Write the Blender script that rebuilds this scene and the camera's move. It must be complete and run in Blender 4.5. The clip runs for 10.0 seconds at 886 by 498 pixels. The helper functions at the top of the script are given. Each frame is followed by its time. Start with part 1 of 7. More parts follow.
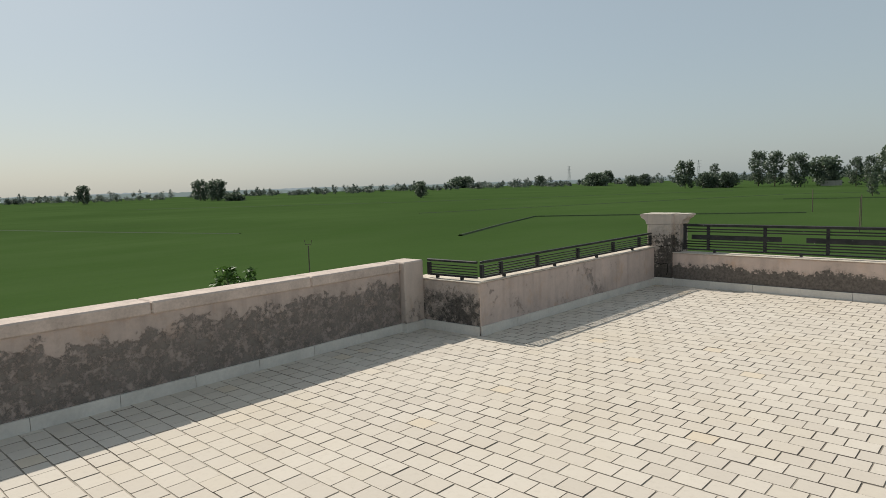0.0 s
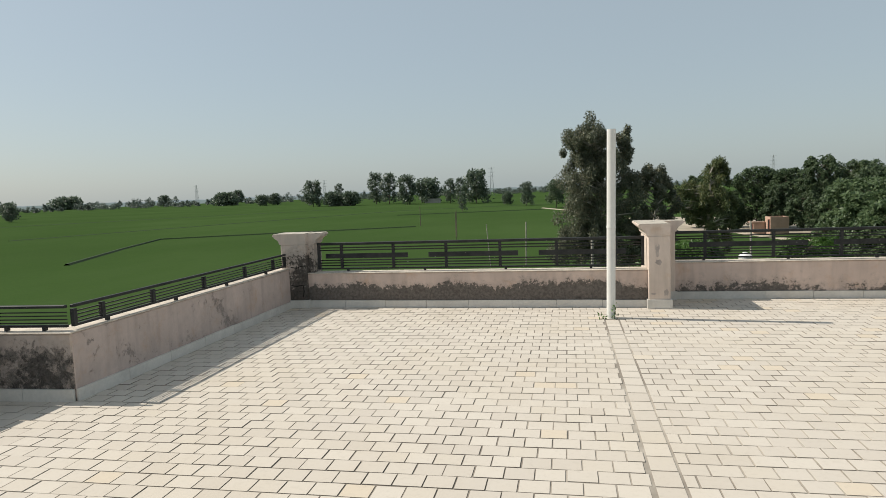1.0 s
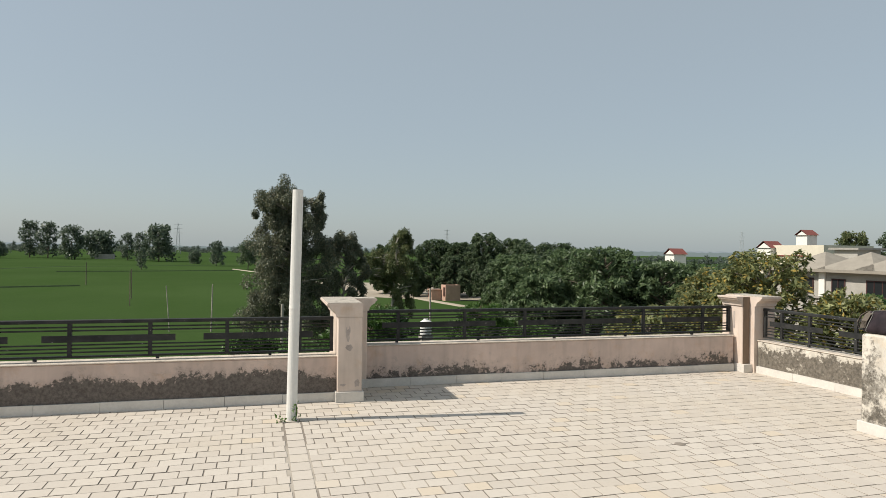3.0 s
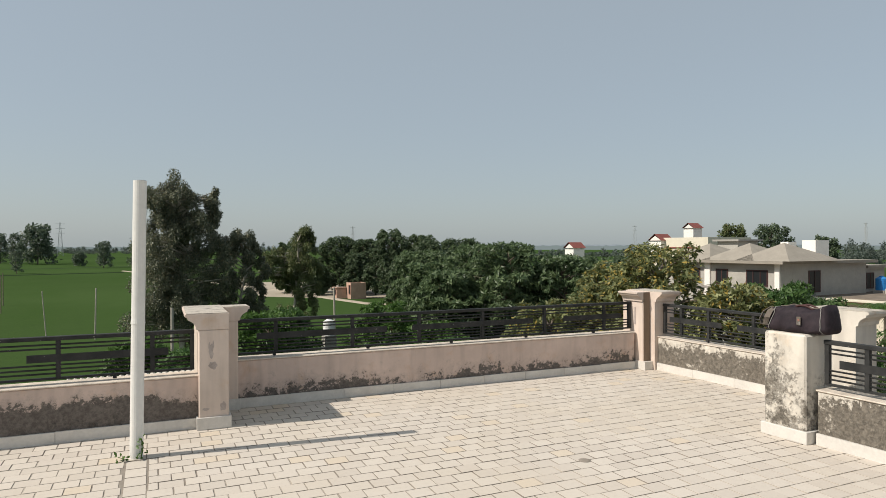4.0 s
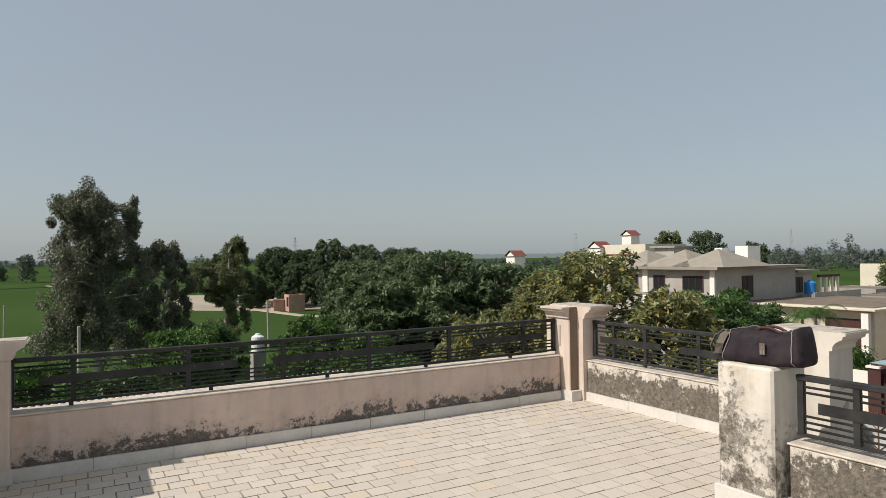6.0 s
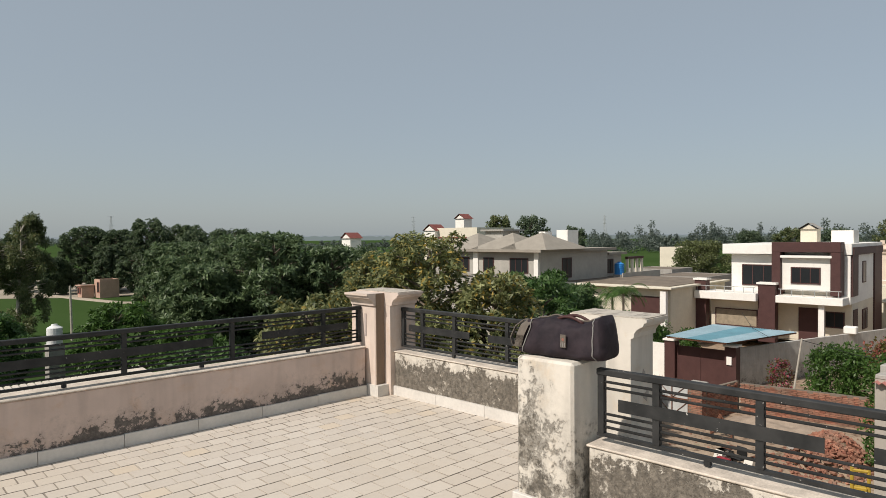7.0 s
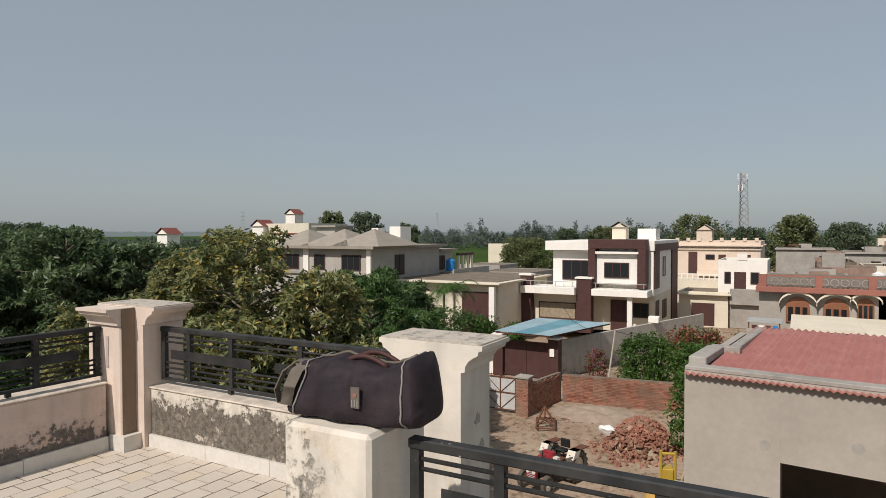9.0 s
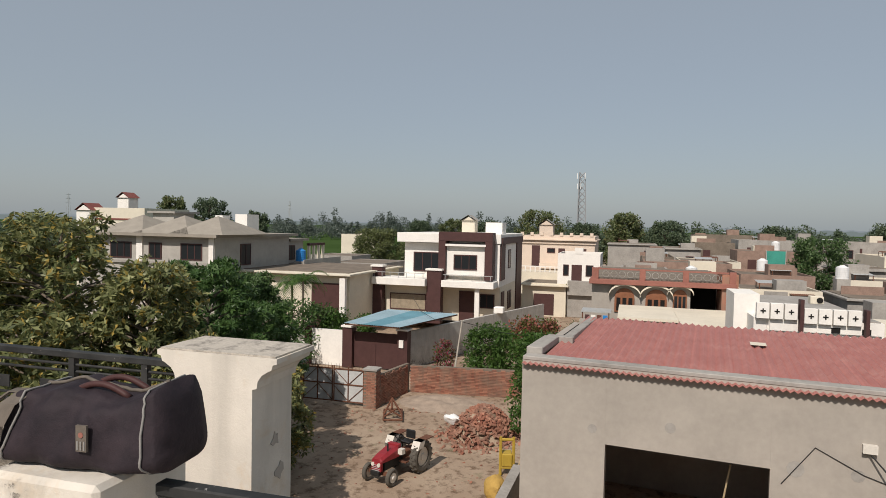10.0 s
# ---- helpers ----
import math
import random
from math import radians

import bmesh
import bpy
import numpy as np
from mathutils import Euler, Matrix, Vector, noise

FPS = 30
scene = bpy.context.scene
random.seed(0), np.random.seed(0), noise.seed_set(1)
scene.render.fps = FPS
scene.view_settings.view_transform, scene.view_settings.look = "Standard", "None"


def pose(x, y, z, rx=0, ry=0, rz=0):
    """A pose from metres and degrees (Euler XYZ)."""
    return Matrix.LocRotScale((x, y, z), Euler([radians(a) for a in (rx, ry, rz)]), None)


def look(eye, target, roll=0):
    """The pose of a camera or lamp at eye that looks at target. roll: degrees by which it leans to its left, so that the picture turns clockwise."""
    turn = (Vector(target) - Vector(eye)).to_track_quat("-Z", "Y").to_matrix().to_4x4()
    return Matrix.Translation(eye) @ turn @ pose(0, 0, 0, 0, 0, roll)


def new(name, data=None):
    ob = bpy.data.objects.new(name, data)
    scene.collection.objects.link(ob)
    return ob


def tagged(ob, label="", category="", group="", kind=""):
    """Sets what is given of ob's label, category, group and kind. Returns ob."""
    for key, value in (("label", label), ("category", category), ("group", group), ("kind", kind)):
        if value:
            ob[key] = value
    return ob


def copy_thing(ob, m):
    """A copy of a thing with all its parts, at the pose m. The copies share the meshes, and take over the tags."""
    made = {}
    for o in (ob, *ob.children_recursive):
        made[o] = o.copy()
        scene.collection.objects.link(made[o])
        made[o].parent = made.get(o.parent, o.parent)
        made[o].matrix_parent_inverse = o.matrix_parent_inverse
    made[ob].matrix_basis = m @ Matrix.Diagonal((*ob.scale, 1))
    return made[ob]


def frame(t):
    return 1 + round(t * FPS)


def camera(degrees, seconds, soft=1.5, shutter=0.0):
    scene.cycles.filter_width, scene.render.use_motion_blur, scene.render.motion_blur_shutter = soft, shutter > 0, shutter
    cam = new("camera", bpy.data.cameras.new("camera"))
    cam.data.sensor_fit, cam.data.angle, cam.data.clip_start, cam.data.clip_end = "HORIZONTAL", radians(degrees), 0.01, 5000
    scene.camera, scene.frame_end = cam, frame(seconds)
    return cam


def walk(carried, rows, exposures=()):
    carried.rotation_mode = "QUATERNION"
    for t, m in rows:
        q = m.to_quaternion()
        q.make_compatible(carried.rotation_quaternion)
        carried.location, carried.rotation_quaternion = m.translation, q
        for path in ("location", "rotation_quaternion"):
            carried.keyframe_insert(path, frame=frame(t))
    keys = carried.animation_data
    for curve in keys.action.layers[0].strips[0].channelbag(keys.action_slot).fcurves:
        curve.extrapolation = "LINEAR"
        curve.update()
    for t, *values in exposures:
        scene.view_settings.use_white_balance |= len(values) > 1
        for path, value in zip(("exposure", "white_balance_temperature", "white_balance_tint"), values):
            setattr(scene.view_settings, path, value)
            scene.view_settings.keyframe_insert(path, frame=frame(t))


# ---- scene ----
cam = camera(69.3, 10.0, soft=0.7)
PATH = [
    (0, (0.153, 0.523, 1.636), (-1.137, 2.039, 1.436), -1.90),
    (0.5, (-0.022, 0.856, 1.611), (-0.756, 2.708, 1.441), -1.97),
    (1, (-0.144, 1.236, 1.622), (-0.434, 3.207, 1.441), -2.20),
    (1.5, (-0.139, 1.600, 1.647), (-0.119, 3.598, 1.547), 0.02),
    (2, (-0.182, 1.955, 1.673), (0.237, 3.911, 1.683), 0.71),
    (2.2, (-0.176, 2.094, 1.665), (0.372, 4.018, 1.647), 1.48),
    (3.3, (0.228, 2.885, 1.718), (0.944, 4.752, 1.733), 0.07),
    (3.5, (0.298, 3.009, 1.728), (1.128, 4.829, 1.737), 0.21),
    (4, (0.591, 3.323, 1.722), (1.498, 5.105, 1.715), -0.14),
    (4.5, (0.909, 3.592, 1.728), (1.873, 5.343, 1.661), -0.47),
    (5, (1.221, 3.867, 1.761), (2.248, 5.582, 1.812), -0.37),
    (5.2, (1.343, 3.975, 1.749), (2.309, 5.725, 1.803), -0.76),
    (6.3, (2.236, 4.642, 1.675), (3.425, 6.250, 1.673), -0.97),
    (6.5, (2.412, 4.730, 1.663), (3.745, 6.221, 1.672), -1.80),
    (7, (2.779, 4.865, 1.674), (4.223, 6.248, 1.635), -0.40),
    (7.5, (3.143, 5.089, 1.663), (4.798, 6.213, 1.647), -0.08),
    (8, (3.454, 5.244, 1.653), (5.198, 6.222, 1.590), -0.97),
    (8.5, (3.795, 5.379, 1.663), (5.469, 6.470, 1.592), 0.45),
    (9, (4.104, 5.549, 1.653), (5.851, 6.521, 1.601), -0.11),
    (9.5, (4.403, 5.626, 1.640), (6.249, 6.391, 1.553), -1.95),
    (10, (4.509, 5.469, 1.686), (6.429, 6.024, 1.609), 1.18),
]
walk(cam, [(t, look(eye, target, roll)) for t, eye, target, roll in PATH], [(0, 0.10, 6500, 8), (1, 0.23, 6450, 8), (2, 0.24, 6480, 9), (3.5, 0.20, 6500, 10), (5, 0.13, 6500, 12), (6.5, 0.07, 6500, 12), (8, -0.04, 6500, 13), (10, -0.09, 6500, 14)])

# ---- world, sun, exposure ----
SUN_WAY = Vector((2.2, -0.36, -2.2)).normalized()
world = bpy.data.worlds.new("sky_world")
scene.world = world
world.use_nodes = True
wn = world.node_tree.nodes
sky = wn.new("ShaderNodeTexSky")
sky.sky_type = "NISHITA"
sky.sun_disc = False
sky.sun_elevation = math.asin(-SUN_WAY.z)
sky.sun_rotation = math.atan2(-SUN_WAY.x, -SUN_WAY.y)
sky.altitude = 0
sky.air_density, sky.dust_density, sky.ozone_density = 1.0, 1.6, 2.0
wn["Background"].inputs["Strength"].default_value = 0.12
haze = wn.new("ShaderNodeMix")     # dusty air evens out the sky
haze.data_type = "RGBA"
haze.inputs[0].default_value = 0.73
haze.inputs[7].default_value = (2.98, 3.38, 3.50, 1)
world.node_tree.links.new(sky.outputs[0], haze.inputs[6])
world.node_tree.links.new(haze.outputs[2], wn["Background"].inputs["Color"])
sun_data = bpy.data.lights.new("sun", "SUN")
sun_data.energy, sun_data.angle, sun_data.color = 4.0, radians(0.6), (1.0, 0.93, 0.83)
sun = new("sun", sun_data)
sun.matrix_world = look((0, 0, 60), Vector((0, 0, 60)) + SUN_WAY)


# ---- materials ----
class Net:
    """A small wrapper for building node materials."""

    def __init__(self, name, rough=0.8, metal=0.0):
        self.mat = bpy.data.materials.new(name)
        self.mat.use_nodes = True
        self.t = self.mat.node_tree
        self.bsdf = self.t.nodes["Principled BSDF"]
        self.bsdf.inputs["Roughness"].default_value = rough
        self.bsdf.inputs["Metallic"].default_value = metal
        self.bsdf.inputs["Specular IOR Level"].default_value = 0.3
        self.geo = self.t.nodes.new("ShaderNodeNewGeometry")

    def link(self, a, b):
        self.t.links.new(a, b)

    def noise(self, scale, detail=4, rough=0.6, stretch=None, dist=0.0, shift=0.0):
        m = self.t.nodes.new("ShaderNodeMapping")
        self.link(self.geo.outputs["Position"], m.inputs[0])
        m.inputs["Location"].default_value = (shift, shift * 0.7, shift * 1.3)
        if stretch:
            m.inputs["Scale"].default_value = stretch
        n = self.t.nodes.new("ShaderNodeTexNoise")
        n.inputs["Scale"].default_value, n.inputs["Detail"].default_value = scale, detail
        n.inputs["Roughness"].default_value, n.inputs["Distortion"].default_value = rough, dist
        self.link(m.outputs[0], n.inputs["Vector"])
        return n.outputs["Fac"]

    def ramp(self, fac, lo, hi, a=0.0, b=1.0):
        r = self.t.nodes.new("ShaderNodeMapRange")
        r.inputs[1].default_value, r.inputs[2].default_value = lo, hi
        r.inputs[3].default_value, r.inputs[4].default_value = a, b
        self.link(fac, r.inputs[0])
        return r.outputs[0]

    def math(self, op, a, b):
        n = self.t.nodes.new("ShaderNodeMath")
        n.operation = op
        for i, v in enumerate((a, b)):
            if isinstance(v, (int, float)):
                n.inputs[i].default_value = v
            else:
                self.link(v, n.inputs[i])
        return n.outputs[0]

    def mix(self, fac, a, b):
        n = self.t.nodes.new("ShaderNodeMix")
        n.data_type = "RGBA"
        for slot, v in ((0, fac), (6, a), (7, b)):
            if isinstance(v, (int, float)):
                n.inputs[slot].default_value = v
            elif isinstance(v, tuple):
                n.inputs[slot].default_value = (*v, 1)
            else:
                self.link(v, n.inputs[slot])
        return n.outputs[2]

    def height(self):
        s = self.t.nodes.new("ShaderNodeSeparateXYZ")
        self.link(self.geo.outputs["Position"], s.inputs[0])
        return s.outputs[2]

    def bump(self, fac, strength=0.3, distance=0.01):
        b = self.t.nodes.new("ShaderNodeBump")
        b.inputs["Strength"].default_value, b.inputs["Distance"].default_value = strength, distance
        self.link(fac, b.inputs["Height"])
        self.link(b.outputs[0], self.bsdf.inputs["Normal"])

    def done(self, colour):
        if isinstance(colour, tuple):
            self.bsdf.inputs["Base Color"].default_value = (*colour, 1)
        else:
            self.link(colour, self.bsdf.inputs["Base Color"])
        return self.mat


def shade(c, k):
    return tuple(min(1.0, v * k) for v in c)


def plain(name, c, rough=0.7, metal=0.0, scale=6.0, var=0.18, bump=0.15):
    """A surface of one colour with blotches and grain."""
    n = Net(name, rough, metal)
    a = n.noise(scale, 5)
    b = n.noise(scale * 9, 3, shift=3.1)
    k = n.math("ADD", n.math("MULTIPLY", a, 0.65), n.math("MULTIPLY", b, 0.35))
    col = n.mix(n.ramp(k, 0.3, 0.7), shade(c, 1 - var), shade(c, 1 + var))
    if bump:
        n.bump(b, bump, 0.004)
    return n.done(col)


def plaster(name, paint, cement, mould, level, reach, amount, bare):
    """Old painted plaster: bare cement patches and black mould along a damp line near the floor."""
    n = Net(name, 0.9)
    z = n.height()
    big = n.noise(1.7, 6, 0.62, dist=0.6)
    fine = n.noise(22, 7, 0.75, shift=2.0)
    mid = n.noise(6.5, 6, 0.7, shift=5.0, dist=0.5)
    streak = n.noise(9, 3, 0.5, stretch=(1, 1, 0.12), shift=8.0)
    col = n.mix(n.ramp(n.noise(2.3, 5, shift=11.0), 0.3, 0.7), shade(paint, 0.86), shade(paint, 1.08))
    ochre = (paint[0] * 0.86, paint[1] * 0.70, paint[2] * 0.52)
    col = n.mix(n.ramp(n.noise(4.2, 6, 0.7, shift=21.0, dist=0.4), 0.54, 0.72, 0, 0.55), col, ochre)
    col = n.mix(n.ramp(streak, 0.48, 0.75, 0, 0.45), col, shade(paint, 0.55))
    damp = n.ramp(z, level, level + reach, 1.0, 0.0)
    edge = n.math("ADD", n.math("MULTIPLY", big, 0.5), n.math("ADD", n.math("MULTIPLY", mid, 0.40), n.math("MULTIPLY", fine, 0.30)))
    edge = n.math("ADD", edge, n.math("MULTIPLY", damp, bare))
    wash = n.ramp(edge, 0.68, 0.92, 0, 0.45)      # soft grey damp round the bare patches
    col = n.mix(wash, col, shade(cement, 1.1))
    peel = n.ramp(edge, 0.80, 0.83)
    fleck = n.ramp(n.noise(15, 7, 0.8, shift=15.0), 0.47, 0.57, 0, 0.92)
    peel = n.math("MULTIPLY", peel, n.math("SUBTRACT", 1.0, fleck))
    cem = n.mix(n.ramp(mid, 0.35, 0.65), shade(cement, 0.7), shade(cement, 1.2))
    col = n.mix(n.math("MULTIPLY", peel, 0.9), col, cem)
    rot = n.math("ADD", n.math("MULTIPLY", mid, 0.55), n.math("ADD", n.math("MULTIPLY", fine, 0.50), n.math("MULTIPLY", damp, amount)))
    rot = n.math("ADD", rot, n.math("MULTIPLY", n.math("SUBTRACT", big, 0.5), 0.62))
    col = n.mix(n.ramp(rot, 0.74, 0.94, 0, 0.32), col, shade(mould, 2.4))
    mk = n.ramp(rot, 0.865, 0.91, 0, 0.88)
    col = n.mix(mk, col, n.mix(n.ramp(n.noise(30, 5, 0.7, shift=31.0), 0.38, 0.62), mould, shade(mould, 2.3)))
    n.bump(n.math("SUBTRACT", n.math("MULTIPLY", fine, 0.5), n.math("MULTIPLY", peel, 0.8)), 0.7, 0.01)
    return n.done(col)


PINK, CREAM = (0.63, 0.50, 0.43), (0.70, 0.65, 0.565)
m_pink = plaster("pink_plaster", PINK, (0.30, 0.27, 0.24), (0.055, 0.05, 0.045), 0.03, 0.46, 0.50, 0.09)
m_pink_dark = plaster("mouldy_pink_plaster", PINK, (0.27, 0.245, 0.22), (0.06, 0.054, 0.048), 0.15, 0.36, 0.66, 0.13)
m_left = plaster("peeled_plaster", (0.52, 0.425, 0.375), (0.185, 0.163, 0.146), (0.085, 0.075, 0.067), 0.40, 0.36, 0.08, 0.36)
m_leftlow = plaster("stained_plaster", (0.55, 0.45, 0.40), (0.28, 0.24, 0.215), (0.11, 0.095, 0.085), 0.7, 0.6, 0.09, 0.135)
m_return = plaster("return_plaster", (0.55, 0.46, 0.40), (0.20, 0.175, 0.155), (0.05, 0.045, 0.04), 0.34, 0.34, 0.38, 0.28)
m_pier = plaster("pier_plaster", (0.56, 0.47, 0.41), (0.25, 0.215, 0.19), (0.09, 0.08, 0.07), 0.25, 0.45, 0.24, 0.22)
m_cream = plaster("cream_plaster", CREAM, (0.33, 0.30, 0.255), (0.095, 0.083, 0.067), 0.26, 0.46, 0.50, 0.27)
m_squat = plaster("squat_plaster", CREAM, (0.31, 0.285, 0.245), (0.09, 0.08, 0.065), 0.50, 0.75, 0.33, 0.235)
m_white = plaster("whitewash", (0.67, 0.62, 0.54), (0.42, 0.39, 0.35), (0.12, 0.11, 0.10), -0.2, 0.5, 0.2, 0.02)
m_pillar = plaster("pillar_plaster", (0.66, 0.55, 0.47), (0.36, 0.32, 0.28), (0.10, 0.09, 0.08), 0.0, 0.45, 0.25, 0.05)
m_pillar_old = plaster("cracked_plaster", (0.55, 0.47, 0.41), (0.20, 0.18, 0.16), (0.045, 0.04, 0.035), 0.45, 0.7, 0.46, 0.24)
m_black_gap = plain("open_crack", (0.02, 0.018, 0.016), 0.95, bump=0)
n = Net("cap_cement", 0.95)
blot, grit = n.noise(11, 6, 0.7), n.noise(60, 4, 0.7, shift=2)
n.bump(grit, 0.6, 0.004)
m_cap = n.done(n.mix(n.ramp(blot, 0.5, 0.66, 0, 0.8), n.mix(n.ramp(grit, 0.3, 0.7), (0.40, 0.36, 0.30), (0.55, 0.50, 0.43)), (0.13, 0.12, 0.105)))
m_coping = plain("coping", (0.57, 0.50, 0.42), 0.9, scale=9, var=0.38)
m_slab = plain("coping_slab", (0.52, 0.43, 0.375), 0.9, scale=5, var=0.28)
m_plinth = plain("skirting_tile", (0.63, 0.60, 0.55), 0.55, scale=4, var=0.15)
n = Net("rail_paint", 0.6)
chips = n.ramp(n.noise(38, 3, 0.6), 0.70, 0.73, 0, 0.8)
m_rail = n.done(n.mix(chips, n.mix(n.ramp(n.noise(7, 4), 0.35, 0.65), (0.017, 0.018, 0.018), (0.037, 0.037, 0.036)), (0.45, 0.43, 0.40)))
n = Net("mortar", 0.95)
grit = n.noise(15, 5)
n.bump(grit, 0.3, 0.004)
m_mortar = n.done(n.mix(n.ramp(n.noise(0.8, 5, 0.6, shift=9), 0.44, 0.58), n.mix(grit, (0.20, 0.172, 0.143), (0.30, 0.26, 0.215)), n.mix(grit, (0.35, 0.305, 0.255), (0.50, 0.45, 0.38))))
m_pvc = plain("pvc_pipe", (0.72, 0.71, 0.67), 0.4, scale=3, var=0.1, bump=0)
m_grey = plain("grey_plaster", (0.38, 0.345, 0.30), 0.92, scale=0.6, var=0.14, bump=0.2)
m_house = plain("house_body", (0.5, 0.45, 0.4), 0.9, scale=0.6)


def tile_material():
    n = Net("roof_tile", 0.88)
    info = n.t.nodes.new("ShaderNodeObjectInfo")
    pick = n.math("FRACT", n.math("ADD", n.geo.outputs["Random Per Island"], info.outputs["Random"]), 0)
    base = n.mix(n.ramp(pick, 0.0, 1.0), (0.53, 0.473, 0.408), (0.593, 0.535, 0.463))
    base = n.mix(n.ramp(pick, 0.972, 0.976), base, (0.59, 0.505, 0.40))
    base = n.mix(n.ramp(n.math("FRACT", n.math("MULTIPLY", pick, 17.3), 0), 0.94, 0.96), base, (0.56, 0.50, 0.425))
    stain = n.noise(0.55, 5, 0.6)
    base = n.mix(n.ramp(stain, 0.45, 0.7, 0, 0.35), base, (0.52, 0.44, 0.33))
    grain = n.noise(26, 5, 0.7, shift=4)
    base = n.mix(n.ramp(grain, 0.52, 0.8, 0, 0.4), base, (0.42, 0.37, 0.31))
    n.bump(grain, 0.2, 0.003)
    return n.done(base)


m_tile = tile_material()


# ---- builders ----
def box(bm, x0, x1, y0, y1, z0, z1):
    vs = [bm.verts.new((x, y, z)) for z in (z0, z1) for y in (y0, y1) for x in (x0, x1)]
    for f in ((0, 2, 3, 1), (4, 5, 7, 6), (0, 1, 5, 4), (1, 3, 7, 5), (3, 2, 6, 7), (2, 0, 4, 6)):
        bm.faces.new([vs[i] for i in f])
    return vs


def tube(bm, a, b, r0, r1=None, seg=8, caps=True):
    a, b, r1 = Vector(a), Vector(b), r0 if r1 is None else r1
    w = (b - a).normalized()
    u = w.orthogonal().normalized()
    v = w.cross(u)
    rings = []
    for p, r in ((a, r0), (b, r1)):
        rings.append([bm.verts.new(p + r * (math.cos(k * math.tau / seg) * u + math.sin(k * math.tau / seg) * v)) for k in range(seg)])
    for k in range(seg):
        bm.faces.new((rings[0][k], rings[0][(k + 1) % seg], rings[1][(k + 1) % seg], rings[1][k]))
    if caps:
        bm.faces.new(rings[0][::-1])
        bm.faces.new(rings[1])


def sweep(bm, pts, r, seg=6):
    """One round tube along a bent line."""
    pts = [Vector(p) for p in pts]
    last, u = None, None
    for k, p in enumerate(pts):
        w = (pts[min(k + 1, len(pts) - 1)] - pts[max(k - 1, 0)]).normalized()
        u = w.orthogonal().normalized() if u is None else (u - w * u.dot(w)).normalized()
        v = w.cross(u)
        ring = [bm.verts.new(p + r * (math.cos(q * math.tau / seg) * u + math.sin(q * math.tau / seg) * v)) for q in range(seg)]
        if last:
            for q in range(seg):
                bm.faces.new((last[q], last[(q + 1) % seg], ring[(q + 1) % seg], ring[q]))
        else:
            bm.faces.new(ring[::-1])
        last = ring
    bm.faces.new(last)


def prism(bm, outline, z0, z1):
    """An upright solid over an outline of (x, y)."""
    lo = [bm.verts.new((x, y, z0)) for x, y in outline]
    hi = [bm.verts.new((x, y, z1)) for x, y in outline]
    n = len(lo)
    for k in range(n):
        bm.faces.new((lo[k], lo[(k + 1) % n], hi[(k + 1) % n], hi[k]))
    bm.faces.new(lo[::-1])
    bm.faces.new(hi)


def mesh_of(name, bm, material, smooth=False, bevel=0.0):
    if bevel:
        bmesh.ops.bevel(bm, geom=bm.edges[:], offset=bevel, segments=1, affect="EDGES", clamp_overlap=True)
    bmesh.ops.recalc_face_normals(bm, faces=bm.faces[:])
    me = bpy.data.meshes.new(name)
    bm.to_mesh(me)
    bm.free()
    me.materials.append(material)
    if smooth:
        for p in me.polygons:
            p.use_smooth = True
    return me


def part(name, bm, material, parent=None, label="", smooth=False, bevel=0.0):
    ob = new(name, mesh_of(name, bm, material, smooth, bevel))
    if parent:
        ob.parent = parent
    if label:
        ob["label"] = label
    return ob


def thing(name, label, category, group="", kind="", at=(0, 0, 0), turn=0):
    ob = new(name)
    ob.empty_display_size = 0.2
    ob.matrix_world = pose(*at, 0, 0, turn)
    return tagged(ob, label, category, group, kind)


def solid(name, material, x0, x1, y0, y1, z0, z1, parent=None, label="", bevel=0.0):
    bm = bmesh.new()
    box(bm, x0, x1, y0, y1, z0, z1)
    return part(name, bm, material, parent, label, bevel=bevel)


# ---- the roof terrace ----
GROUND = -8.0
WY, WX, LX = 10.442, 7.315, -4.82     # inner faces: far wall, right wall, solid left wall
WN = 9.828                            # inner face of the far wall's western half
TOP = 0.49
BACK = -6.0


def low_wall(name, m, x0, x1, y0, y1, top, label, face, side):
    """A parapet with its skirting tiles on the inner face. face: the axis of the inner face, side: +1 or -1 where the terrace lies."""
    w = tagged(solid(name, m, x0, x1, y0, y1, 0, top, bevel=0.008), label, "parapet", kind="structure")
    cop = solid("coping", m_coping, x0 - 0.012, x1 + 0.012, y0 - 0.012, y1 + 0.012, top + 0.001, top + 0.015, w, bevel=0.005)
    run0, run1 = (x0, x1) if face == "y" else (y0, y1)
    n = max(1, round((run1 - run0) / 0.6))
    for k in range(n):
        a, b = run0 + (run1 - run0) * k / n + 0.002, run0 + (run1 - run0) * (k + 1) / n - 0.002
        h = 0.10 + random.uniform(-0.004, 0.004)
        if face == "y":
            p = y0 if side < 0 else y1
            solid("skirting_tile", m_plinth, a, b, min(p, p + side * 0.022), max(p, p + side * 0.022), 0, h, w)
        else:
            p = x0 if side < 0 else x1
            solid("skirting_tile", m_plinth, min(p, p + side * 0.022), max(p, p + side * 0.022), a, b, 0, h, w)
    return w


def swing(ob, x, y, degrees):
    """Turns a built thing about an upright axis at (x, y): the western half of the house is out of square."""
    ob.matrix_basis = Matrix.Translation((x, y, 0)) @ pose(0, 0, 0, 0, 0, degrees) @ Matrix.Translation((-x, -y, 0)) @ ob.matrix_basis
    return ob


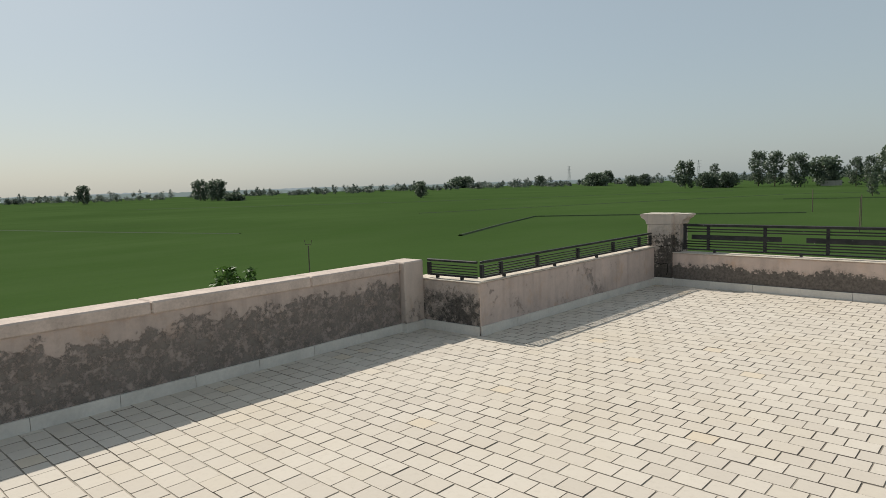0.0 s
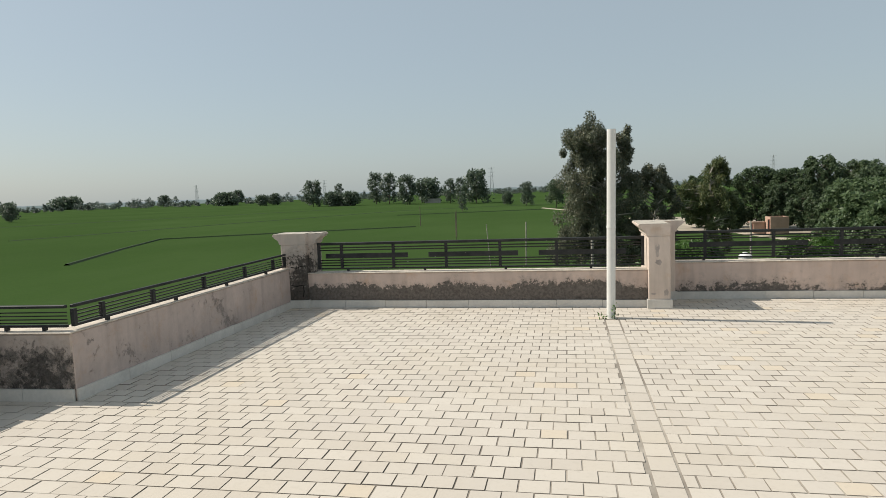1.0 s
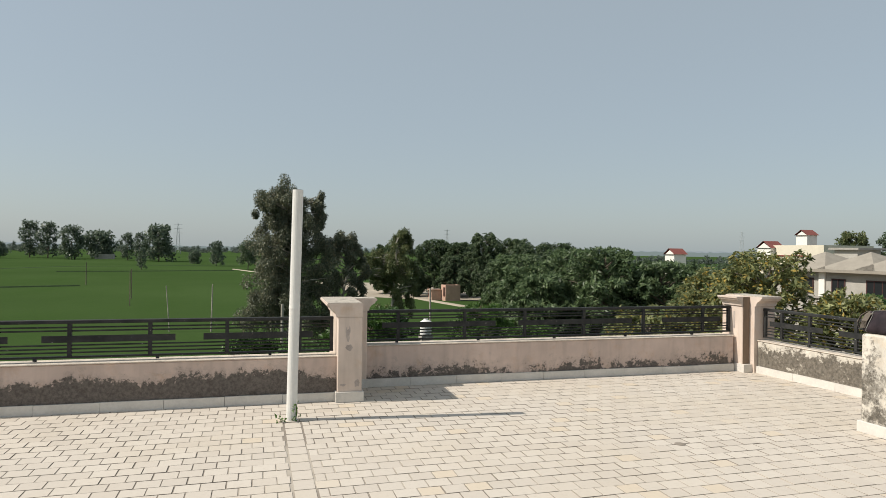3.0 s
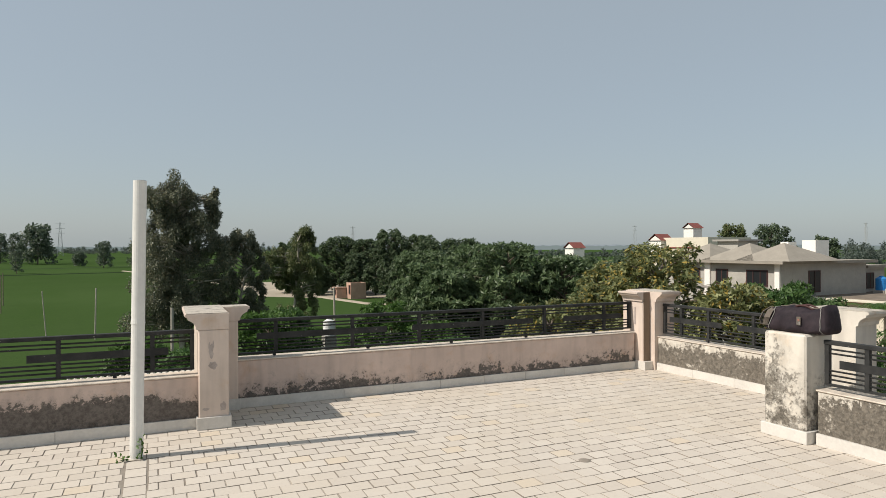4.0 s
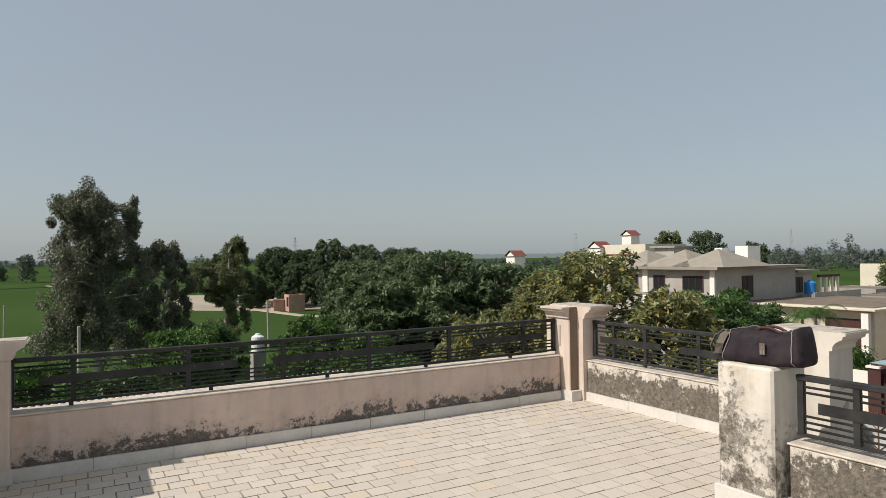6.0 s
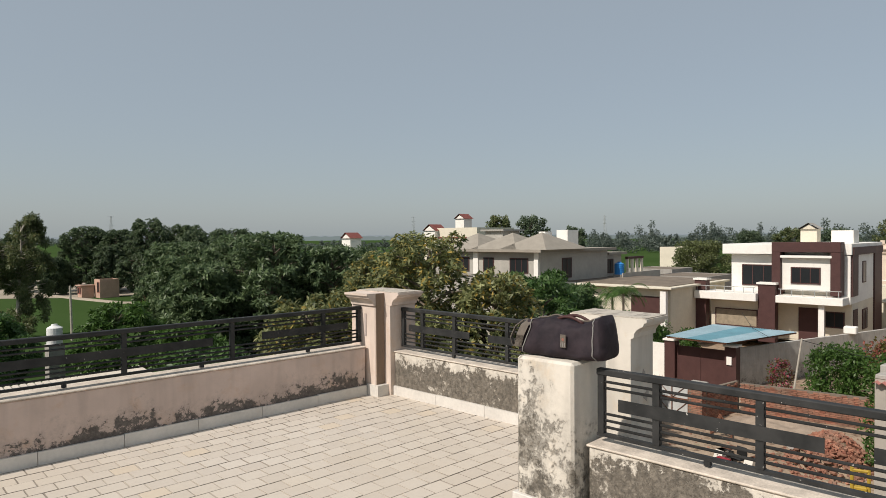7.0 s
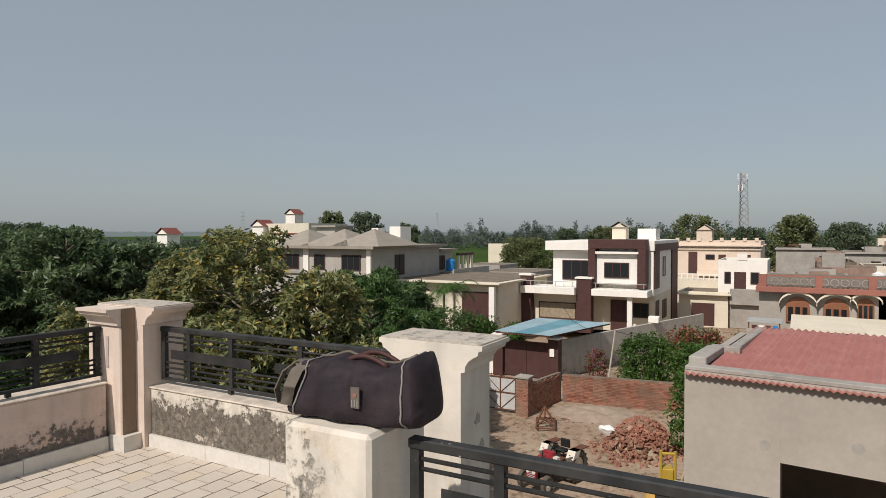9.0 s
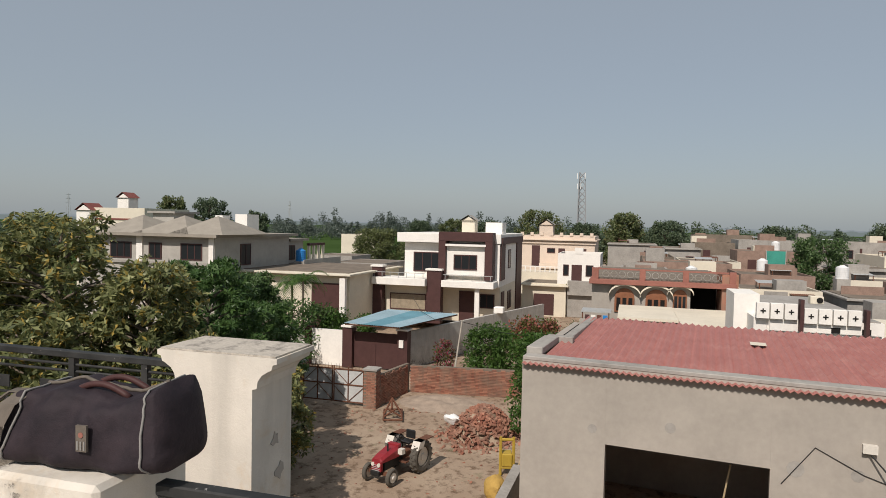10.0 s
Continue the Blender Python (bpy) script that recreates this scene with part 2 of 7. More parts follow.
NORTH, NORTH_EAST, WEST = (1.3, WN, -3.5), (1.7, WY, -3.0), (-3.95, 5.93, -3.3)      # pivots and turns
swing(low_wall("wall_north", m_pink_dark, -3.50, 1.30, WN, WN + 0.24, TOP, "low pink plastered parapet with a black band of mould along its foot", "y", -1), *NORTH)
swing(low_wall("wall_north_east", m_pink, 1.70, 7.11, WY, WY + 0.24, TOP + 0.01, "low pink plastered parapet with peeling paint along its foot", "y", -1), *NORTH_EAST)
low_wall("wall_east", m_cream, WX, WX + 0.24, 7.42, 9.93, TOP - 0.04, "low cream parapet with grey peeled patches and mould", "x", -1)
low_wall("wall_east_near", m_cream, 6.0, 6.24, BACK, 6.80, TOP - 0.03, "low whitewashed parapet with stained grey patches", "x", -1)
swing(low_wall("wall_west", m_leftlow, -4.19, -3.95, 5.93, 10.30, 0.57, "low stained parapet with grey patches", "x", 1), *WEST)
low_wall("wall_west_return", m_return, -4.90, -3.956, 5.921, 6.15, 0.566, "short blackened parapet return", "y", -1)
left = low_wall("wall_west_near", m_left, LX - 0.24, LX, BACK, 5.61, 0.70, "tall solid parapet with peeled brown plaster and pink coping", "x", 1)
y = BACK
for run in (1.6, 2.1, 1.9, 1.5, 1.75, 1.55, 1.2):      # coping slabs with open joints
    solid("coping_slab", m_slab, LX - 0.265, LX + 0.02, y + 0.004, min(y + run, 5.60) - 0.004, 0.682, 0.785, left, bevel=0.012)
    y += run
swing(left, LX, 5.61, -1.9)
solid("wall_jog", m_cream, 6.31, 6.96, 7.06, 7.24, 0, 0.2)
tagged(bpy.data.objects["wall_jog"], "short cream parapet between two pillars", "parapet", kind="structure")
low_wall("wall_south", m_pink, LX - 0.3, 6.0, BACK - 0.24, BACK, TOP, "low pink parapet closing the terrace", "y", 1)
corner = tagged(solid("corner_pier", m_pier, LX - 0.24, LX + 0.07, 5.615, 5.928, 0, 0.79, bevel=0.012), "squat stained pier at the parapet's corner", "pier", kind="structure")
solid("skirting_tile", m_plinth, LX + 0.07, LX + 0.092, 5.600, 5.906, 0, 0.10, corner)
solid("skirting_tile", m_plinth, LX + 0.002, LX + 0.09, 5.593, 5.614, 0, 0.10, corner)


def cap_profile(h0, h1, out):
    """Cove moulding: (outward, height) from the neck up to the top slab."""
    d = h1 - h0
    return [(0, h0), (out * 0.18, h0 + d * 0.04), (out * 0.22, h0 + d * 0.26), (out * 0.38, h0 + d * 0.45), (out * 0.66, h0 + d * 0.60), (out * 0.78, h0 + d * 0.64), (out * 0.84, h0 + d * 0.80), (out, h0 + d * 0.84), (out, h1)]


def cap_mesh(bm, x0, x1, y0, y1, h0, h1, out, axis):
    """A capital that flares both ways along one axis and stays flush on the other."""
    prof = cap_profile(h0, h1, out)
    if axis == "x":
        ring = [(x0 - o, z) for o, z in prof] + [(x1 + o, z) for o, z in prof[::-1]]
        a = [bm.verts.new((p, y0, z)) for p, z in ring]
        b = [bm.verts.new((p, y1, z)) for p, z in ring]
    else:
        ring = [(y0 - o, z) for o, z in prof] + [(y1 + o, z) for o, z in prof[::-1]]
        a = [bm.verts.new((x0, p, z)) for p, z in ring]
        b = [bm.verts.new((x1, p, z)) for p, z in ring]
    n = len(ring)
    for k in range(n):
        bm.faces.new((a[k], a[(k + 1) % n], b[(k + 1) % n], b[k]))
    bm.faces.new(a[::-1])
    bm.faces.new(b)


def pillar(m, x0, x1, y0, y1, top, axis, out, label, base=0.11, ch=0.2):
    p = thing("pillar", label, "pillar", "terrace pillars")
    bm = bmesh.new()
    box(bm, x0, x1, y0, y1, 0, top - ch)
    part("shaft", bm, m, p)
    bm = bmesh.new()
    cap_mesh(bm, x0, x1, y0, y1, top - ch, top, out, axis)
    part("capital", bm, m, p)
    solid("cap_top", m_cap, x0 - (out if axis == "x" else 0) + 0.01, x1 + (out if axis == "x" else 0) - 0.01, y0 - (out if axis == "y" else 0) + 0.01, y1 + (out if axis == "y" else 0) - 0.01, top + 0.001, top + 0.008, p)
    if base:
        solid("base_tile", m_plinth, x0 - 0.022, x1 + 0.022, y0 - 0.022, y1, 0, base, p, bevel=0.004)
    return p


def half_cap(bm, x0, x1, y0, y1, h0, h1, out, side):
    """A capital that flares on one side only: side -1 towards -x, +1 towards +x."""
    prof = cap_profile(h0, h1, out)
    if side < 0:
        ring = [(x0 - o, z) for o, z in prof] + [(x1, h1), (x1, h0)]
    else:
        ring = [(x0, h0), (x0, h1)] + [(x1 + o, z) for o, z in prof[::-1]]
    a = [bm.verts.new((p, y0, z)) for p, z in ring]
    b = [bm.verts.new((p, y1, z)) for p, z in ring]
    n = len(ring)
    for k in range(n):
        bm.faces.new((a[k], a[(k + 1) % n], b[(k + 1) % n], b[k]))
    bm.faces.new(a[::-1])
    bm.faces.new(b)


def stepped_pillar(m, x0, x1, x2, y0, y1, y2, top, out, label):
    """A pillar with a stem (x0 to x1) that stands forward and a wing (x1 to x2) set back; each has its own half of the capital."""
    p = thing("pillar", label, "pillar", "terrace pillars")
    neck = top - 0.15
    solid("shaft", m, x0, x1, y0, y2, 0, neck, p, bevel=0.008)
    solid("wing", m, x1 + 0.001, x2, y1, y2, 0, neck, p, bevel=0.006)
    bm = bmesh.new()
    half_cap(bm, x0, x1, y0, y2, neck + 0.001, top, out, -1)
    part("capital", bm, m, p)
    bm = bmesh.new()
    half_cap(bm, x1 + 0.001, x2, y1, y2, neck + 0.001, top - 0.004, out, 1)
    part("capital", bm, m, p)
    solid("cap_top", m_cap, x0 - out + 0.012, x1 - 0.01, y0 + 0.012, y2 - 0.01, top + 0.001, top + 0.008, p)
    solid("cap_top", m_cap, x1 + 0.002, x2 + out - 0.012, y1 + 0.012, y2 - 0.01, top - 0.003, top + 0.004, p)
    solid("base_tile", m_plinth, x0 - 0.02, x1 + 0.02, y0 - 0.022, y0 - 0.001, 0, 0.115, p, bevel=0.003)
    solid("base_tile", m_plinth, x0 - 0.02, x0 - 0.001, y0, y0 + 0.10, 0, 0.115, p, bevel=0.003)
    solid("base_tile", m_plinth, x1 + 0.001, x1 + 0.02, y0, y1 - 0.001, 0, 0.115, p, bevel=0.003)
    solid("base_tile", m_plinth, x1 + 0.021, x2 + 0.02, y1 - 0.022, y1 - 0.001, 0, 0.115, p, bevel=0.003)
    return p


pb = stepped_pillar(m_pillar, 1.275, 1.547, 1.70, 9.742, 10.40, 10.66, 1.09, 0.12, "pinkish plastered pillar with a moulded flaring capital")
m_damp = plain("damp_stain", (0.42, 0.36, 0.325), 0.95, scale=14, var=0.3)
for x, z, w, h in ((1.385, 0.735, 0.05, 0.16), (1.37, 0.79, 0.018, 0.10), (1.405, 0.80, 0.018, 0.09), (1.40, 0.60, 0.09, 0.09), (1.335, 0.19, 0.07, 0.035), (1.49, 0.20, 0.07, 0.10)):
    rr = random.Random(int(x * 1000 + z * 100))
    bm = bmesh.new()
    ring = [(x + w * 0.5 * rr.uniform(0.6, 1.15) * math.cos(q * math.tau / 14), z + h * 0.5 * rr.uniform(0.6, 1.15) * math.sin(q * math.tau / 14)) for q in range(14)]
    lo = [bm.verts.new((a, 9.7405, b)) for a, b in ring]
    hi = [bm.verts.new((a, 9.743, b)) for a, b in ring]
    bm.faces.new(lo)
    for q in range(14):
        bm.faces.new((lo[q], hi[q], hi[(q + 1) % 14], lo[(q + 1) % 14]))
    part("damp_patch", bm, m_damp, pb)
swing(pb, 1.275, 9.742, -3.2)
pa = stepped_pillar(m_pillar_old, -3.82, -3.45, -3.36, 10.06, 10.16, 10.50, 1.075, 0.12, "cracked pinkish corner pillar, black with mould")
for pts in (((-3.68, 0.60), (-3.60, 0.585), (-3.53, 0.61), (-3.46, 0.60)), ((-3.69, 0.34), (-3.61, 0.315), (-3.55, 0.335), (-3.49, 0.325)), ((-3.51, 0.33), (-3.50, 0.24), (-3.52, 0.16))):
    bm = bmesh.new()
    sweep(bm, [(x, 10.058, z) for x, z in pts], 0.006, 5)
    part("crack", bm, m_black_gap, pa)
pe = pillar(m_white, 6.965, 7.31, 7.04, 7.42, 1.085, "y", 0.12, "whitewashed pillar with a moulded capital and weathered top", base=0.10, ch=0.145)

for x, z, s, seed in ((7.16, 0.66, 0.045, 3), (7.20, 0.49, 0.05, 5)):      # flaked spots on its shaded face
    rr = random.Random(seed)
    bm = bmesh.new()
    ring = [(x + s * rr.uniform(0.3, 1) * math.cos(q * math.tau / 9), z + s * rr.uniform(0.3, 1.1) * math.sin(q * math.tau / 9)) for q in range(9)]
    lo = [bm.verts.new((a, 7.036, b)) for a, b in ring]
    hi = [bm.verts.new((a, 7.041, b)) for a, b in ring]
    bm.faces.new(lo)
    for q in range(9):
        bm.faces.new((lo[q], hi[q], hi[(q + 1) % 9], lo[(q + 1) % 9]))
    part("flaked_spot", bm, m_grey, pe)

# corner pillar with two capitals at right angles
pc = thing("corner_pillar", "cream corner pillar with two flaring moulded capitals", "pillar", "terrace pillars")
solid("shaft", m_pillar, 7.17, 7.62, 10.06, 10.46, 0, 0.944, pc, bevel=0.01)
m_weather = plaster("weathered_plaster", (0.24, 0.175, 0.125), (0.26, 0.22, 0.18), (0.07, 0.06, 0.05), 0.0, 0.6, 0.35, 0.1)
solid("weathered_strip", m_weather, 7.178, 7.29, 10.054, 10.059, 0.116, 1.075, pc)
solid("wing", m_pillar, 7.295, 7.66, 9.965, 10.058, 0, 0.944, pc)
bm = bmesh.new()
cap_mesh(bm, 7.17, 7.60, 10.06, 10.44, 0.945, 1.08, 0.11, "x")
part("capital", bm, m_pillar, pc)
bm = bmesh.new()
cap_mesh(bm, 7.295, 7.66, 9.965, 10.40, 0.945, 1.085, 0.13, "y")
part("capital", bm, m_pillar, pc)
solid("cap_top", m_cap, 7.305, 7.65, 9.85, 10.5, 1.086, 1.093, pc)
solid("base_tile", m_plinth, 7.145, 7.348, 9.998, 10.178, 0, 0.115, pc)
solid("slot", m_damp, 7.165, 7.169, 10.20, 10.23, 0.62, 0.86, pc, "grey vertical slot")
pc.location = (-0.035, -0.03, 0)

# squat pillar that carries the bag
pd = thing("squat_pillar", "squat cream pillar with peeling plaster, no capital", "pillar", "terrace pillars")
solid("shaft", m_squat, 5.905, 6.29, 6.845, 7.245, 0, 0.945, pd, bevel=0.016)
solid("base_tile", m_plinth, 5.882, 6.29, 6.82, 7.265, 0, 0.11, pd, bevel=0.004)

# floor bed under the tiles
bm = bmesh.new()
box(bm, LX - 0.55, 7.6, BACK - 0.24, 10.70, -0.30, -0.004)
tagged(part("floor", bm, m_mortar), "terrace floor of small cream tiles with dark joints", "floor", kind="structure")
# the building below the terrace
bm = bmesh.new()
box(bm, LX - 0.5, 6.2, BACK - 0.2, 10.66, GROUND, -0.302)
box(bm, 6.21, 7.55, 6.95, 10.66, GROUND, -0.302)
tagged(part("own_building", bm, m_house), "plastered storeys below the terrace", "building", kind="structure")


def railing(name, ends, posts, plates, z0, z1, at, axis, label, bars_top=2, bars_low=3, step=0.115):
    """A painted steel railing: frame, posts, thin round bars and flat plates across pairs of posts."""
    r = thing(name, label, "railing", "terrace railings")
    a, b = ends

    def bar(nm, p0, p1, q, w, h0, h1, bevel=0.0):
        if axis == "y":
            return solid(nm, m_rail, p0, p1, q - w / 2, q + w / 2, h0, h1, r, bevel=bevel)
        return solid(nm, m_rail, q - w / 2, q + w / 2, p0, p1, h0, h1, r, bevel=bevel)

    bar("top_rail", a, b, at, 0.05 if step < 0.2 else 0.034, z1 - (0.038 if step < 0.2 else 0.026), z1, 0.005)
    bar("bottom_rail", a, b, at, 0.03, z0 + 0.028, z0 + 0.048)
    for p in posts:
        bar("post", p - 0.019, p + 0.019, at, 0.036, z0 + 0.049, z1 - 0.039)
    span = z1 - 0.04 - z0 - 0.05
    mid = z0 + 0.05 + span * 0.53
    zs = [z1 - 0.04 - span * (0.11 + 0.11 * k) for k in range(bars_top)] + [z0 + 0.05 + span * (0.10 + step * k) for k in range(bars_low)]
    for z in zs:
        bm = bmesh.new()
        p, q = ((a, at, z), (b, at, z)) if axis == "y" else ((at, a, z), (at, b, z))
        tube(bm, p, q, 0.009 if step < 0.2 else 0.006, None, 6)
        part("bar", bm, m_rail, r, smooth=True)
    for p0, p1 in plates:
        bar("flat_plate", p0, p1, at - 0.022 if axis == "y" or at > 0 else at + 0.022, 0.006, mid - 0.035, mid + 0.035)
    feet = max(2, round((b - a) / 1.1))
    for k in range(feet):
        p = a + (b - a) * (k + 0.4) / feet
        bar("foot", p - 0.016, p + 0.016, at, 0.03, z0 + 0.0, z0 + 0.027)
    return r


ZR = TOP + 0.0225
r = railing("railing", (-3.34, 1.25), (-3.32, -2.97, -2.19, -1.42, -0.66, 0.11, 0.88, 1.23), ((-3.21, -1.97), (-1.67, -0.41), (-0.13, 1.02)), ZR, 0.93, WN + 0.12, "y", "dark painted steel railing with flat plates on the pink parapet")
swing(r, *NORTH)
r = railing("railing", (1.71, 7.13), (1.74, 2.16, 3.04, 3.88, 4.75, 5.68, 6.66, 7.10), ((1.95, 3.46), (3.78, 5.49), (5.97, 6.95)), ZR + 0.01, 0.935, WY + 0.11, "y", "dark painted steel railing with flat plates along the far parapet")
swing(r, *NORTH_EAST)
railing("railing", (7.43, 9.925), (7.47, 8.0, 8.5, 9.16, 9.61, 9.90), ((7.75, 8.72), (8.95, 9.80)), ZR - 0.04, 0.92, WX + 0.11, "x", "dark painted steel railing on the cream parapet")
railing("railing", (BACK + 0.1, 6.79), (-5.6, -4.8, -3.9, -3.1, -2.3, -1.5, -0.7, 0.1, 0.9, 1.75, 2.6, 3.45, 4.3, 5.17, 5.90, 6.43, 6.765), ((5.62, 6.65), (4.0, 5.43), (2.3, 3.7), (0.6, 2.0), (-1.1, 0.3), (-3.0, -1.4), (-5.0, -3.5)), ZR - 0.03, 0.905, 6.09, "x", "worn dark steel railing with chipped paint on the near parapet")
swing(railing("railing", (6.0, 10.04), (6.02, 6.35, 7.05, 7.95, 8.87, 9.65, 10.01), (), 0.586, 0.80, -3.99, "x", "low dark green steel railing on the stained parapet", 0, 4, 0.24), *WEST)
railing("railing", (-4.72, -4.012), (-4.70,), (), 0.586, 0.80, 5.975, "y", "short low dark railing on the parapet return", 0, 4, 0.24)

# pipe standing on the floor
pole = thing("standpipe", "tall white plastic pipe standing on the tiled floor", "pipe")
bm = bmesh.new()
tube(bm, (0.728, 9.14, 0), (0.744, 9.14, 1.1), 0.052, 0.052, 20)
tube(bm, (0.744, 9.14, 1.1), (0.745, 9.14, 1.14), 0.056, 0.052, 20)
tube(bm, (0.745, 9.14, 1.14), (0.763, 9.14, 2.27), 0.052, 0.052, 20, caps=False)
part("pipe", bm, m_pvc, pole, smooth=False)
bm = bmesh.new()
tube(bm, (0.763, 9.14, 2.21), (0.763, 9.14, 2.272), 0.046, 0.046, 16)
part("mouth", bm, plain("pipe_dark", (0.08, 0.08, 0.08)), pole)


# ---- materials of the surroundings ----
def leaf_material(name, a, b, c=None, share=0.0, glow=0.35):
    n = Net(name, 0.42)
    r = n.geo.outputs["Random Per Island"]
    col = n.mix(n.ramp(r, 0, 1), a, b)
    if c:
        col = n.mix(n.ramp(n.math("FRACT", n.math("MULTIPLY", r, 7.13), 0), 1 - share, 1 - share + 0.03), col, c)
    col = n.mix(n.ramp(n.noise(0.35, 3, shift=1.0), 0.35, 0.65, 0, 0.45), col, shade(a, 0.7))
    tr = n.t.nodes.new("ShaderNodeBsdfTranslucent")
    mx = n.t.nodes.new("ShaderNodeMixShader")
    mx.inputs[0].default_value = glow
    n.link(col, tr.inputs[0])
    n.link(n.bsdf.outputs[0], mx.inputs[1])
    n.link(tr.outputs[0], mx.inputs[2])
    n.link(mx.outputs[0], n.t.nodes["Material Output"].inputs["Surface"])
    return n.done(col)


m_leaf_euc = leaf_material("eucalyptus_leaves", (0.09, 0.105, 0.068), (0.23, 0.24, 0.155), (0.30, 0.27, 0.16), 0.14, 0.25)
m_leaf_euc2 = leaf_material("young_eucalyptus_leaves", (0.09, 0.12, 0.045), (0.20, 0.23, 0.10), (0.25, 0.22, 0.10), 0.12)
m_leaf_dense = leaf_material("dense_leaves", (0.05, 0.10, 0.035), (0.17, 0.26, 0.095), glow=0.4)
m_leaf_shade = leaf_material("shade_tree_leaves", (0.058, 0.10, 0.042), (0.215, 0.285, 0.135), glow=0.35)
m_leaf_grove = leaf_material("grey_green_leaves", (0.05, 0.082, 0.04), (0.155, 0.205, 0.10), glow=0.4)
m_leaf_mid = leaf_material("grove_leaves", (0.07, 0.105, 0.06), (0.16, 0.205, 0.115))
# distance haze is painted into this leaf colour: paler and greyer than nearer trees
m_leaf_far = leaf_material("hazed_field_leaves", (0.085, 0.118, 0.08), (0.165, 0.205, 0.135))
m_leaf_mango = leaf_material("broad_leaves", (0.075, 0.10, 0.035), (0.40, 0.41, 0.18), (0.56, 0.40, 0.10), 0.12, 0.36)
m_leaf_bright = leaf_material("bright_leaves", (0.05, 0.11, 0.02), (0.12, 0.21, 0.05))
m_leaf_olive = leaf_material("olive_leaves", (0.10, 0.12, 0.045), (0.20, 0.23, 0.09))
m_leaf_neem = leaf_material("feathery_leaves", (0.05, 0.11, 0.03), (0.13, 0.22, 0.065))
m_flower = leaf_material("bougainvillea", (0.30, 0.05, 0.08), (0.42, 0.12, 0.15), (0.07, 0.12, 0.03), 0.6)
m_flower2 = leaf_material("orange_blossom", (0.32, 0.10, 0.07), (0.42, 0.16, 0.12), (0.08, 0.14, 0.03), 0.6)
m_bark = plain("bark", (0.16, 0.13, 0.10), 0.95, scale=3, var=0.4, bump=0.5)
m_pale_bark = plain("pale_bark", (0.42, 0.38, 0.32), 0.9, scale=3, var=0.3, bump=0.3)


def field_material():
    n = Net("rice_field", 1.0)
    n.bsdf.inputs["Specular IOR Level"].default_value = 0.0
    big = n.noise(0.012, 4, 0.5)
    mid = n.noise(0.09, 4, 0.6, stretch=(1, 0.35, 1), shift=2)
    fine = n.noise(2.2, 4, 0.7, shift=5)
    col = n.mix(n.ramp(big, 0.35, 0.65), (0.041, 0.071, 0.024), (0.054, 0.090, 0.031))
    col = n.mix(n.ramp(mid, 0.4, 0.7, 0, 0.5), col, (0.036, 0.070, 0.019))
    col = n.mix(n.ramp(fine, 0.4, 0.7, 0, 0.35), col, (0.058, 0.102, 0.024))
    n.bump(fine, 0.6, 0.15)
    return n.done(col)


def dirt_material():
    n = Net("dirt", 0.95)
    a, b, c = n.noise(0.35, 5, 0.6), n.noise(2.5, 5, 0.65, shift=3), n.noise(14, 4, 0.7, shift=7)
    col = n.mix(n.ramp(a, 0.35, 0.65), (0.30, 0.215, 0.15), (0.40, 0.31, 0.225))
    col = n.mix(n.ramp(b, 0.5, 0.66, 0, 0.85), col, (0.12, 0.075, 0.045))
    col = n.mix(n.ramp(n.noise(0.8, 4, shift=12), 0.62, 0.72, 0, 0.5), col, (0.11, 0.13, 0.05))
    n.bump(n.math("ADD", b, n.math("MULTIPLY", c, 0.4)), 0.8, 0.05)
    return n.done(col)


def brick_wall_material():
    n = Net("brick_face", 0.9)
    info = n.t.nodes.new("ShaderNodeObjectInfo")
    r = n.math("FRACT", n.math("ADD", n.geo.outputs["Random Per Island"], info.outputs["Random"]), 0)
    col = n.mix(r, (0.20, 0.075, 0.05), (0.40, 0.19, 0.125))
    col = n.mix(n.ramp(n.noise(1.6, 5), 0.42, 0.66, 0, 0.75), col, (0.27, 0.19, 0.14))
    col = n.mix(n.ramp(n.noise(0.7, 4, shift=6), 0.5, 0.7, 0, 0.6), col, (0.13, 0.07, 0.05))
    n.bump(n.noise(40, 3), 0.3, 0.004)
    return n.done(col)


m_field, m_dirt, m_brick = field_material(), dirt_material(), brick_wall_material()
m_bund = plain("bund_grass", (0.027, 0.05, 0.017), 1.0, scale=0.8, var=0.4)
m_path = plain("dirt_path", (0.36, 0.31, 0.24), 0.95, scale=0.3, var=0.2)
m_hwhite = plain("house_white", (0.82, 0.79, 0.73), 0.8, scale=0.7, var=0.1)
m_hcream = plain("house_cream", (0.68, 0.62, 0.50), 0.8, scale=0.7, var=0.1)
m_hpeach = plain("house_peach", (0.67, 0.555, 0.45), 0.8, scale=0.7, var=0.1)
m_brown = plain("brown_paint", (0.075, 0.035, 0.032), 0.6, scale=2, var=0.2)
m_conc = plain("bare_concrete", (0.33, 0.31, 0.28), 0.95, scale=0.8, var=0.28)
m_roofdirt = plain("earthen_roof", (0.19, 0.155, 0.12), 0.95, scale=0.8, var=0.35, bump=0.4)
m_hip = plain("hip_roof", (0.30, 0.27, 0.225), 0.9, scale=1.2, var=0.15)
m_hipwall = plain("hip_wall", (0.40, 0.38, 0.34), 0.9, scale=0.8, var=0.15)
m_dark = plain("dark_opening", (0.012, 0.011, 0.010), 0.9, bump=0)
m_glass = Net("window_glass", 0.3).done((0.018, 0.02, 0.022))
m_curtain = plain("curtain", (0.30, 0.25, 0.18), 0.9, scale=3, var=0.3)
m_terra = plain("terracotta_paint", (0.30, 0.125, 0.095), 0.8, scale=1, var=0.2)
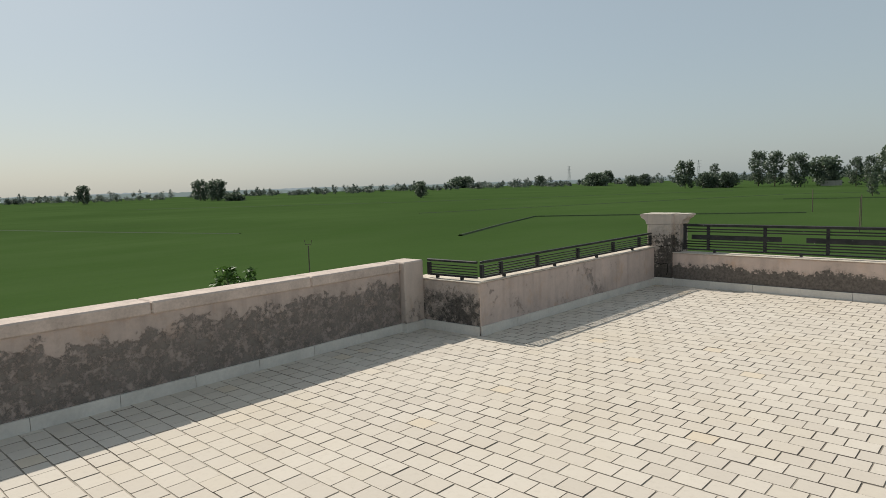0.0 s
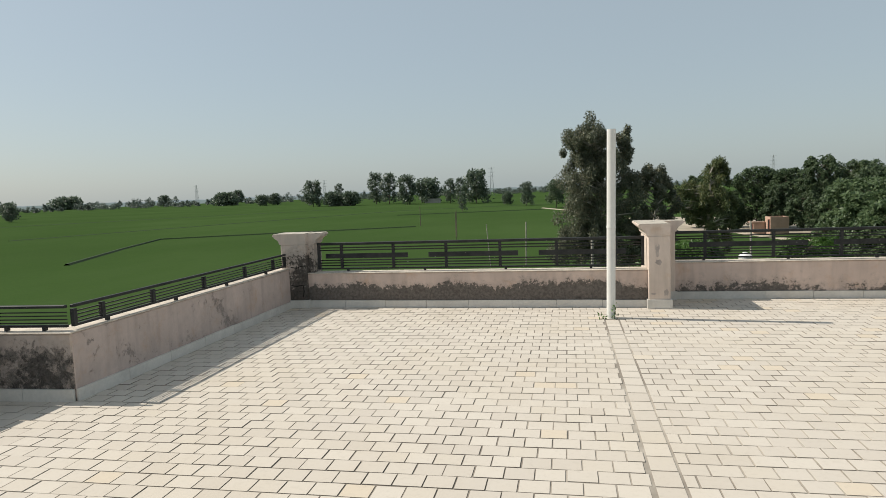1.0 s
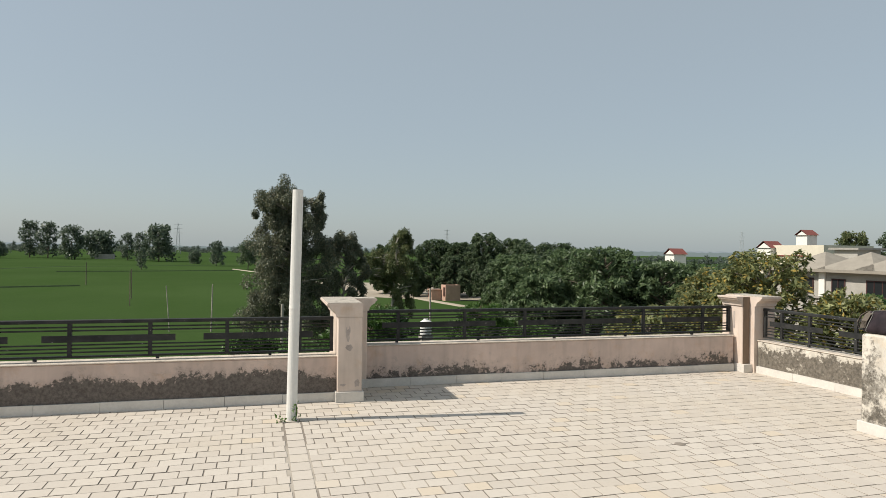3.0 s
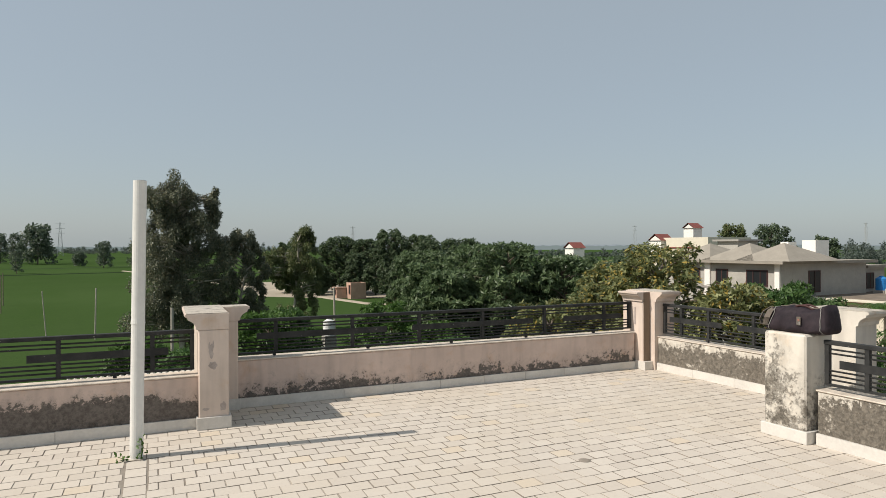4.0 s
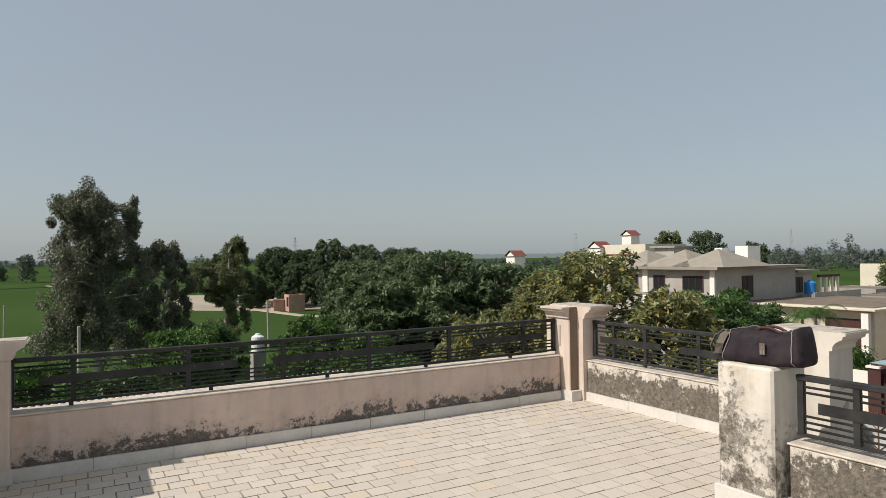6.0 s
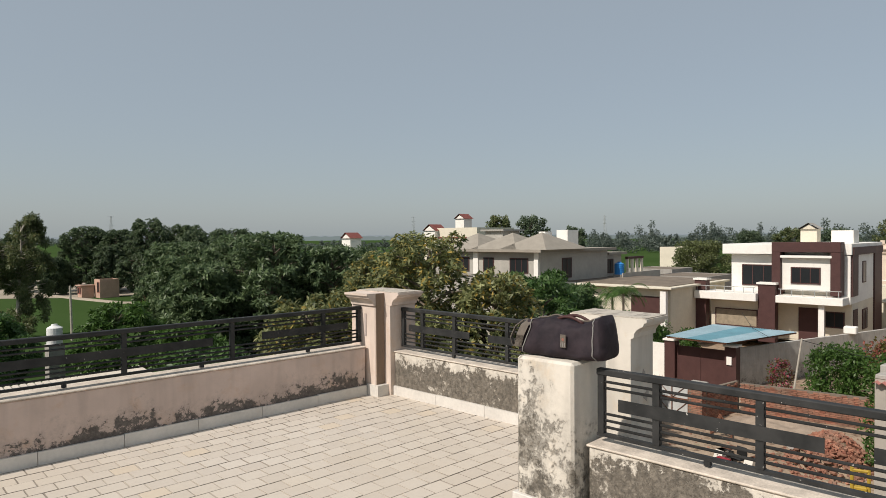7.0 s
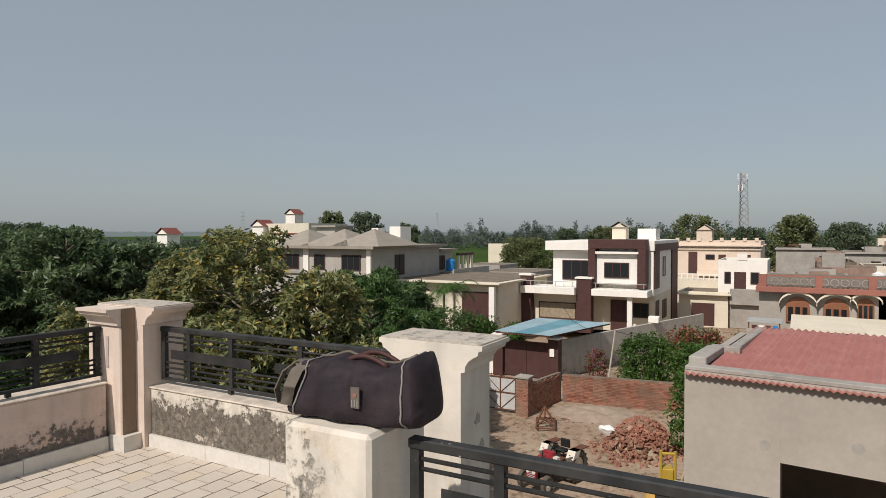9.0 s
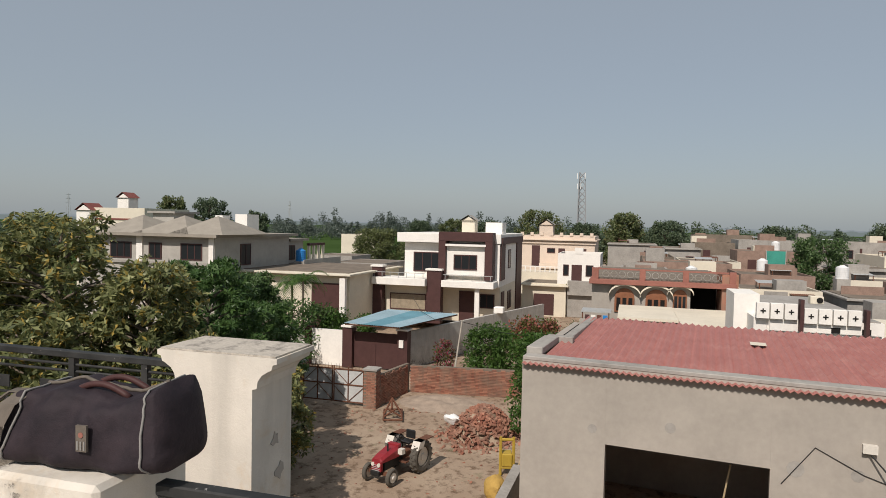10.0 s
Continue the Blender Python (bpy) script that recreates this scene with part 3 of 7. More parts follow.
m_redroof = plain("red_roof", (0.22, 0.072, 0.058), 0.7, scale=1.5, var=0.2)
n = Net("red_sheet", 0.6)
run = n.noise(1.6, 5, 0.65)
wear = n.noise(1.1, 6, 0.7, shift=4)
col = n.mix(n.ramp(run, 0.3, 0.7), (0.37, 0.145, 0.125), (0.46, 0.20, 0.17))
col = n.mix(n.ramp(wear, 0.52, 0.72, 0, 0.5), col, (0.52, 0.30, 0.25))
m_redsheet = n.done(col)
m_bluesheet = plain("blue_sheet", (0.14, 0.30, 0.36), 0.4, scale=0.8, var=0.2, bump=0)
m_steel = plain("grey_steel", (0.40, 0.41, 0.40), 0.5, scale=3, var=0.15)
m_gate = plain("gate_sheet", (0.50, 0.51, 0.50), 0.55, scale=1.5, var=0.15)
m_rust = plain("rusty_iron", (0.14, 0.06, 0.035), 0.85, scale=8, var=0.35)
m_woodo = plain("varnished_wood", (0.25, 0.105, 0.055), 0.5, scale=4, var=0.2)
m_tankw = plain("tank_white", (0.78, 0.78, 0.76), 0.4, scale=1, var=0.06, bump=0)
m_tankb = plain("tank_blue", (0.03, 0.22, 0.55), 0.4, scale=1, var=0.1, bump=0)
m_green = plain("green_net", (0.05, 0.28, 0.22), 0.8, scale=1, var=0.2)
m_black = plain("black_plastic", (0.02, 0.02, 0.02), 0.5)
m_tyre = plain("tyre_rubber", (0.10, 0.09, 0.075), 0.9, scale=6, var=0.3)
m_tractor = plain("tractor_red", (0.27, 0.025, 0.032), 0.45, scale=4, var=0.2, bump=0)
m_offwhite = plain("off_white_paint", (0.66, 0.62, 0.55), 0.5, scale=5, var=0.12, bump=0)
m_yellow = plain("yellow_paint", (0.42, 0.29, 0.045), 0.5, scale=4, var=0.15)
m_bamboo = plain("bamboo", (0.42, 0.33, 0.20), 0.8, scale=5, var=0.25)

# ---- ground ----
bm = bmesh.new()
bmesh.ops.create_grid(bm, x_segments=10, y_segments=10, size=4400, matrix=Matrix.Translation((0, 0, GROUND - 0.05)))
tagged(part("ground", bm, m_field), "flat green rice fields reaching the horizon", "ground", kind="structure")


def sheet(name, outline, z, material, label, category="ground"):
    bm = bmesh.new()
    bm.faces.new([bm.verts.new((x, y, z)) for x, y in outline])
    bmesh.ops.triangulate(bm, faces=bm.faces[:])
    ob = part(name, bm, material)
    for p in ob.data.polygons:
        if p.normal.z < 0:
            p.flip()
    return tagged(ob, label, category, kind="structure")


# bare earth of the village, one sheet with a wavy border
edge = [(9, -60), (9, 14), (22, 33), (34, 44), (52, 58), (66, 62), (66, 44), (72, 34), (90, 30), (150, 30), (230, 20), (230, -140), (40, -140)]
sheet("yard_ground", edge, GROUND - 0.03, m_dirt, "bare trodden earth of the village and the farm yard")
sheet("brick_ground", [(26, 132), (38, 121), (68, 110), (80, 125), (55, 175), (30, 190), (26, 150)], GROUND - 0.02, m_path, "pale bare earth beside the kiln sheds")


def bund(points, width, height, material, name, label):
    """A low earth bank along a line of points."""
    bm = bmesh.new()
    rows = []
    for k, p in enumerate(points):
        a, b = Vector((*points[max(0, k - 1)], 0)), Vector((*points[min(len(points) - 1, k + 1)], 0))
        w = (b - a).normalized()
        s = Vector((-w.y, w.x, 0))
        c = Vector((*p, GROUND - 0.06))
        rows.append([bm.verts.new(c - s * width), bm.verts.new(c - s * width * 0.4 + Vector((0, 0, height))), bm.verts.new(c + s * width * 0.4 + Vector((0, 0, height))), bm.verts.new(c + s * width)])
    for r, q in zip(rows, rows[1:]):
        for k in range(3):
            bm.faces.new((r[k], r[k + 1], q[k + 1], q[k]))
    return tagged(part(name, bm, material), label, "field bank", kind="structure")


BK = "low dark earth bank between rice fields"
bund([(-75, 94), (-86, 124), (-95, 152), (-68, 163), (-33, 175)], 0.5, 0.3, m_bund, "field_bank", BK)
bund([(-58, 266), (-30, 272), (3, 281)], 0.5, 0.3, m_bund, "field_bank", BK)
bund([(-150, 165), (-120, 230), (-70, 330), (10, 370)], 0.5, 0.15, m_bund, "field_bank", BK)
bund([(-240, 63), (-180, 72), (-130, 82)], 0.4, 0.12, m_bund, "field_bank", BK)
bund([(-420, 190), (-260, 280), (-120, 420)], 0.6, 0.15, m_bund, "field_bank", BK)
bund([(3, 300), (12, 262), (17, 230), (24, 190), (33, 150), (37, 119), (39, 107), (44, 101), (60, 92)], 0.9, 0.2, m_path, "dirt_path", "pale dirt path along the field")


# ---- trees ----
def leaf_mesh(name, centres, radii, count, length, width, material, rng, droop=0.0, whorl=1):
    """Many small leaves round clump centres: each a folded blade of two faces. whorl: how many leaves spread from one twig's tip."""
    n = len(centres)
    count -= count % whorl
    pick = np.repeat(rng.integers(0, n, count // whorl), whorl)
    c = np.array(centres)[pick]
    r = np.array(radii)[pick]
    d = np.repeat(rng.normal(size=(count // whorl, 3)), whorl, axis=0)
    d /= np.linalg.norm(d, axis=1)[:, None]
    pos = c + d * r * np.repeat(rng.random((count // whorl, 1)) ** 0.38, whorl, axis=0)
    if whorl > 1:
        axis = d + np.array([0.0, 0.0, 0.7])
        axis /= np.linalg.norm(axis, axis=1)[:, None]
        side = np.cross(axis, np.array([0.31, 0.87, 0.38]))
        side /= np.linalg.norm(side, axis=1)[:, None]
        turn = (np.tile(np.arange(whorl), count // whorl) * math.tau / whorl)[:, None] + rng.normal(size=(count, 1)) * 0.25
        w = axis * rng.uniform(0.1, 0.8, (count, 1)) + np.cos(turn) * side + np.sin(turn) * np.cross(axis, side)
    else:
        w = rng.normal(size=(count, 3)) + d * 0.6
    w[:, 2] -= droop
    w /= np.linalg.norm(w, axis=1)[:, None]
    s = np.cross(w, rng.normal(size=(count, 3)) * 0.7 + d * 0.7 + np.array([0.0, 0.0, 0.8]))     # blades face outwards and up
    s /= np.linalg.norm(s, axis=1)[:, None]
    up = np.cross(s, w)
    k = (0.65 + 0.7 * rng.random((count, 1)))
    ll, ww = length * k, width * k
    v = np.stack([pos, pos + w * ll * 0.5 + s * ww * 0.5 + up * ww * 0.12, pos + w * ll, pos + w * ll * 0.5 - s * ww * 0.5 + up * ww * 0.12], 1).reshape(-1, 3)
    me = bpy.data.meshes.new(name)
    me.vertices.add(len(v))
    me.vertices.foreach_set("co", v.ravel())
    idx = np.arange(count)[:, None] * 4
    tri = np.concatenate([idx + np.array([0, 1, 2]), idx + np.array([0, 2, 3])], 1).reshape(-1)
    me.loops.add(len(tri))
    me.loops.foreach_set("vertex_index", tri)
    me.polygons.add(count * 2)
    me.polygons.foreach_set("loop_start", np.arange(count * 2) * 3)
    me.update(calc_edges=True)
    me.validate()
    me.materials.append(material)
    return me


def tree(name, label, x, y, top, width, m_leaf, seed, leaves=5000, leaf=(0.22, 0.08), form="round", base=None, bark=None, crown_from=0.25, clumps=34, group="", spots=(), tuft=1.0, whorl=1):
    """A tapered trunk with limbs that end in leaf clumps."""
    rng = np.random.default_rng(seed)
    base = GROUND - 0.1 if base is None else base
    h, rad = top - base, width / 2
    t = thing(name, label, "tree", group, at=(x, y, base))
    low = h * crown_from
    cs, rs = [], []
    for dx, z, cr in spots:
        for q in range(11):
            o = rng.normal(size=3) * cr * 0.60
            k = cr * rng.uniform(0.30, 0.52)
            cs.append((dx + o[0], o[1] * 1.6, z - base + o[2] * 0.85))
            rs.append((k, k, k * 1.35))
    for k in range(0 if spots else clumps):
        f = (k + 0.5) / clumps
        z = low + (h - low) * (0.06 + 0.90 * f)
        q = (z - low) / (h - low)
        if form in ("round", "layered"):
            env = math.sqrt(max(0.05, 1 - (1.55 * q - 0.62) ** 2))
        elif form == "tall":
            env = 0.35 + 0.65 * math.sin(math.pi * min(1, 0.15 + q * 0.85)) * (1 + 0.35 * math.sin(9 * q + seed))
        else:
            env = 1 - 0.75 * q
        a, g = k * 2.4 + rng.uniform(-0.5, 0.5), rad * env * (rng.uniform(0.35, 0.88) if tuft == 1.0 else rng.uniform(0.45, 0.98))
        cr = rad * rng.uniform(0.22, 0.42) * (0.75 if form == "tall" else 1.0) * tuft
        z = min(z, h - cr * 0.75)
        cs.append((g * math.cos(a), g * math.sin(a), z))
        rs.append((cr * 1.15, cr * 1.15, cr * 0.34) if form == "layered" else (cr, cr, cr * (1.25 if form == "tall" else 0.75)))
    bm = bmesh.new()
    r0 = max(0.05, h * 0.018)
    pts = [Vector((rng.uniform(-0.04, 0.04) * h * f, rng.uniform(-0.04, 0.04) * h * f, h * f * 0.88)) for f in (0, 0.25, 0.5, 0.75, 1.0)]
    for k in range(4):
        tube(bm, pts[k], pts[k + 1], r0 * (1 - k * 0.22), r0 * (1 - (k + 1) * 0.22), 8, False)
    for c in cs[::2]:
        c = Vector(c)
        f = max(0.15, min(0.95, (c.z - 0.25 * rad) / (h * 0.88)))
        k = min(3, int(f * 4))
        s = pts[k].lerp(pts[k + 1], f * 4 - k)
        m = s.lerp(c, 0.5) + Vector((0, 0, 0.06 * rad))
        tube(bm, s, m, r0 * 0.34, r0 * 0.22, 5, False)
        tube(bm, m, c, r0 * 0.22, r0 * 0.08, 5, False)
    part("trunk", bm, bark or m_bark, t, smooth=True)
    crown = new("crown", leaf_mesh("crown", cs, rs, leaves, leaf[0], leaf[1], m_leaf, rng, 1.2 if form == "tall" else 0.3, whorl))
    crown.parent = t
    return t


EUC = ((-0.3, 3.75, 1.2), (-0.9, 5.35, 1.1), (0.9, 3.4, 1.1), (-0.6, 3.2, 1.2), (0.6, 1.0, 1.3), (-0.9, 6.5, 1.0), (-2.0, 5.75, 1.1), (-1.4, 5.0, 0.9), (0.1, 5.9, 1.0), (2.0, 5.75, 0.75), (2.4, 4.65, 0.6), (-1.6, 4.15, 1.15), (0.3, 4.25, 1.0), (1.9, 3.4, 1.1), (3.0, 2.1, 1.1), (-1.8, 2.5, 1.2), (0.3, 2.4, 1.3), (2.6, 0.3, 1.4), (-1.3, 0.1, 1.5), (0.8, -1.4, 1.6), (-1.8, -2.2, 1.4), (2.8, -2.2, 1.5), (-0.5, -4.0, 1.5), (1.8, -4.6, 1.5), (-2.6, -4.6, 1.3), (-1.9, -3.2, 1.5), (-1.6, 1.2, 1.3), (-0.6, -0.8, 1.6), (-0.9, -2.8, 1.6), (0.6, -3.0, 1.5), (-1.0, 1.9, 1.3), (-1.6, -0.6, 1.4))
tree("eucalyptus_tree", "tall dark eucalyptus with a ragged open crown", 5.5, 61, 7.4, 6.6, m_leaf_euc, 3, 110000, (0.20, 0.085), "tall", bark=m_pale_bark, spots=EUC)
tree("eucalyptus_tree", "dark eucalyptus beside the tallest one", 10.6, 63, 3.4, 5.4, m_leaf_euc, 8, 40000, (0.21, 0.085), "tall", crown_from=0.12, clumps=110, tuft=0.55, bark=m_pale_bark)
SLIM = ((1.0, 3.5, 0.7), (0.5, 2.2, 1.0), (1.7, 2.3, 0.6), (-1.7, 0.9, 0.9), (-2.9, 0.2, 0.8), (-3.1, -1.2, 0.7), (-1.0, -0.5, 1.1), (1.0, 0.5, 1.1), (0.7, -1.5, 1.1), (-1.4, -1.9, 0.9), (2.6, -2.9, 0.6), (-0.2, -3.4, 1.0), (1.0, -4.8, 1.0), (-0.7, -6.0, 1.0), (0.5, -7.0, 1.1), (0.2, 0.5, 1.1), (1.7, -0.5, 0.8))
tree("eucalyptus_tree", "slim young eucalyptus with drooping pale green sprays", 19.2, 78, 4.5, 5.6, m_leaf_euc2, 12, 46000, (0.30, 0.075), "tall", bark=m_pale_bark, spots=SLIM)
tree("eucalyptus_tree", "small eucalyptus behind the tall one", 9, 298, 4.6, 10, m_leaf_mid, 14, 2500, (0.9, 0.45), "round", crown_from=0.2)
for k, (x, y, top, w) in enumerate(((43, 135, 4.0, 10), (47, 117, 5.2, 9), (47, 131, 3.4, 10), (54, 106, 1.2, 10), (55, 120, 4.2, 10), (51, 108, 3.0, 10), (62, 116, 3.5, 11), (33, 140, 2.8, 6.5), (56, 100, 2.0, 10), (46.5, 110, 0.2, 6.0), (47.5, 101, -1.2, 5.5), (48.5, 97, 0.0, 6.0), (36.6, 131, -1.5, 5), (44, 127, 0.6, 6.5), (51, 103.5, 0.4, 8))):
    tree("grove_tree", "grey-green grove tree with a full crown", x, y, top, w, m_leaf_grove, 30 + k, 24000, (0.42, 0.17), "tall" if k % 4 == 1 else "round", crown_from=0.04, clumps=150, group="grove trees", tuft=0.5, whorl=6)
for k, (x, y, top, w) in enumerate(((25.6, 56, 1.6, 7.0), (26.6, 48, 2.1, 7.5), (25.6, 42.5, 2.2, 7.0), (29.5, 40.5, 1.3, 7.0), (33, 46, 0.2, 6.5), (23.5, 50, 0.6, 6.0), (21.5, 44, 0.2, 5.5))):
    tree("shade_tree", "dense dark green shade tree with layered foliage", x, y, top, w, m_leaf_shade, 50 + k, 22400, (0.34, 0.11), "layered", crown_from=0.10, clumps=170, group="dense shade trees", tuft=0.52, whorl=8)
for k, (x, y, top, w) in enumerate(((20.6, 22.8, 2.0, 5.2), (21.2, 19.9, 0.5, 4.2), (23.3, 28.4, 1.0, 5.2), (18.2, 21.4, -0.9, 4.6), (19.9, 25.4, 0.2, 4.4), (17.4, 26.0, -0.6, 4.8))):
    tree("broadleaf_tree", "bushy broad-leaved tree with yellowing leaves", x, y, top, w, m_leaf_mango, 70 + k, 21000, (0.23, 0.085), "round", crown_from=0.06, clumps=190, group="broad-leaved trees", tuft=0.52, whorl=8)
tree("feathery_tree", "fresh green feathery tree beside the hipped house", 26.3, 21.3, 0.3, 4.6, m_leaf_neem, 81, 22000, (0.24, 0.075), "layered", crown_from=0.1, clumps=100, tuft=0.55, whorl=6)
tree("feathery_tree", "green feathery tree with layered sprays behind the lane", 33.6, 24.5, -0.9, 4.4, m_leaf_dense, 85, 20000, (0.26, 0.08), "layered", crown_from=0.1, clumps=100, tuft=0.55, whorl=6)
tree("feathery_tree", "low green feathery tree by the lane", 30.5, 22.0, -2.0, 4.6, m_leaf_neem, 82, 16000, (0.24, 0.075), "layered", crown_from=0.1, clumps=90, tuft=0.55, whorl=6)
tree("broadleaf_tree", "low yellow-green bush below the railing", 20.4, 17.4, -1.9, 4.2, m_leaf_mango, 83, 20000, (0.22, 0.08), "round", crown_from=0.06, clumps=90, tuft=0.55, whorl=8)
tree("broadleaf_tree", "low bush with yellow leaves beside the yard", 25.6, 18.6, -3.0, 4.0, m_leaf_mango, 84, 16000, (0.22, 0.08), "round", crown_from=0.06, clumps=80, tuft=0.55, whorl=8)
for k, (x, y, top, w) in enumerate(((8.1, 40.3, -1.8, 5.4), (11.0, 47.9, -2.4, 4.4), (15.3, 40.5, -1.6, 5.0), (4.4, 36, -3.0, 4.8), (17.5, 37, -2.6, 5.0), (15.0, 30.0, -2.6, 4.6), (1.8, 47, -4.0, 4.8))):
    tree("orchard_tree", "green orchard tree with drooping leaves", x, y, top, w, m_leaf_neem if k % 2 else m_leaf_bright, 90 + k, 13000, (0.30, 0.09), "layered", crown_from=0.1, clumps=90, group="orchard trees", tuft=0.55, whorl=6)
tree("shrub", "round brown withered bush", 27.6, 66, -2.95, 3.4, leaf_material("brown_leaves", (0.09, 0.065, 0.035), (0.17, 0.115, 0.06)), 99, 9000, (0.22, 0.08), crown_from=0.05, clumps=70, tuft=0.6)
tree("shrub", "dense bright green shrub over the yard wall", 43.6, 13.6, -4.4, 3.8, m_leaf_bright, 101, 6500, (0.22, 0.09), crown_from=0.05)
tree("shrub", "leafy green shrub beside the grey shed", 42.2, 10.2, -4.5, 3.8, m_leaf_bright, 102, 8000, (0.22, 0.09), crown_from=0.05)
tree("shrub", "green shrub leaning over the shed's corner", 33.5, 9.3, -3.9, 2.6, m_leaf_bright, 106, 5000, (0.2, 0.08), crown_from=0.1)
tree("flowering_shrub", "shrub with orange-red blossom", 48.0, 11.4, -4.5, 4.0, m_flower2, 103, 5500, (0.2, 0.12), crown_from=0.1)
tree("flowering_shrub", "small pink bougainvillea by the grey wall", 44.0, 16.6, -5.7, 1.5, m_flower, 104, 900, (0.16, 0.1), crown_from=0.1)
tree("shrub", "small dark tree beside the arched house", 41.5, 7.6, -3.6, 2.6, m_leaf_dense, 105, 3500, (0.2, 0.09), crown_from=0.15)
tree("round_tree", "wide round olive tree in the fields", 98, 43, 0.9, 9.5, m_leaf_olive, 107, 20000, (0.32, 0.16), crown_from=0.05, clumps=110, tuft=0.6)
tree("village_tree", "dark green tree among the village roofs", 70, -11.2, 1.2, 6.0, m_leaf_dense, 108, 16000, (0.26, 0.12), crown_from=0.2, clumps=90, tuft=0.6)
for k, (x, y, top, w) in enumerate(((110, 91, 6.2, 7.5), (112, 84, 6.0, 8.0), (122, 80, 3.6, 6), (130, 6, 4.6, 9), (128, -1, 3.2, 9), (136, 14, 2.5, 8), (150, 25, 5.5, 11), (150, 36, 2.8, 8), (142, -22, 2.6, 8), (170, 50, 3.2, 9), (176, 62, 2.6, 8), (150, -44, 3.5, 9), (92, -28, 1.4, 6))):
    tree("village_tree", "tall grey-green tree behind the village", x, y, top, w, m_leaf_mid if k % 3 else m_leaf_euc2, 120 + k, 9500, (0.45, 0.24), "round", crown_from=0.15, clumps=70, tuft=0.65, group="trees behind the village")
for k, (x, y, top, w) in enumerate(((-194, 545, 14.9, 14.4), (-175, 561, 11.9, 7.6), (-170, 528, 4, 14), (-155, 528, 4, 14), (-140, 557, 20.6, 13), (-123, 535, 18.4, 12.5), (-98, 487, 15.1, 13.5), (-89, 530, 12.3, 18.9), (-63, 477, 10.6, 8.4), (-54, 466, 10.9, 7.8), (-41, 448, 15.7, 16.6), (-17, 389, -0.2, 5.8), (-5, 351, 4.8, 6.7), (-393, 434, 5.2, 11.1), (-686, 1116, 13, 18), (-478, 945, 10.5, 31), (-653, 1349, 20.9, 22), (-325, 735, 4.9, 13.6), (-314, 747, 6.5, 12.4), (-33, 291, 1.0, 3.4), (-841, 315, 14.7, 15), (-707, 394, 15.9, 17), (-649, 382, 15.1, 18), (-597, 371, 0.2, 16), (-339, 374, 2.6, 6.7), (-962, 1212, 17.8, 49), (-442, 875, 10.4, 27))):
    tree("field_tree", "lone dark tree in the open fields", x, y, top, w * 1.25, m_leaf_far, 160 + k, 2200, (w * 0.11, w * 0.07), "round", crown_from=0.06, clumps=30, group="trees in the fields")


def far_belt(dist, a0, a1, count, low, high, material, seed, name, per=26, size=5.0):
    """A distant belt of woods: many coarse leaf clumps along an arc."""
    rng = np.random.default_rng(seed)
    cs, rs = [], []
    for k in range(count):
        a = radians(rng.uniform(a0, a1))
        d = dist * rng.uniform(0.85, 1.15)
        w, h = rng.uniform(8, 26), rng.uniform(low, high) * rng.choice([0.6, 0.8, 1.0, 1.0, 1.35])
        for q in range(5):
            k = (0.45, 0.40, 0.36, 0.28, 0.20)[q]
            cs.append((d * math.cos(a) + rng.uniform(-w, w) * 0.42, d * math.sin(a) + rng.uniform(-w, w) * 0.42, GROUND + h * (0.22 + 0.15 * q)))
            rs.append((w * k * 0.6, w * k * 0.6, h * 0.2))
    ob = new(name, leaf_mesh(name, cs, rs, len(cs) * per, size, size * 0.6, material, rng))
    return tagged(ob, "distant belt of trees on the horizon", "woods", kind="stuff")


# pale grey-green leaves with the air's haze painted into the colour
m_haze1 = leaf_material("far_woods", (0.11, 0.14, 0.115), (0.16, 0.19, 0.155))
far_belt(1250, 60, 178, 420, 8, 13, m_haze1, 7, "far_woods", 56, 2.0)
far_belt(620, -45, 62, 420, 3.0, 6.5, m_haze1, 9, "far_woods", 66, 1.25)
far_belt(360, -50, 2, 150, 6, 9.5, m_leaf_mid, 11, "far_woods", 130, 0.85)
far_belt(215, -48, 8, 75, 7, 10.0, m_leaf_mid, 17, "far_woods", 220, 0.6)
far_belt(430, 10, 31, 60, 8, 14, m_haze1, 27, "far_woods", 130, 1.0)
far_belt(230, 44, 66, 14, 4.5, 7, m_leaf_mid, 13, "far_woods", 170, 1.0)


def skyline(dist, low, high, colour, seed, a0=-70, a1=200):
    """The last hazy line of woods, a jagged band far behind everything."""
    rng = np.random.default_rng(seed)
    bm = bmesh.new()
    n, prev, h = 900, None, 0.5
    for k in range(n + 1):
        a = radians(a0 + (a1 - a0) * k / n)
        h = min(1, max(0, h + rng.normal() * 0.16))
        z = GROUND + low + (high - low) * (h * 0.6 + 0.4 * rng.random())
        b = [bm.verts.new((dist * math.cos(a), dist * math.sin(a), GROUND - 1)), bm.verts.new((dist * math.cos(a), dist * math.sin(a), z))]
        if prev:
            bm.faces.new((prev[0], b[0], b[1], prev[1]))
        prev = b
    # haze is painted as an even glow: the band shines by itself, unlit
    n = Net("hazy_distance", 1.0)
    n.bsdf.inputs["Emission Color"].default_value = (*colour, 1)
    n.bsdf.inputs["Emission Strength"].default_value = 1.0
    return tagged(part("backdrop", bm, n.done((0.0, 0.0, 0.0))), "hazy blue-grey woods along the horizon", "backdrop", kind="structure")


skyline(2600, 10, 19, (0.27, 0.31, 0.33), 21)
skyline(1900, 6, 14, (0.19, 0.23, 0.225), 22)


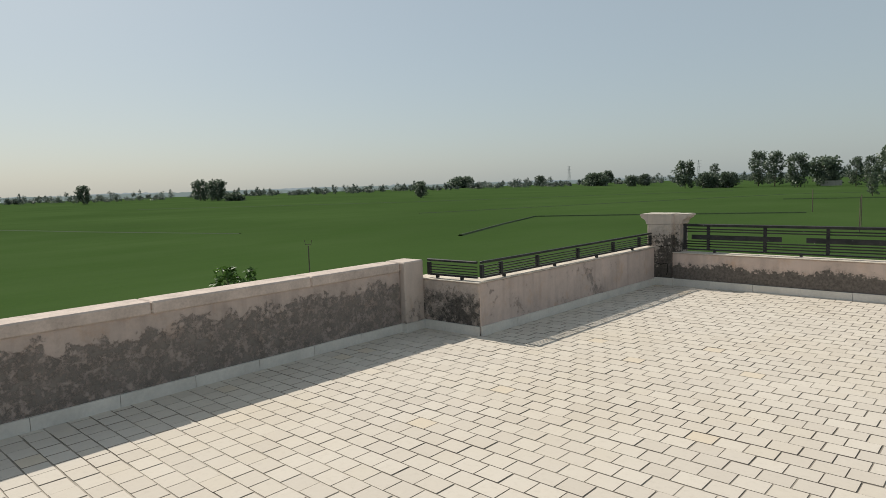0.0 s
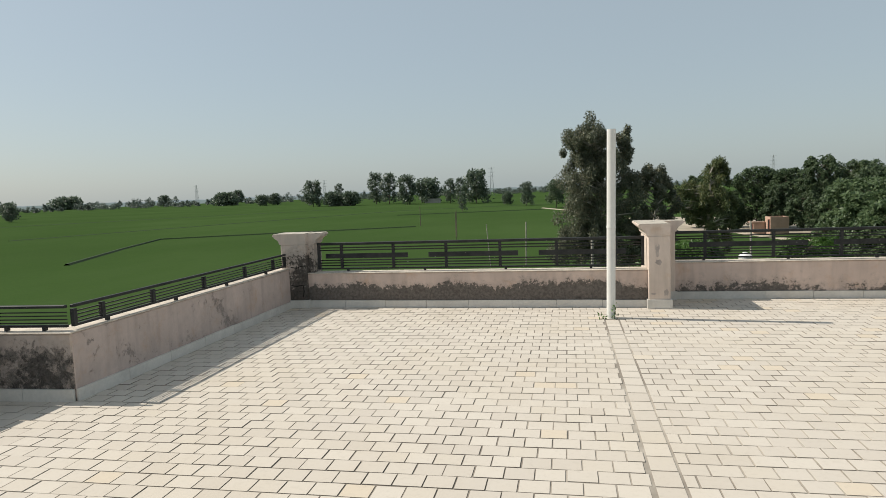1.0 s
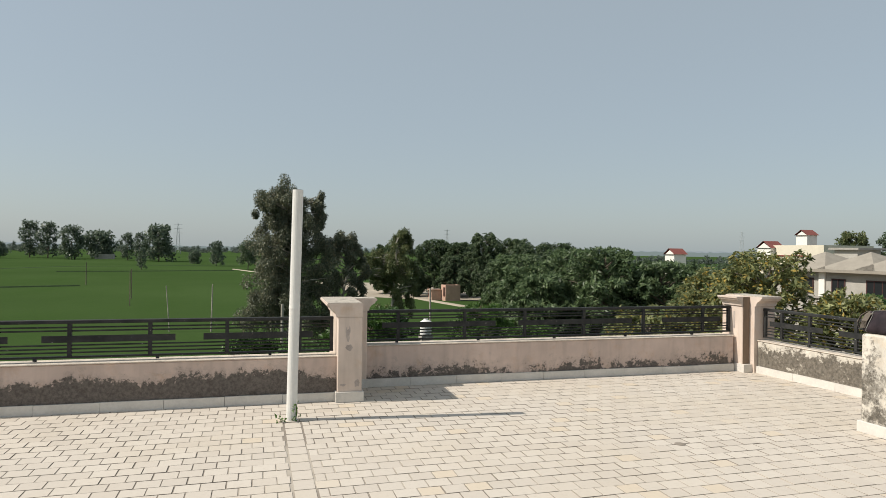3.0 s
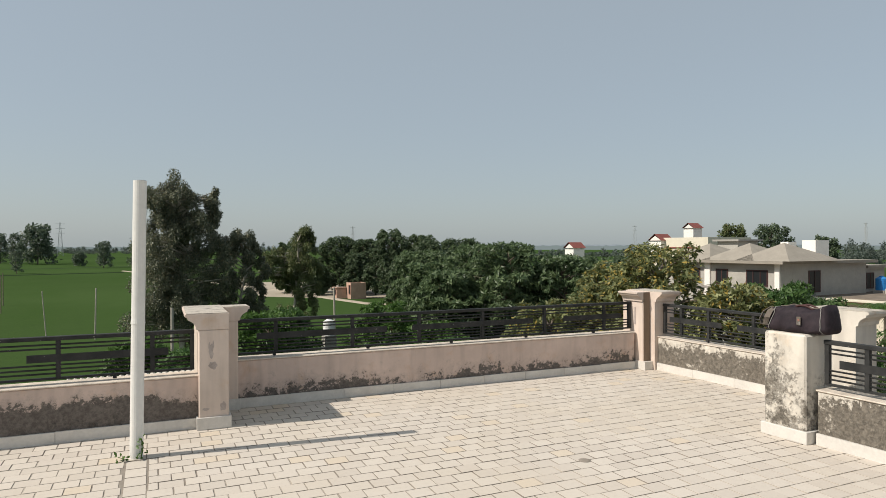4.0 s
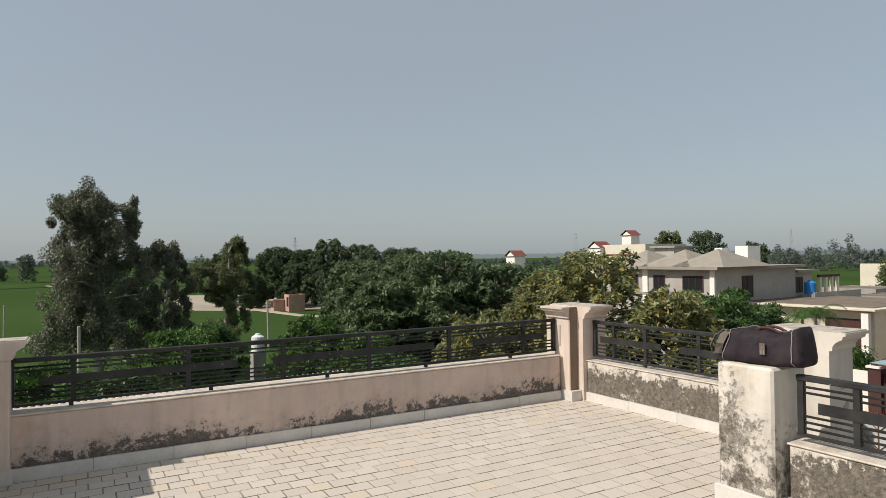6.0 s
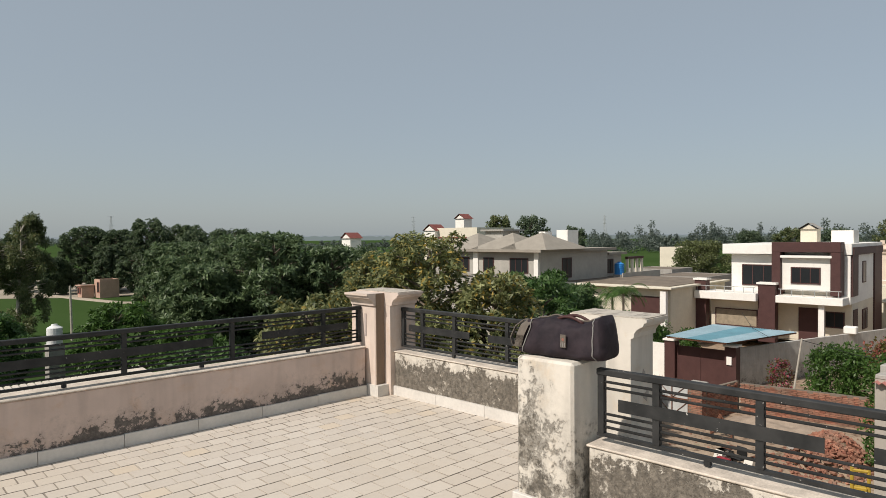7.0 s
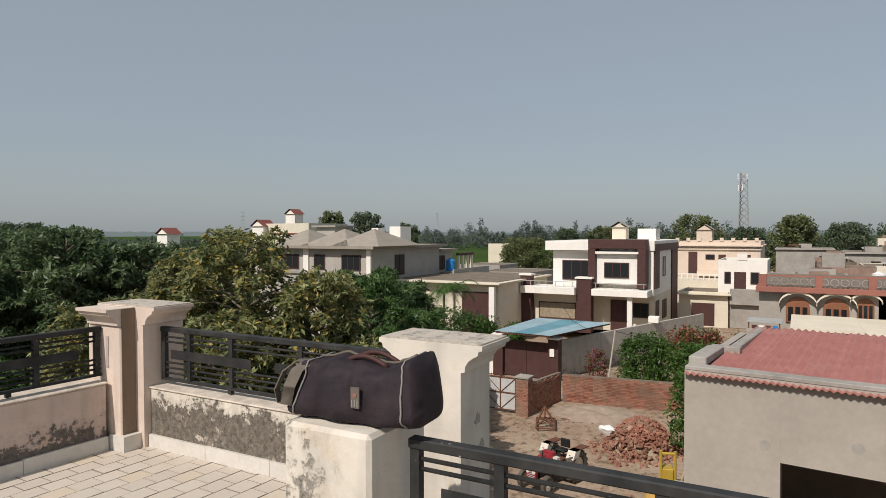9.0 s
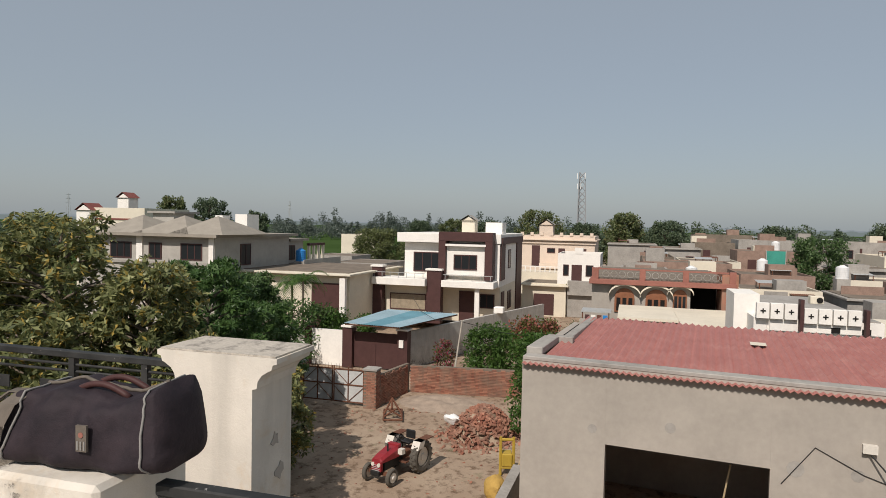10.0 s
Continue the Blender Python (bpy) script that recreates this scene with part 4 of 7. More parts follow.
# ---- village ----
def window(parent, x, y0, y1, z0, z1, frame_m=None, bars=True, glass=None, axis="x"):
    """A window in a wall that faces -x (axis x) or -y (axis y): frame, pane, bars."""
    w = thing("window", "", "")
    del_keys = [k for k in w.keys()]
    for k in del_keys:
        del w[k]
    w.parent = parent
    fm = frame_m or m_brown

    def bit(nm, m, a0, a1, b0, b1, d0, d1):
        if axis == "x":
            return solid(nm, m, x + d0, x + d1, a0, a1, b0, b1, w)
        return solid(nm, m, a0, a1, x + d0, x + d1, b0, b1, w)

    t = 0.09
    bit("pane", glass or m_glass, y0 + t, y1 - t, z0 + t, z1 - t, -0.045, -0.015)
    bit("frame", fm, y0, y1, z0, z0 + t, -0.06, 0.1)
    bit("frame", fm, y0, y1, z1 - t, z1, -0.06, 0.1)
    bit("frame", fm, y0, y0 + t, z0 + t, z1 - t, -0.06, 0.1)
    bit("frame", fm, y1 - t, y1, z0 + t, z1 - t, -0.06, 0.1)
    if bars:
        n = max(1, round((y1 - y0) / 0.8))
        for k in range(1, n):
            c = y0 + (y1 - y0) * k / n
            bit("mullion", fm, c - 0.03, c + 0.03, z0 + t, z1 - t, -0.075, -0.047)
    return w


def flat_house(label, x0, x1, y0, y1, top, m_wall, base=GROUND, parapet=0.5, slab=0.0, roof=None, windows=(), doors=(), category="house", name="village_house", group="village houses"):
    """A flat-roofed house with parapets, a roof slab, windows and doors on its -x side."""
    h = thing(name, label, category, group)
    z = top - parapet
    solid("wall", m_wall, x0, x1, y0, y1, base - 0.1, z, h)
    if slab:
        solid("roof_slab", m_wall, x0 - slab, x1 + 0.1, y0 - slab * 0.5, y1 + slab * 0.5, z + 0.002, z + 0.16, h, bevel=0.02)
        z += 0.162
    solid("roof", roof or m_roofdirt, x0 + 0.15, x1 - 0.15, y0 + 0.15, y1 - 0.15, z + 0.001, z + 0.05, h)
    t = 0.13
    if parapet > 0.05:
        for a in ((x0, x0 + t, y0, y1), (x1 - t, x1, y0, y1), (x0 + t, x1 - t, y0, y0 + t), (x0 + t, x1 - t, y1 - t, y1)):
            solid("parapet", m_wall, *a, z + 0.001, top, h)
    for wdw in windows:
        window(h, x0 - 0.01, *wdw)
    for a, b, c, d in doors:
        solid("door", m_brown, x0 - 0.03, x0 + 0.05, a, b, c, d, h)
    return h


# white and brown two-storey house
XW = 60.0
BW = -7.2
hw = thing("modern_house", "white two-storey house with dark brown frames and flat roofs", "house")
solid("wall", m_hcream, XW, XW + 11, 21.9, 26.9, BW, -3.9, hw)
solid("wall", m_hcream, XW + 1.6, XW + 12.9, 16.5, 21.9, BW, -3.9, hw)
solid("balcony_slab", m_hwhite, XW - 1.5, XW + 0.9, 22.7, 27.8, -3.86, -3.2, hw, bevel=0.03)
solid("balcony_slab", m_hwhite, XW - 1.0, XW + 1.6, 16.6, 21.35, -3.89, -3.3, hw, bevel=0.03)
solid("wall", m_hwhite, XW + 1.0, XW + 12.9, 16.5, 25.5, -3.895, -0.05, hw)
solid("roof_slab", m_hwhite, XW + 0.2, XW + 11.2, 21.8, 26.0, 0.0, 0.86, hw, bevel=0.03)
solid("roof_slab", m_hwhite, XW + 0.9, XW + 13.0, 16.4, 21.79, 0.0, 0.90, hw, bevel=0.03)
for a in ((16.9, 17.6, -3.2, 0.2), (21.2, 21.85, -3.25, 0.2), (16.9, 21.85, 0.21, 1.02)):
    solid("brown_frame", m_brown, XW - 0.3, XW + 0.98, a[0], a[1], a[2], a[3], hw, bevel=0.02)
solid("feature_wall", m_hwhite, XW + 0.1, XW + 0.99, 17.61, 21.19, -2.9, -0.25, hw)
solid("hood", m_hwhite, XW - 0.35, XW + 0.098, 17.5, 21.19, -0.24, -0.05, hw)
for a, b, z0, z1 in ((21.4, 22.72, BW, -2.45), (27.0, 28.0, BW, -2.3)):
    solid("brown_pier", m_brown, XW - 0.9, XW - 0.02, a, b, z0, z1, hw, bevel=0.02)
    solid("pier_cap", m_hwhite, XW - 1.0, XW + 0.05, a - 0.1, b + 0.1, z1 + 0.001, z1 + 0.15, hw)
solid("column", m_hwhite, XW - 0.6, XW - 0.2, 17.95, 18.35, BW, -3.9, hw)
for a, b, z0, z1, xx in ((21.95, 24.6, -2.7, -0.9, XW + 0.99), (18.35, 20.5, -2.35, -1.0, XW + 0.09)):
    window(hw, xx - 0.02, a, b, z0, z1)
window(hw, XW - 0.02, 23.0, 26.5, -6.2, -4.7, None, False, m_curtain)
window(hw, XW + 1.58, 17.0, 18.4, -5.9, -4.6)
solid("door", m_brown, XW + 1.5, XW + 1.59, 18.9, 20.3, BW, -4.4, hw)
solid("side_stripe", m_brown, XW + 1.2, XW + 3.2, 16.38, 16.499, -3.3, -0.02, hw)
solid("side_stripe", m_brown, XW + 9.6, XW + 12.8, 16.38, 16.499, BW, -0.02, hw)
solid("side_beam", m_brown, XW + 1.2, XW + 12.8, 16.3, 16.399, -0.02, 0.6, hw)
solid("door", m_brown, XW + 2.0, XW + 3.4, 16.44, 16.499, BW, -4.4, hw)
window(hw, 16.49, XW + 5.2, XW + 6.4, -2.4, -0.6, None, False, None, "y")
window(hw, 16.49, XW + 5.2, XW + 7.0, -6.3, -4.6, None, True, None, "y")
for k in range(7):
    solid("glass_baluster", m_steel, XW - 1.35, XW - 1.31, 22.9 + k * 0.78, 22.94 + k * 0.78, -3.19, -2.75, hw)
    if k < 6:
        solid("glass_baluster", m_steel, XW - 0.85, XW - 0.81, 16.9 + k * 0.82, 16.94 + k * 0.82, -3.29, -2.8, hw)
solid("hand_rail", m_steel, XW - 1.36, XW - 1.3, 22.8, 27.7, -2.749, -2.70, hw)
solid("hand_rail", m_steel, XW - 0.86, XW - 0.8, 16.7, 21.2, -2.799, -2.75, hw)


def roof_kiosk(x, y, z, w, h, m, m_top, label="small roof-top stair head with a gabled top"):
    """A stair head or tank house: a box with a small gabled roof."""
    t = thing("stair_head", label, "stair head", "stair heads")
    solid("wall", m, x, x + w, y - w / 2, y + w / 2, z, z + h, t)
    bm = bmesh.new()
    o = 0.2
    vs = [bm.verts.new(p) for p in ((x - o, y - w / 2 - o, z + h), (x - o, y + w / 2 + o, z + h), (x - o, y, z + h + w * 0.42), (x + w + o, y - w / 2 - o, z + h), (x + w + o, y + w / 2 + o, z + h), (x + w + o, y, z + h + w * 0.42))]
    for f in ((0, 2, 5, 3), (1, 4, 5, 2), (0, 3, 4, 1)):
        bm.faces.new([vs[i] for i in f])
    part("roof", bm, m_top, t)
    for x1, s in ((x, 1), (x + w, -1)):
        bm = bmesh.new()
        bm.faces.new([bm.verts.new(p) for p in ((x1, y - w / 2, z + h), (x1, y, z + h + w * 0.30), (x1, y + w / 2, z + h))][::s])
        part("gable", bm, m, t)
    return t


roof_kiosk(64, 20.2, 0.86, 1.25, 1.25, m_hcream, m_conc)
tagged(solid("roof_box", m_hwhite, 64, 66, 16.9, 18.5, 0.87, 1.95), "white box room on the flat roof", "roof room")

# blue canopy over the brown gate, with its compound walls
cg = thing("gate_canopy", "blue corrugated sheet canopy over a brown steel gate", "canopy")
bm = bmesh.new()
n = 140
prev = None
m_palesheet = plain("pale_sheet", (0.30, 0.42, 0.47), 0.45, scale=0.8, var=0.2, bump=0)
for k in range(n + 1):
    f = k / n
    z = 0.018 * math.sin(k * math.pi / 2)
    a = Vector((42.6, 23.1, -4.85)).lerp(Vector((42.6, 19.25, -4.9)), f)
    b = Vector((48.5, 22.3, -4.64)).lerp(Vector((48.5, 16.9, -4.66)), f)
    pair = [bm.verts.new(a + Vector((0, 0, z))), bm.verts.new(b + Vector((0, 0, z)))]
    if prev:
        bm.faces.new((prev[0], prev[1], pair[1], pair[0]))
    prev = pair
    if k in (48, 96, n):
        part("sheet", bm, m_bluesheet if k == 96 else m_palesheet, cg, "teal sheet" if k == 96 else "pale weathered sheet")
        bm = bmesh.new()
        prev = [bm.verts.new(a + Vector((0, 0, z))), bm.verts.new(b + Vector((0, 0, z)))]
bm.free()
for a, b in (((42.65, 23.0), (48.4, 22.2)), ((42.65, 19.35), (48.4, 17.0)), ((42.7, 23.0), (42.7, 19.35))):
    bm = bmesh.new()
    tube(bm, (*a, -4.95), (*b, -4.74 if b[0] > 45 else -4.97), 0.05, None, 6)
    part("beam", bm, m_rust, cg)
for y in (19.4, 23.3):
    solid("gate_pier", m_brown, 43.6, 44.3, y - 0.35, y + 0.35, GROUND, -5.3, cg)
    solid("pier_cap", m_hwhite, 43.5, 44.4, y - 0.42, y + 0.42, -5.299, -5.18, cg)
solid("gate_leaf", m_brown, 43.9, 43.98, 19.76, 21.34, GROUND + 0.05, -5.6, cg)
solid("gate_leaf", m_brown, 43.9, 43.98, 21.36, 22.94, GROUND + 0.05, -5.6, cg)
solid("meter_box", m_hwhite, 43.5, 43.599, 19.3, 19.6, -6.4, -5.9, cg)
tagged(solid("compound_wall", m_hwhite, 43.9, 44.15, 23.66, 34, GROUND, -5.6), "white compound wall beside the brown gate", "wall", kind="structure")
for y in (26.3, 30.0):
    tagged(solid("wall_pier", m_brown, 43.8, 44.25, y - 0.25, y + 0.25, GROUND, -5.45), "brown pier of the white compound wall", "pier")


def slant_wall(name, a, b, thick, z0, z1, material, label):
    a, b = Vector((*a, 0)), Vector((*b, 0))
    s = (b - a).normalized()
    s = Vector((-s.y, s.x, 0)) * thick
    bm = bmesh.new()
    prism(bm, [(a.x, a.y), (b.x, b.y), (b.x + s.x, b.y + s.y), (a.x + s.x, a.y + s.y)], z0, z1)
    return tagged(part(name, bm, material), label, "wall", kind="structure")


tagged(solid("wall_cistern", m_hwhite, 56.00 - 0.25, 56.00 + 0.45, 15.48 - 0.4, 15.48 + 0.4, -5.498, -4.98, bevel=0.05), "small white cistern set on the compound wall", "water tank")
slant_wall("compound_wall", (44.3, 19.4), (64, 12.8), 0.22, GROUND, -5.5, plaster("yard_plaster", (0.50, 0.48, 0.44), (0.30, 0.28, 0.255), (0.10, 0.095, 0.085), -7.6, 1.6, 0.30, 0.18), "grey cement compound wall with damp stains")

# long low house with an earthen roof
fh = flat_house("low cream house with an earthen flat roof and brown garage", 54, 66, 27.9, 46, -2.75, m_hcream, parapet=0.05, slab=0.9)
solid("garage_door", m_brown, 53.95, 53.99, 28.7, 31.4, GROUND, -3.5, fh)
solid("column", m_hwhite, 53.3, 53.7, 28.0, 28.5, GROUND, -2.96, fh)
flat_house("bare concrete shed with a flat roof", 78, 84, 38.5, 44.2, -2.5, m_conc, parapet=0.1)
flat_house("long bare concrete roof behind the low house", 72, 80, 32, 38.3, -2.9, m_conc, parapet=0.1)
flat_house("pale brick shed standing in the fields", 120, 128, 52.8, 59.7, -0.6, m_hcream, parapet=0.3)

# house with three hipped roofs
hh = thing("hipped_house", "grey house with three hipped concrete roofs", "house")
solid("wall", m_hipwall, 50, 62, 38.2, 52, GROUND, 0.2, hh)
solid("eave", m_hip, 49.2, 62.6, 37.5, 52.6, 0.201, 0.45, hh)
for y, w in ((47.4, 4.2), (43.0, 4.4), (39.6, 4.2)):
    bm = bmesh.new()
    r = w * 0.62
    b = [bm.verts.new(p) for p in ((49.3, y - r, 0.452), (56.5, y - r, 0.452), (56.5, y + r, 0.452), (49.3, y + r, 0.452))]
    t = bm.verts.new((52.4, y, 2.0))
    for k in range(4):
        bm.faces.new((b[k], b[(k + 1) % 4], t))
    part("hip_roof", bm, m_hip, hh)
for a, b in ((46.5, 48.7), (43.4, 44.7), (39.4, 41.5)):
    window(hh, 49.99, a, b, -1.75, -0.35, m_brown)
solid("pilaster", m_hwhite, 49.85, 49.99, 45.3, 45.9, -3, 0.2, hh)
solid("pilaster", m_hwhite, 49.85, 49.99, 38.25, 38.7, -3, 0.2, hh)
solid("string_course", m_conc, 49.8, 49.99, 38.3, 52, -2.15, -1.95, hh)
window(hh, 38.19, 53.6, 55.2, -2.3, -0.4, m_brown, True, None, "y")
solid("side_block", m_hipwall, 62.01, 66.2, 38.9, 44, GROUND, -0.35, hh)
solid("side_roof", m_hip, 62.7, 66.6, 38.4, 44.5, -0.349, -0.1, hh)
window(hh, 38.89, 63.2, 64.4, -2.3, -0.8, m_brown, True, None, "y")
solid("terrace_slab", m_conc, 62.02, 70.5, 36.6, 38.88, -3.2, -2.7, hh)
for k in range(4):
    solid("terrace_post", m_hcream, 66.7 + k * 1.1, 66.95 + k * 1.1, 38.4, 38.65, -2.699, -0.9, hh)
solid("terrace_beam", m_brown, 66.65, 70.3, 38.35, 38.7, -0.899, -0.65, hh)
solid("terrace_parapet", m_hipwall, 62.05, 70.5, 36.5, 36.59, -3.2, -2.15, hh)
for a in ((36.2, 34.15), ):
    tagged(solid("roof_tank", m_hwhite, 58, 60, 40.4, 41.7, 0.455, 2.25), "white masonry water tank on the hipped house", "water tank")
tagged(solid("roof_tank", m_hwhite, 57, 58.2, 42.4, 43.2, 0.455, 2.1), "small white tank on the hipped house", "water tank")
pav = thing("roof_pavilion", "small concrete canopy on posts behind the hipped roofs", "canopy")
solid("slab", m_conc, 60, 64, 50.2, 53.6, 2.25, 2.45, pav)
solid("room", m_hipwall, 60.4, 63.6, 50.6, 53.2, 0.3, 2.249, pav)

gh = flat_house("white house with red gabled roofs behind the trees", 75, 84, 67, 78.2, 3.0, m_hcream, parapet=0.4)
roof_kiosk(74.2, 76.2, 0.4, 2.4, 2.2, m_hwhite, m_redroof, "projecting white porch with a red gabled roof")
roof_kiosk(75.9, 71.3, 2.6, 1.8, 1.8, m_hwhite, m_redroof, "white roof tower with a small red gabled top")
solid("red_band", m_redroof, 74.9, 74.99, 69, 75, 1.4, 1.6, gh)
roof_kiosk(59.8, 78.8, -2.9, 2.0, 4.4, m_hwhite, m_redroof, "slim white tower house with a red roof among trees")
m_kiln = plain("kiln_plaster", (0.50, 0.33, 0.25), 0.9, scale=0.5, var=0.2)
flat_house("pink kiln shed with open arches far beyond the field", 39.6, 42.6, 118.0, 120.6, -5.0, m_kiln, parapet=0.3, windows=((118.2, 119.2, -7.2, -5.4, m_terra, False, m_dark),))
flat_house("low brick kiln sheds with dark openings beside the dirt track", 37.6, 39.5, 120.4, 122.4, -5.9, m_kiln, parapet=0.2, slab=0.3, windows=((120.6, 121.3, -7.4, -6.3, m_terra, False, m_dark), (121.5, 122.2, -7.4, -6.3, m_terra, False, m_dark)))
flat_house("low shed at the edge of the fields", -178, -160, 540, 548, -4, m_conc, parapet=0.2)
flat_house("low shed among far trees", -90, -78, 520, 528, -4.5, m_conc, parapet=0.2)


def water_tank(label, x, y, z, r, h, material, stand=0.0):
    """A ribbed plastic water tank with a lid."""
    t = thing("water_tank", label, "water tank", "water tanks")
    bm = bmesh.new()
    n = 5
    for k in range(n):
        tube(bm, (x, y, z + h * 0.82 * k / n), (x, y, z + h * 0.82 * (k + 0.8) / n), r, r, 18)
        tube(bm, (x, y, z + h * 0.82 * (k + 0.8) / n), (x, y, z + h * 0.82 * (k + 1) / n), r * 0.95, r * 0.95, 18)
    tube(bm, (x, y, z + h * 0.82), (x, y, z + h * 0.94), r, r * 0.45, 18)
    part("body", bm, material, t)
    bm = bmesh.new()
    tube(bm, (x, y, z + h * 0.94), (x, y, z + h), r * 0.4, r * 0.38, 14)
    part("lid", bm, material, t)
    if stand:
        solid("stand", m_conc, x - r, x + r, y - r, y + r, z - stand, z - 0.001, t)
    return t


water_tank("white plastic water tank on a brick stand", 15.2, 51.5, -5.1, 0.46, 1.3, m_tankw, 2.9)
water_tank("bright blue water tank on a roof", 63.0, 37.4, -2.35, 0.5, 1.3, m_tankb, 5.65)
water_tank("white plastic water tank on a village roof", 60, -10.3, -1.85, 0.46, 1.05, m_tankw, 6.15)

# peach house, small white house, porch
ph = flat_house("peach two-storey house with a scalloped parapet", 85, 95, 9.4, 18.5, 0.55, m_hpeach, parapet=0.6, slab=0.5, windows=((14.2, 15.2, -1.6, -1.0),), doors=((13.0, 13.8, -3.3, -1.0), (16.1, 17.1, -3.3, -0.7), (10.4, 11.4, -3.3, -1.0)))
solid("string_course", m_hpeach, 84.8, 84.999, 9.3, 18.6, -0.45, -0.25, ph)
solid("balcony", m_hpeach, 83.9, 84.96, 12.6, 16.0, -3.5, -2.9, ph)
solid("front_terrace", m_hcream, 80.2, 83.89, 12.9, 18.4, GROUND, -3.7, ph)
for k in range(10):
    solid("baluster", m_hwhite, 80.2, 80.3, 13.0 + k * 0.58, 13.12 + k * 0.58, -3.699, -3.1, ph)
solid("hand_rail", m_hwhite, 80.2, 80.3, 12.95, 18.4, -3.099, -3.0, ph)
roof_kiosk(86, 15.5, 0.0, 1.7, 1.9, m_hpeach, m_conc)
for k in range(8):
    solid("finial", m_hpeach, 84.9, 85.2, 9.6 + k * 1.22, 10.0 + k * 1.22, 0.551, 0.95, ph)
flat_house("white porch with dark openings behind the big house", 74, 80, 11.75, 16.45, -4.45, m_hcream, parapet=0.3, slab=0.6, doors=((13, 15.2, -7.9, -5.6),))
ws = flat_house("small white house with stepped parapet", 75, 82, 8.3, 12.8, -1.2, m_hwhite, parapet=0.6, windows=((9.0, 9.8, -3.6, -2.4), (11.6, 12.2, -3.6, -2.4)), doors=((10.2, 11.3, -4.6, -2.4),))
solid("balcony", m_conc, 73.9, 74.99, 7.9, 11.6, -5.6, -4.1, ws)
solid("lower_wall", m_conc, 74.4, 74.99, 8.0, 11.6, GROUND, -5.601, ws)
solid("crest", m_hwhite, 74.95, 75.1, 10.1, 11.0, -1.199, -0.55, ws)
flat_house("bare grey wall house beside the white one", 70, 76, 5.6, 8.2, -2.4, m_conc, parapet=0.3)

# house with arched windows
ar = thing("arched_house", "grey plastered house with arched wooden windows and a terracotta parapet", "house")
ar.location.z = 0.34
solid("wall", m_grey, 46, 58, 1.75, 7.6, GROUND - 0.4, -2.16, ar)
solid("wall", m_grey, 48, 58, -0.6, 1.74, GROUND - 0.4, -2.16, ar)
solid("roof_band", m_terra, 45.4, 58.2, -0.75, 7.75, -2.159, -1.85, ar, bevel=0.02)
solid("roof", m_roofdirt, 45.8, 58, -0.5, 7.5, -1.849, -1.80, ar)
for a, b in ((7.2, 7.6), (4.4, 4.75), (1.9, 2.25), (-0.7, -0.35)):
    solid("parapet_post", m_terra, 45.5, 45.8, a, b, -1.848, -1.15, ar)
solid("parapet_rail", m_terra, 45.55, 45.75, -0.3, 7.2, -1.25, -1.17, ar)
for k in range(15):
    y = -0.1 + k * 0.49
    bm = bmesh.new()
    sweep(bm, [(45.65, y + 0.2 * math.cos(q * math.tau / 10), -1.53 + 0.2 * math.sin(q * math.tau / 10)) for q in range(11)], 0.022, 4)
    part("ring", bm, m_conc, ar)
solid("brick_pier", m_brick, 45.6, 47.9, -0.85, 0.05, GROUND - 0.4, -1.3, ar)
solid("dark_bay", m_dark, 47.9, 47.99, 0.1, 1.7, GROUND, -2.3, ar)


def arch(parent, x, y0, y1, z0, z1, m_in):
    """An arched window: wooden frame with a round top."""
    c, r = (y0 + y1) / 2, (y1 - y0) / 2
    ring = [(y0, z0), (y1, z0)] + [(c + r * math.cos(q * math.pi / 10), z1 - r + r * math.sin(q * math.pi / 10)) for q in range(11)]
    bm = bmesh.new()
    lo = [bm.verts.new((x, a, b)) for a, b in ring]
    hi = [bm.verts.new((x - 0.08, a, b)) for a, b in ring]
    for k in range(len(ring)):
        bm.faces.new((lo[k], lo[(k + 1) % len(ring)], hi[(k + 1) % len(ring)], hi[k]))
    bm.faces.new(hi)
    w = part("window", bm, m_woodo, parent, "varnished wooden arched window")
    for k in range(3):
        a = y0 + (y1 - y0) * (0.1 + 0.3 * k)
        solid("pane", m_in, x - 0.1, x - 0.081, a, a + (y1 - y0) * 0.2, z0 + 0.1, z1 - r, w)
    bm = bmesh.new()
    pts = [(x - 0.5, c + (r + 0.35) * math.cos(q * math.pi / 10), z1 - r + 0.1 + (r + 0.1) * math.sin(q * math.pi / 10)) for q in range(11)]
    for a, b in zip(pts, pts[1:]):
        v = [bm.verts.new(p) for p in (a, b, (x, b[1], b[2]), (x, a[1], a[2]))]
        u = [bm.verts.new((p[0], p[1], p[2] + 0.12)) for p in (a, b, (x, b[1], b[2]), (x, a[1], a[2]))]
        bm.faces.new(v)
        bm.faces.new(u[::-1])
        bm.faces.new((v[0], v[1], u[1], u[0]))
    part("hood", bm, m_hcream, parent)


arch(ar, 45.99, 5.0, 6.2, -3.9, -2.4, m_dark)
arch(ar, 45.99, 3.1, 4.35, -3.85, -2.4, m_dark)
arch(ar, 45.99, 1.95, 2.75, -3.6, -2.35, m_glass)

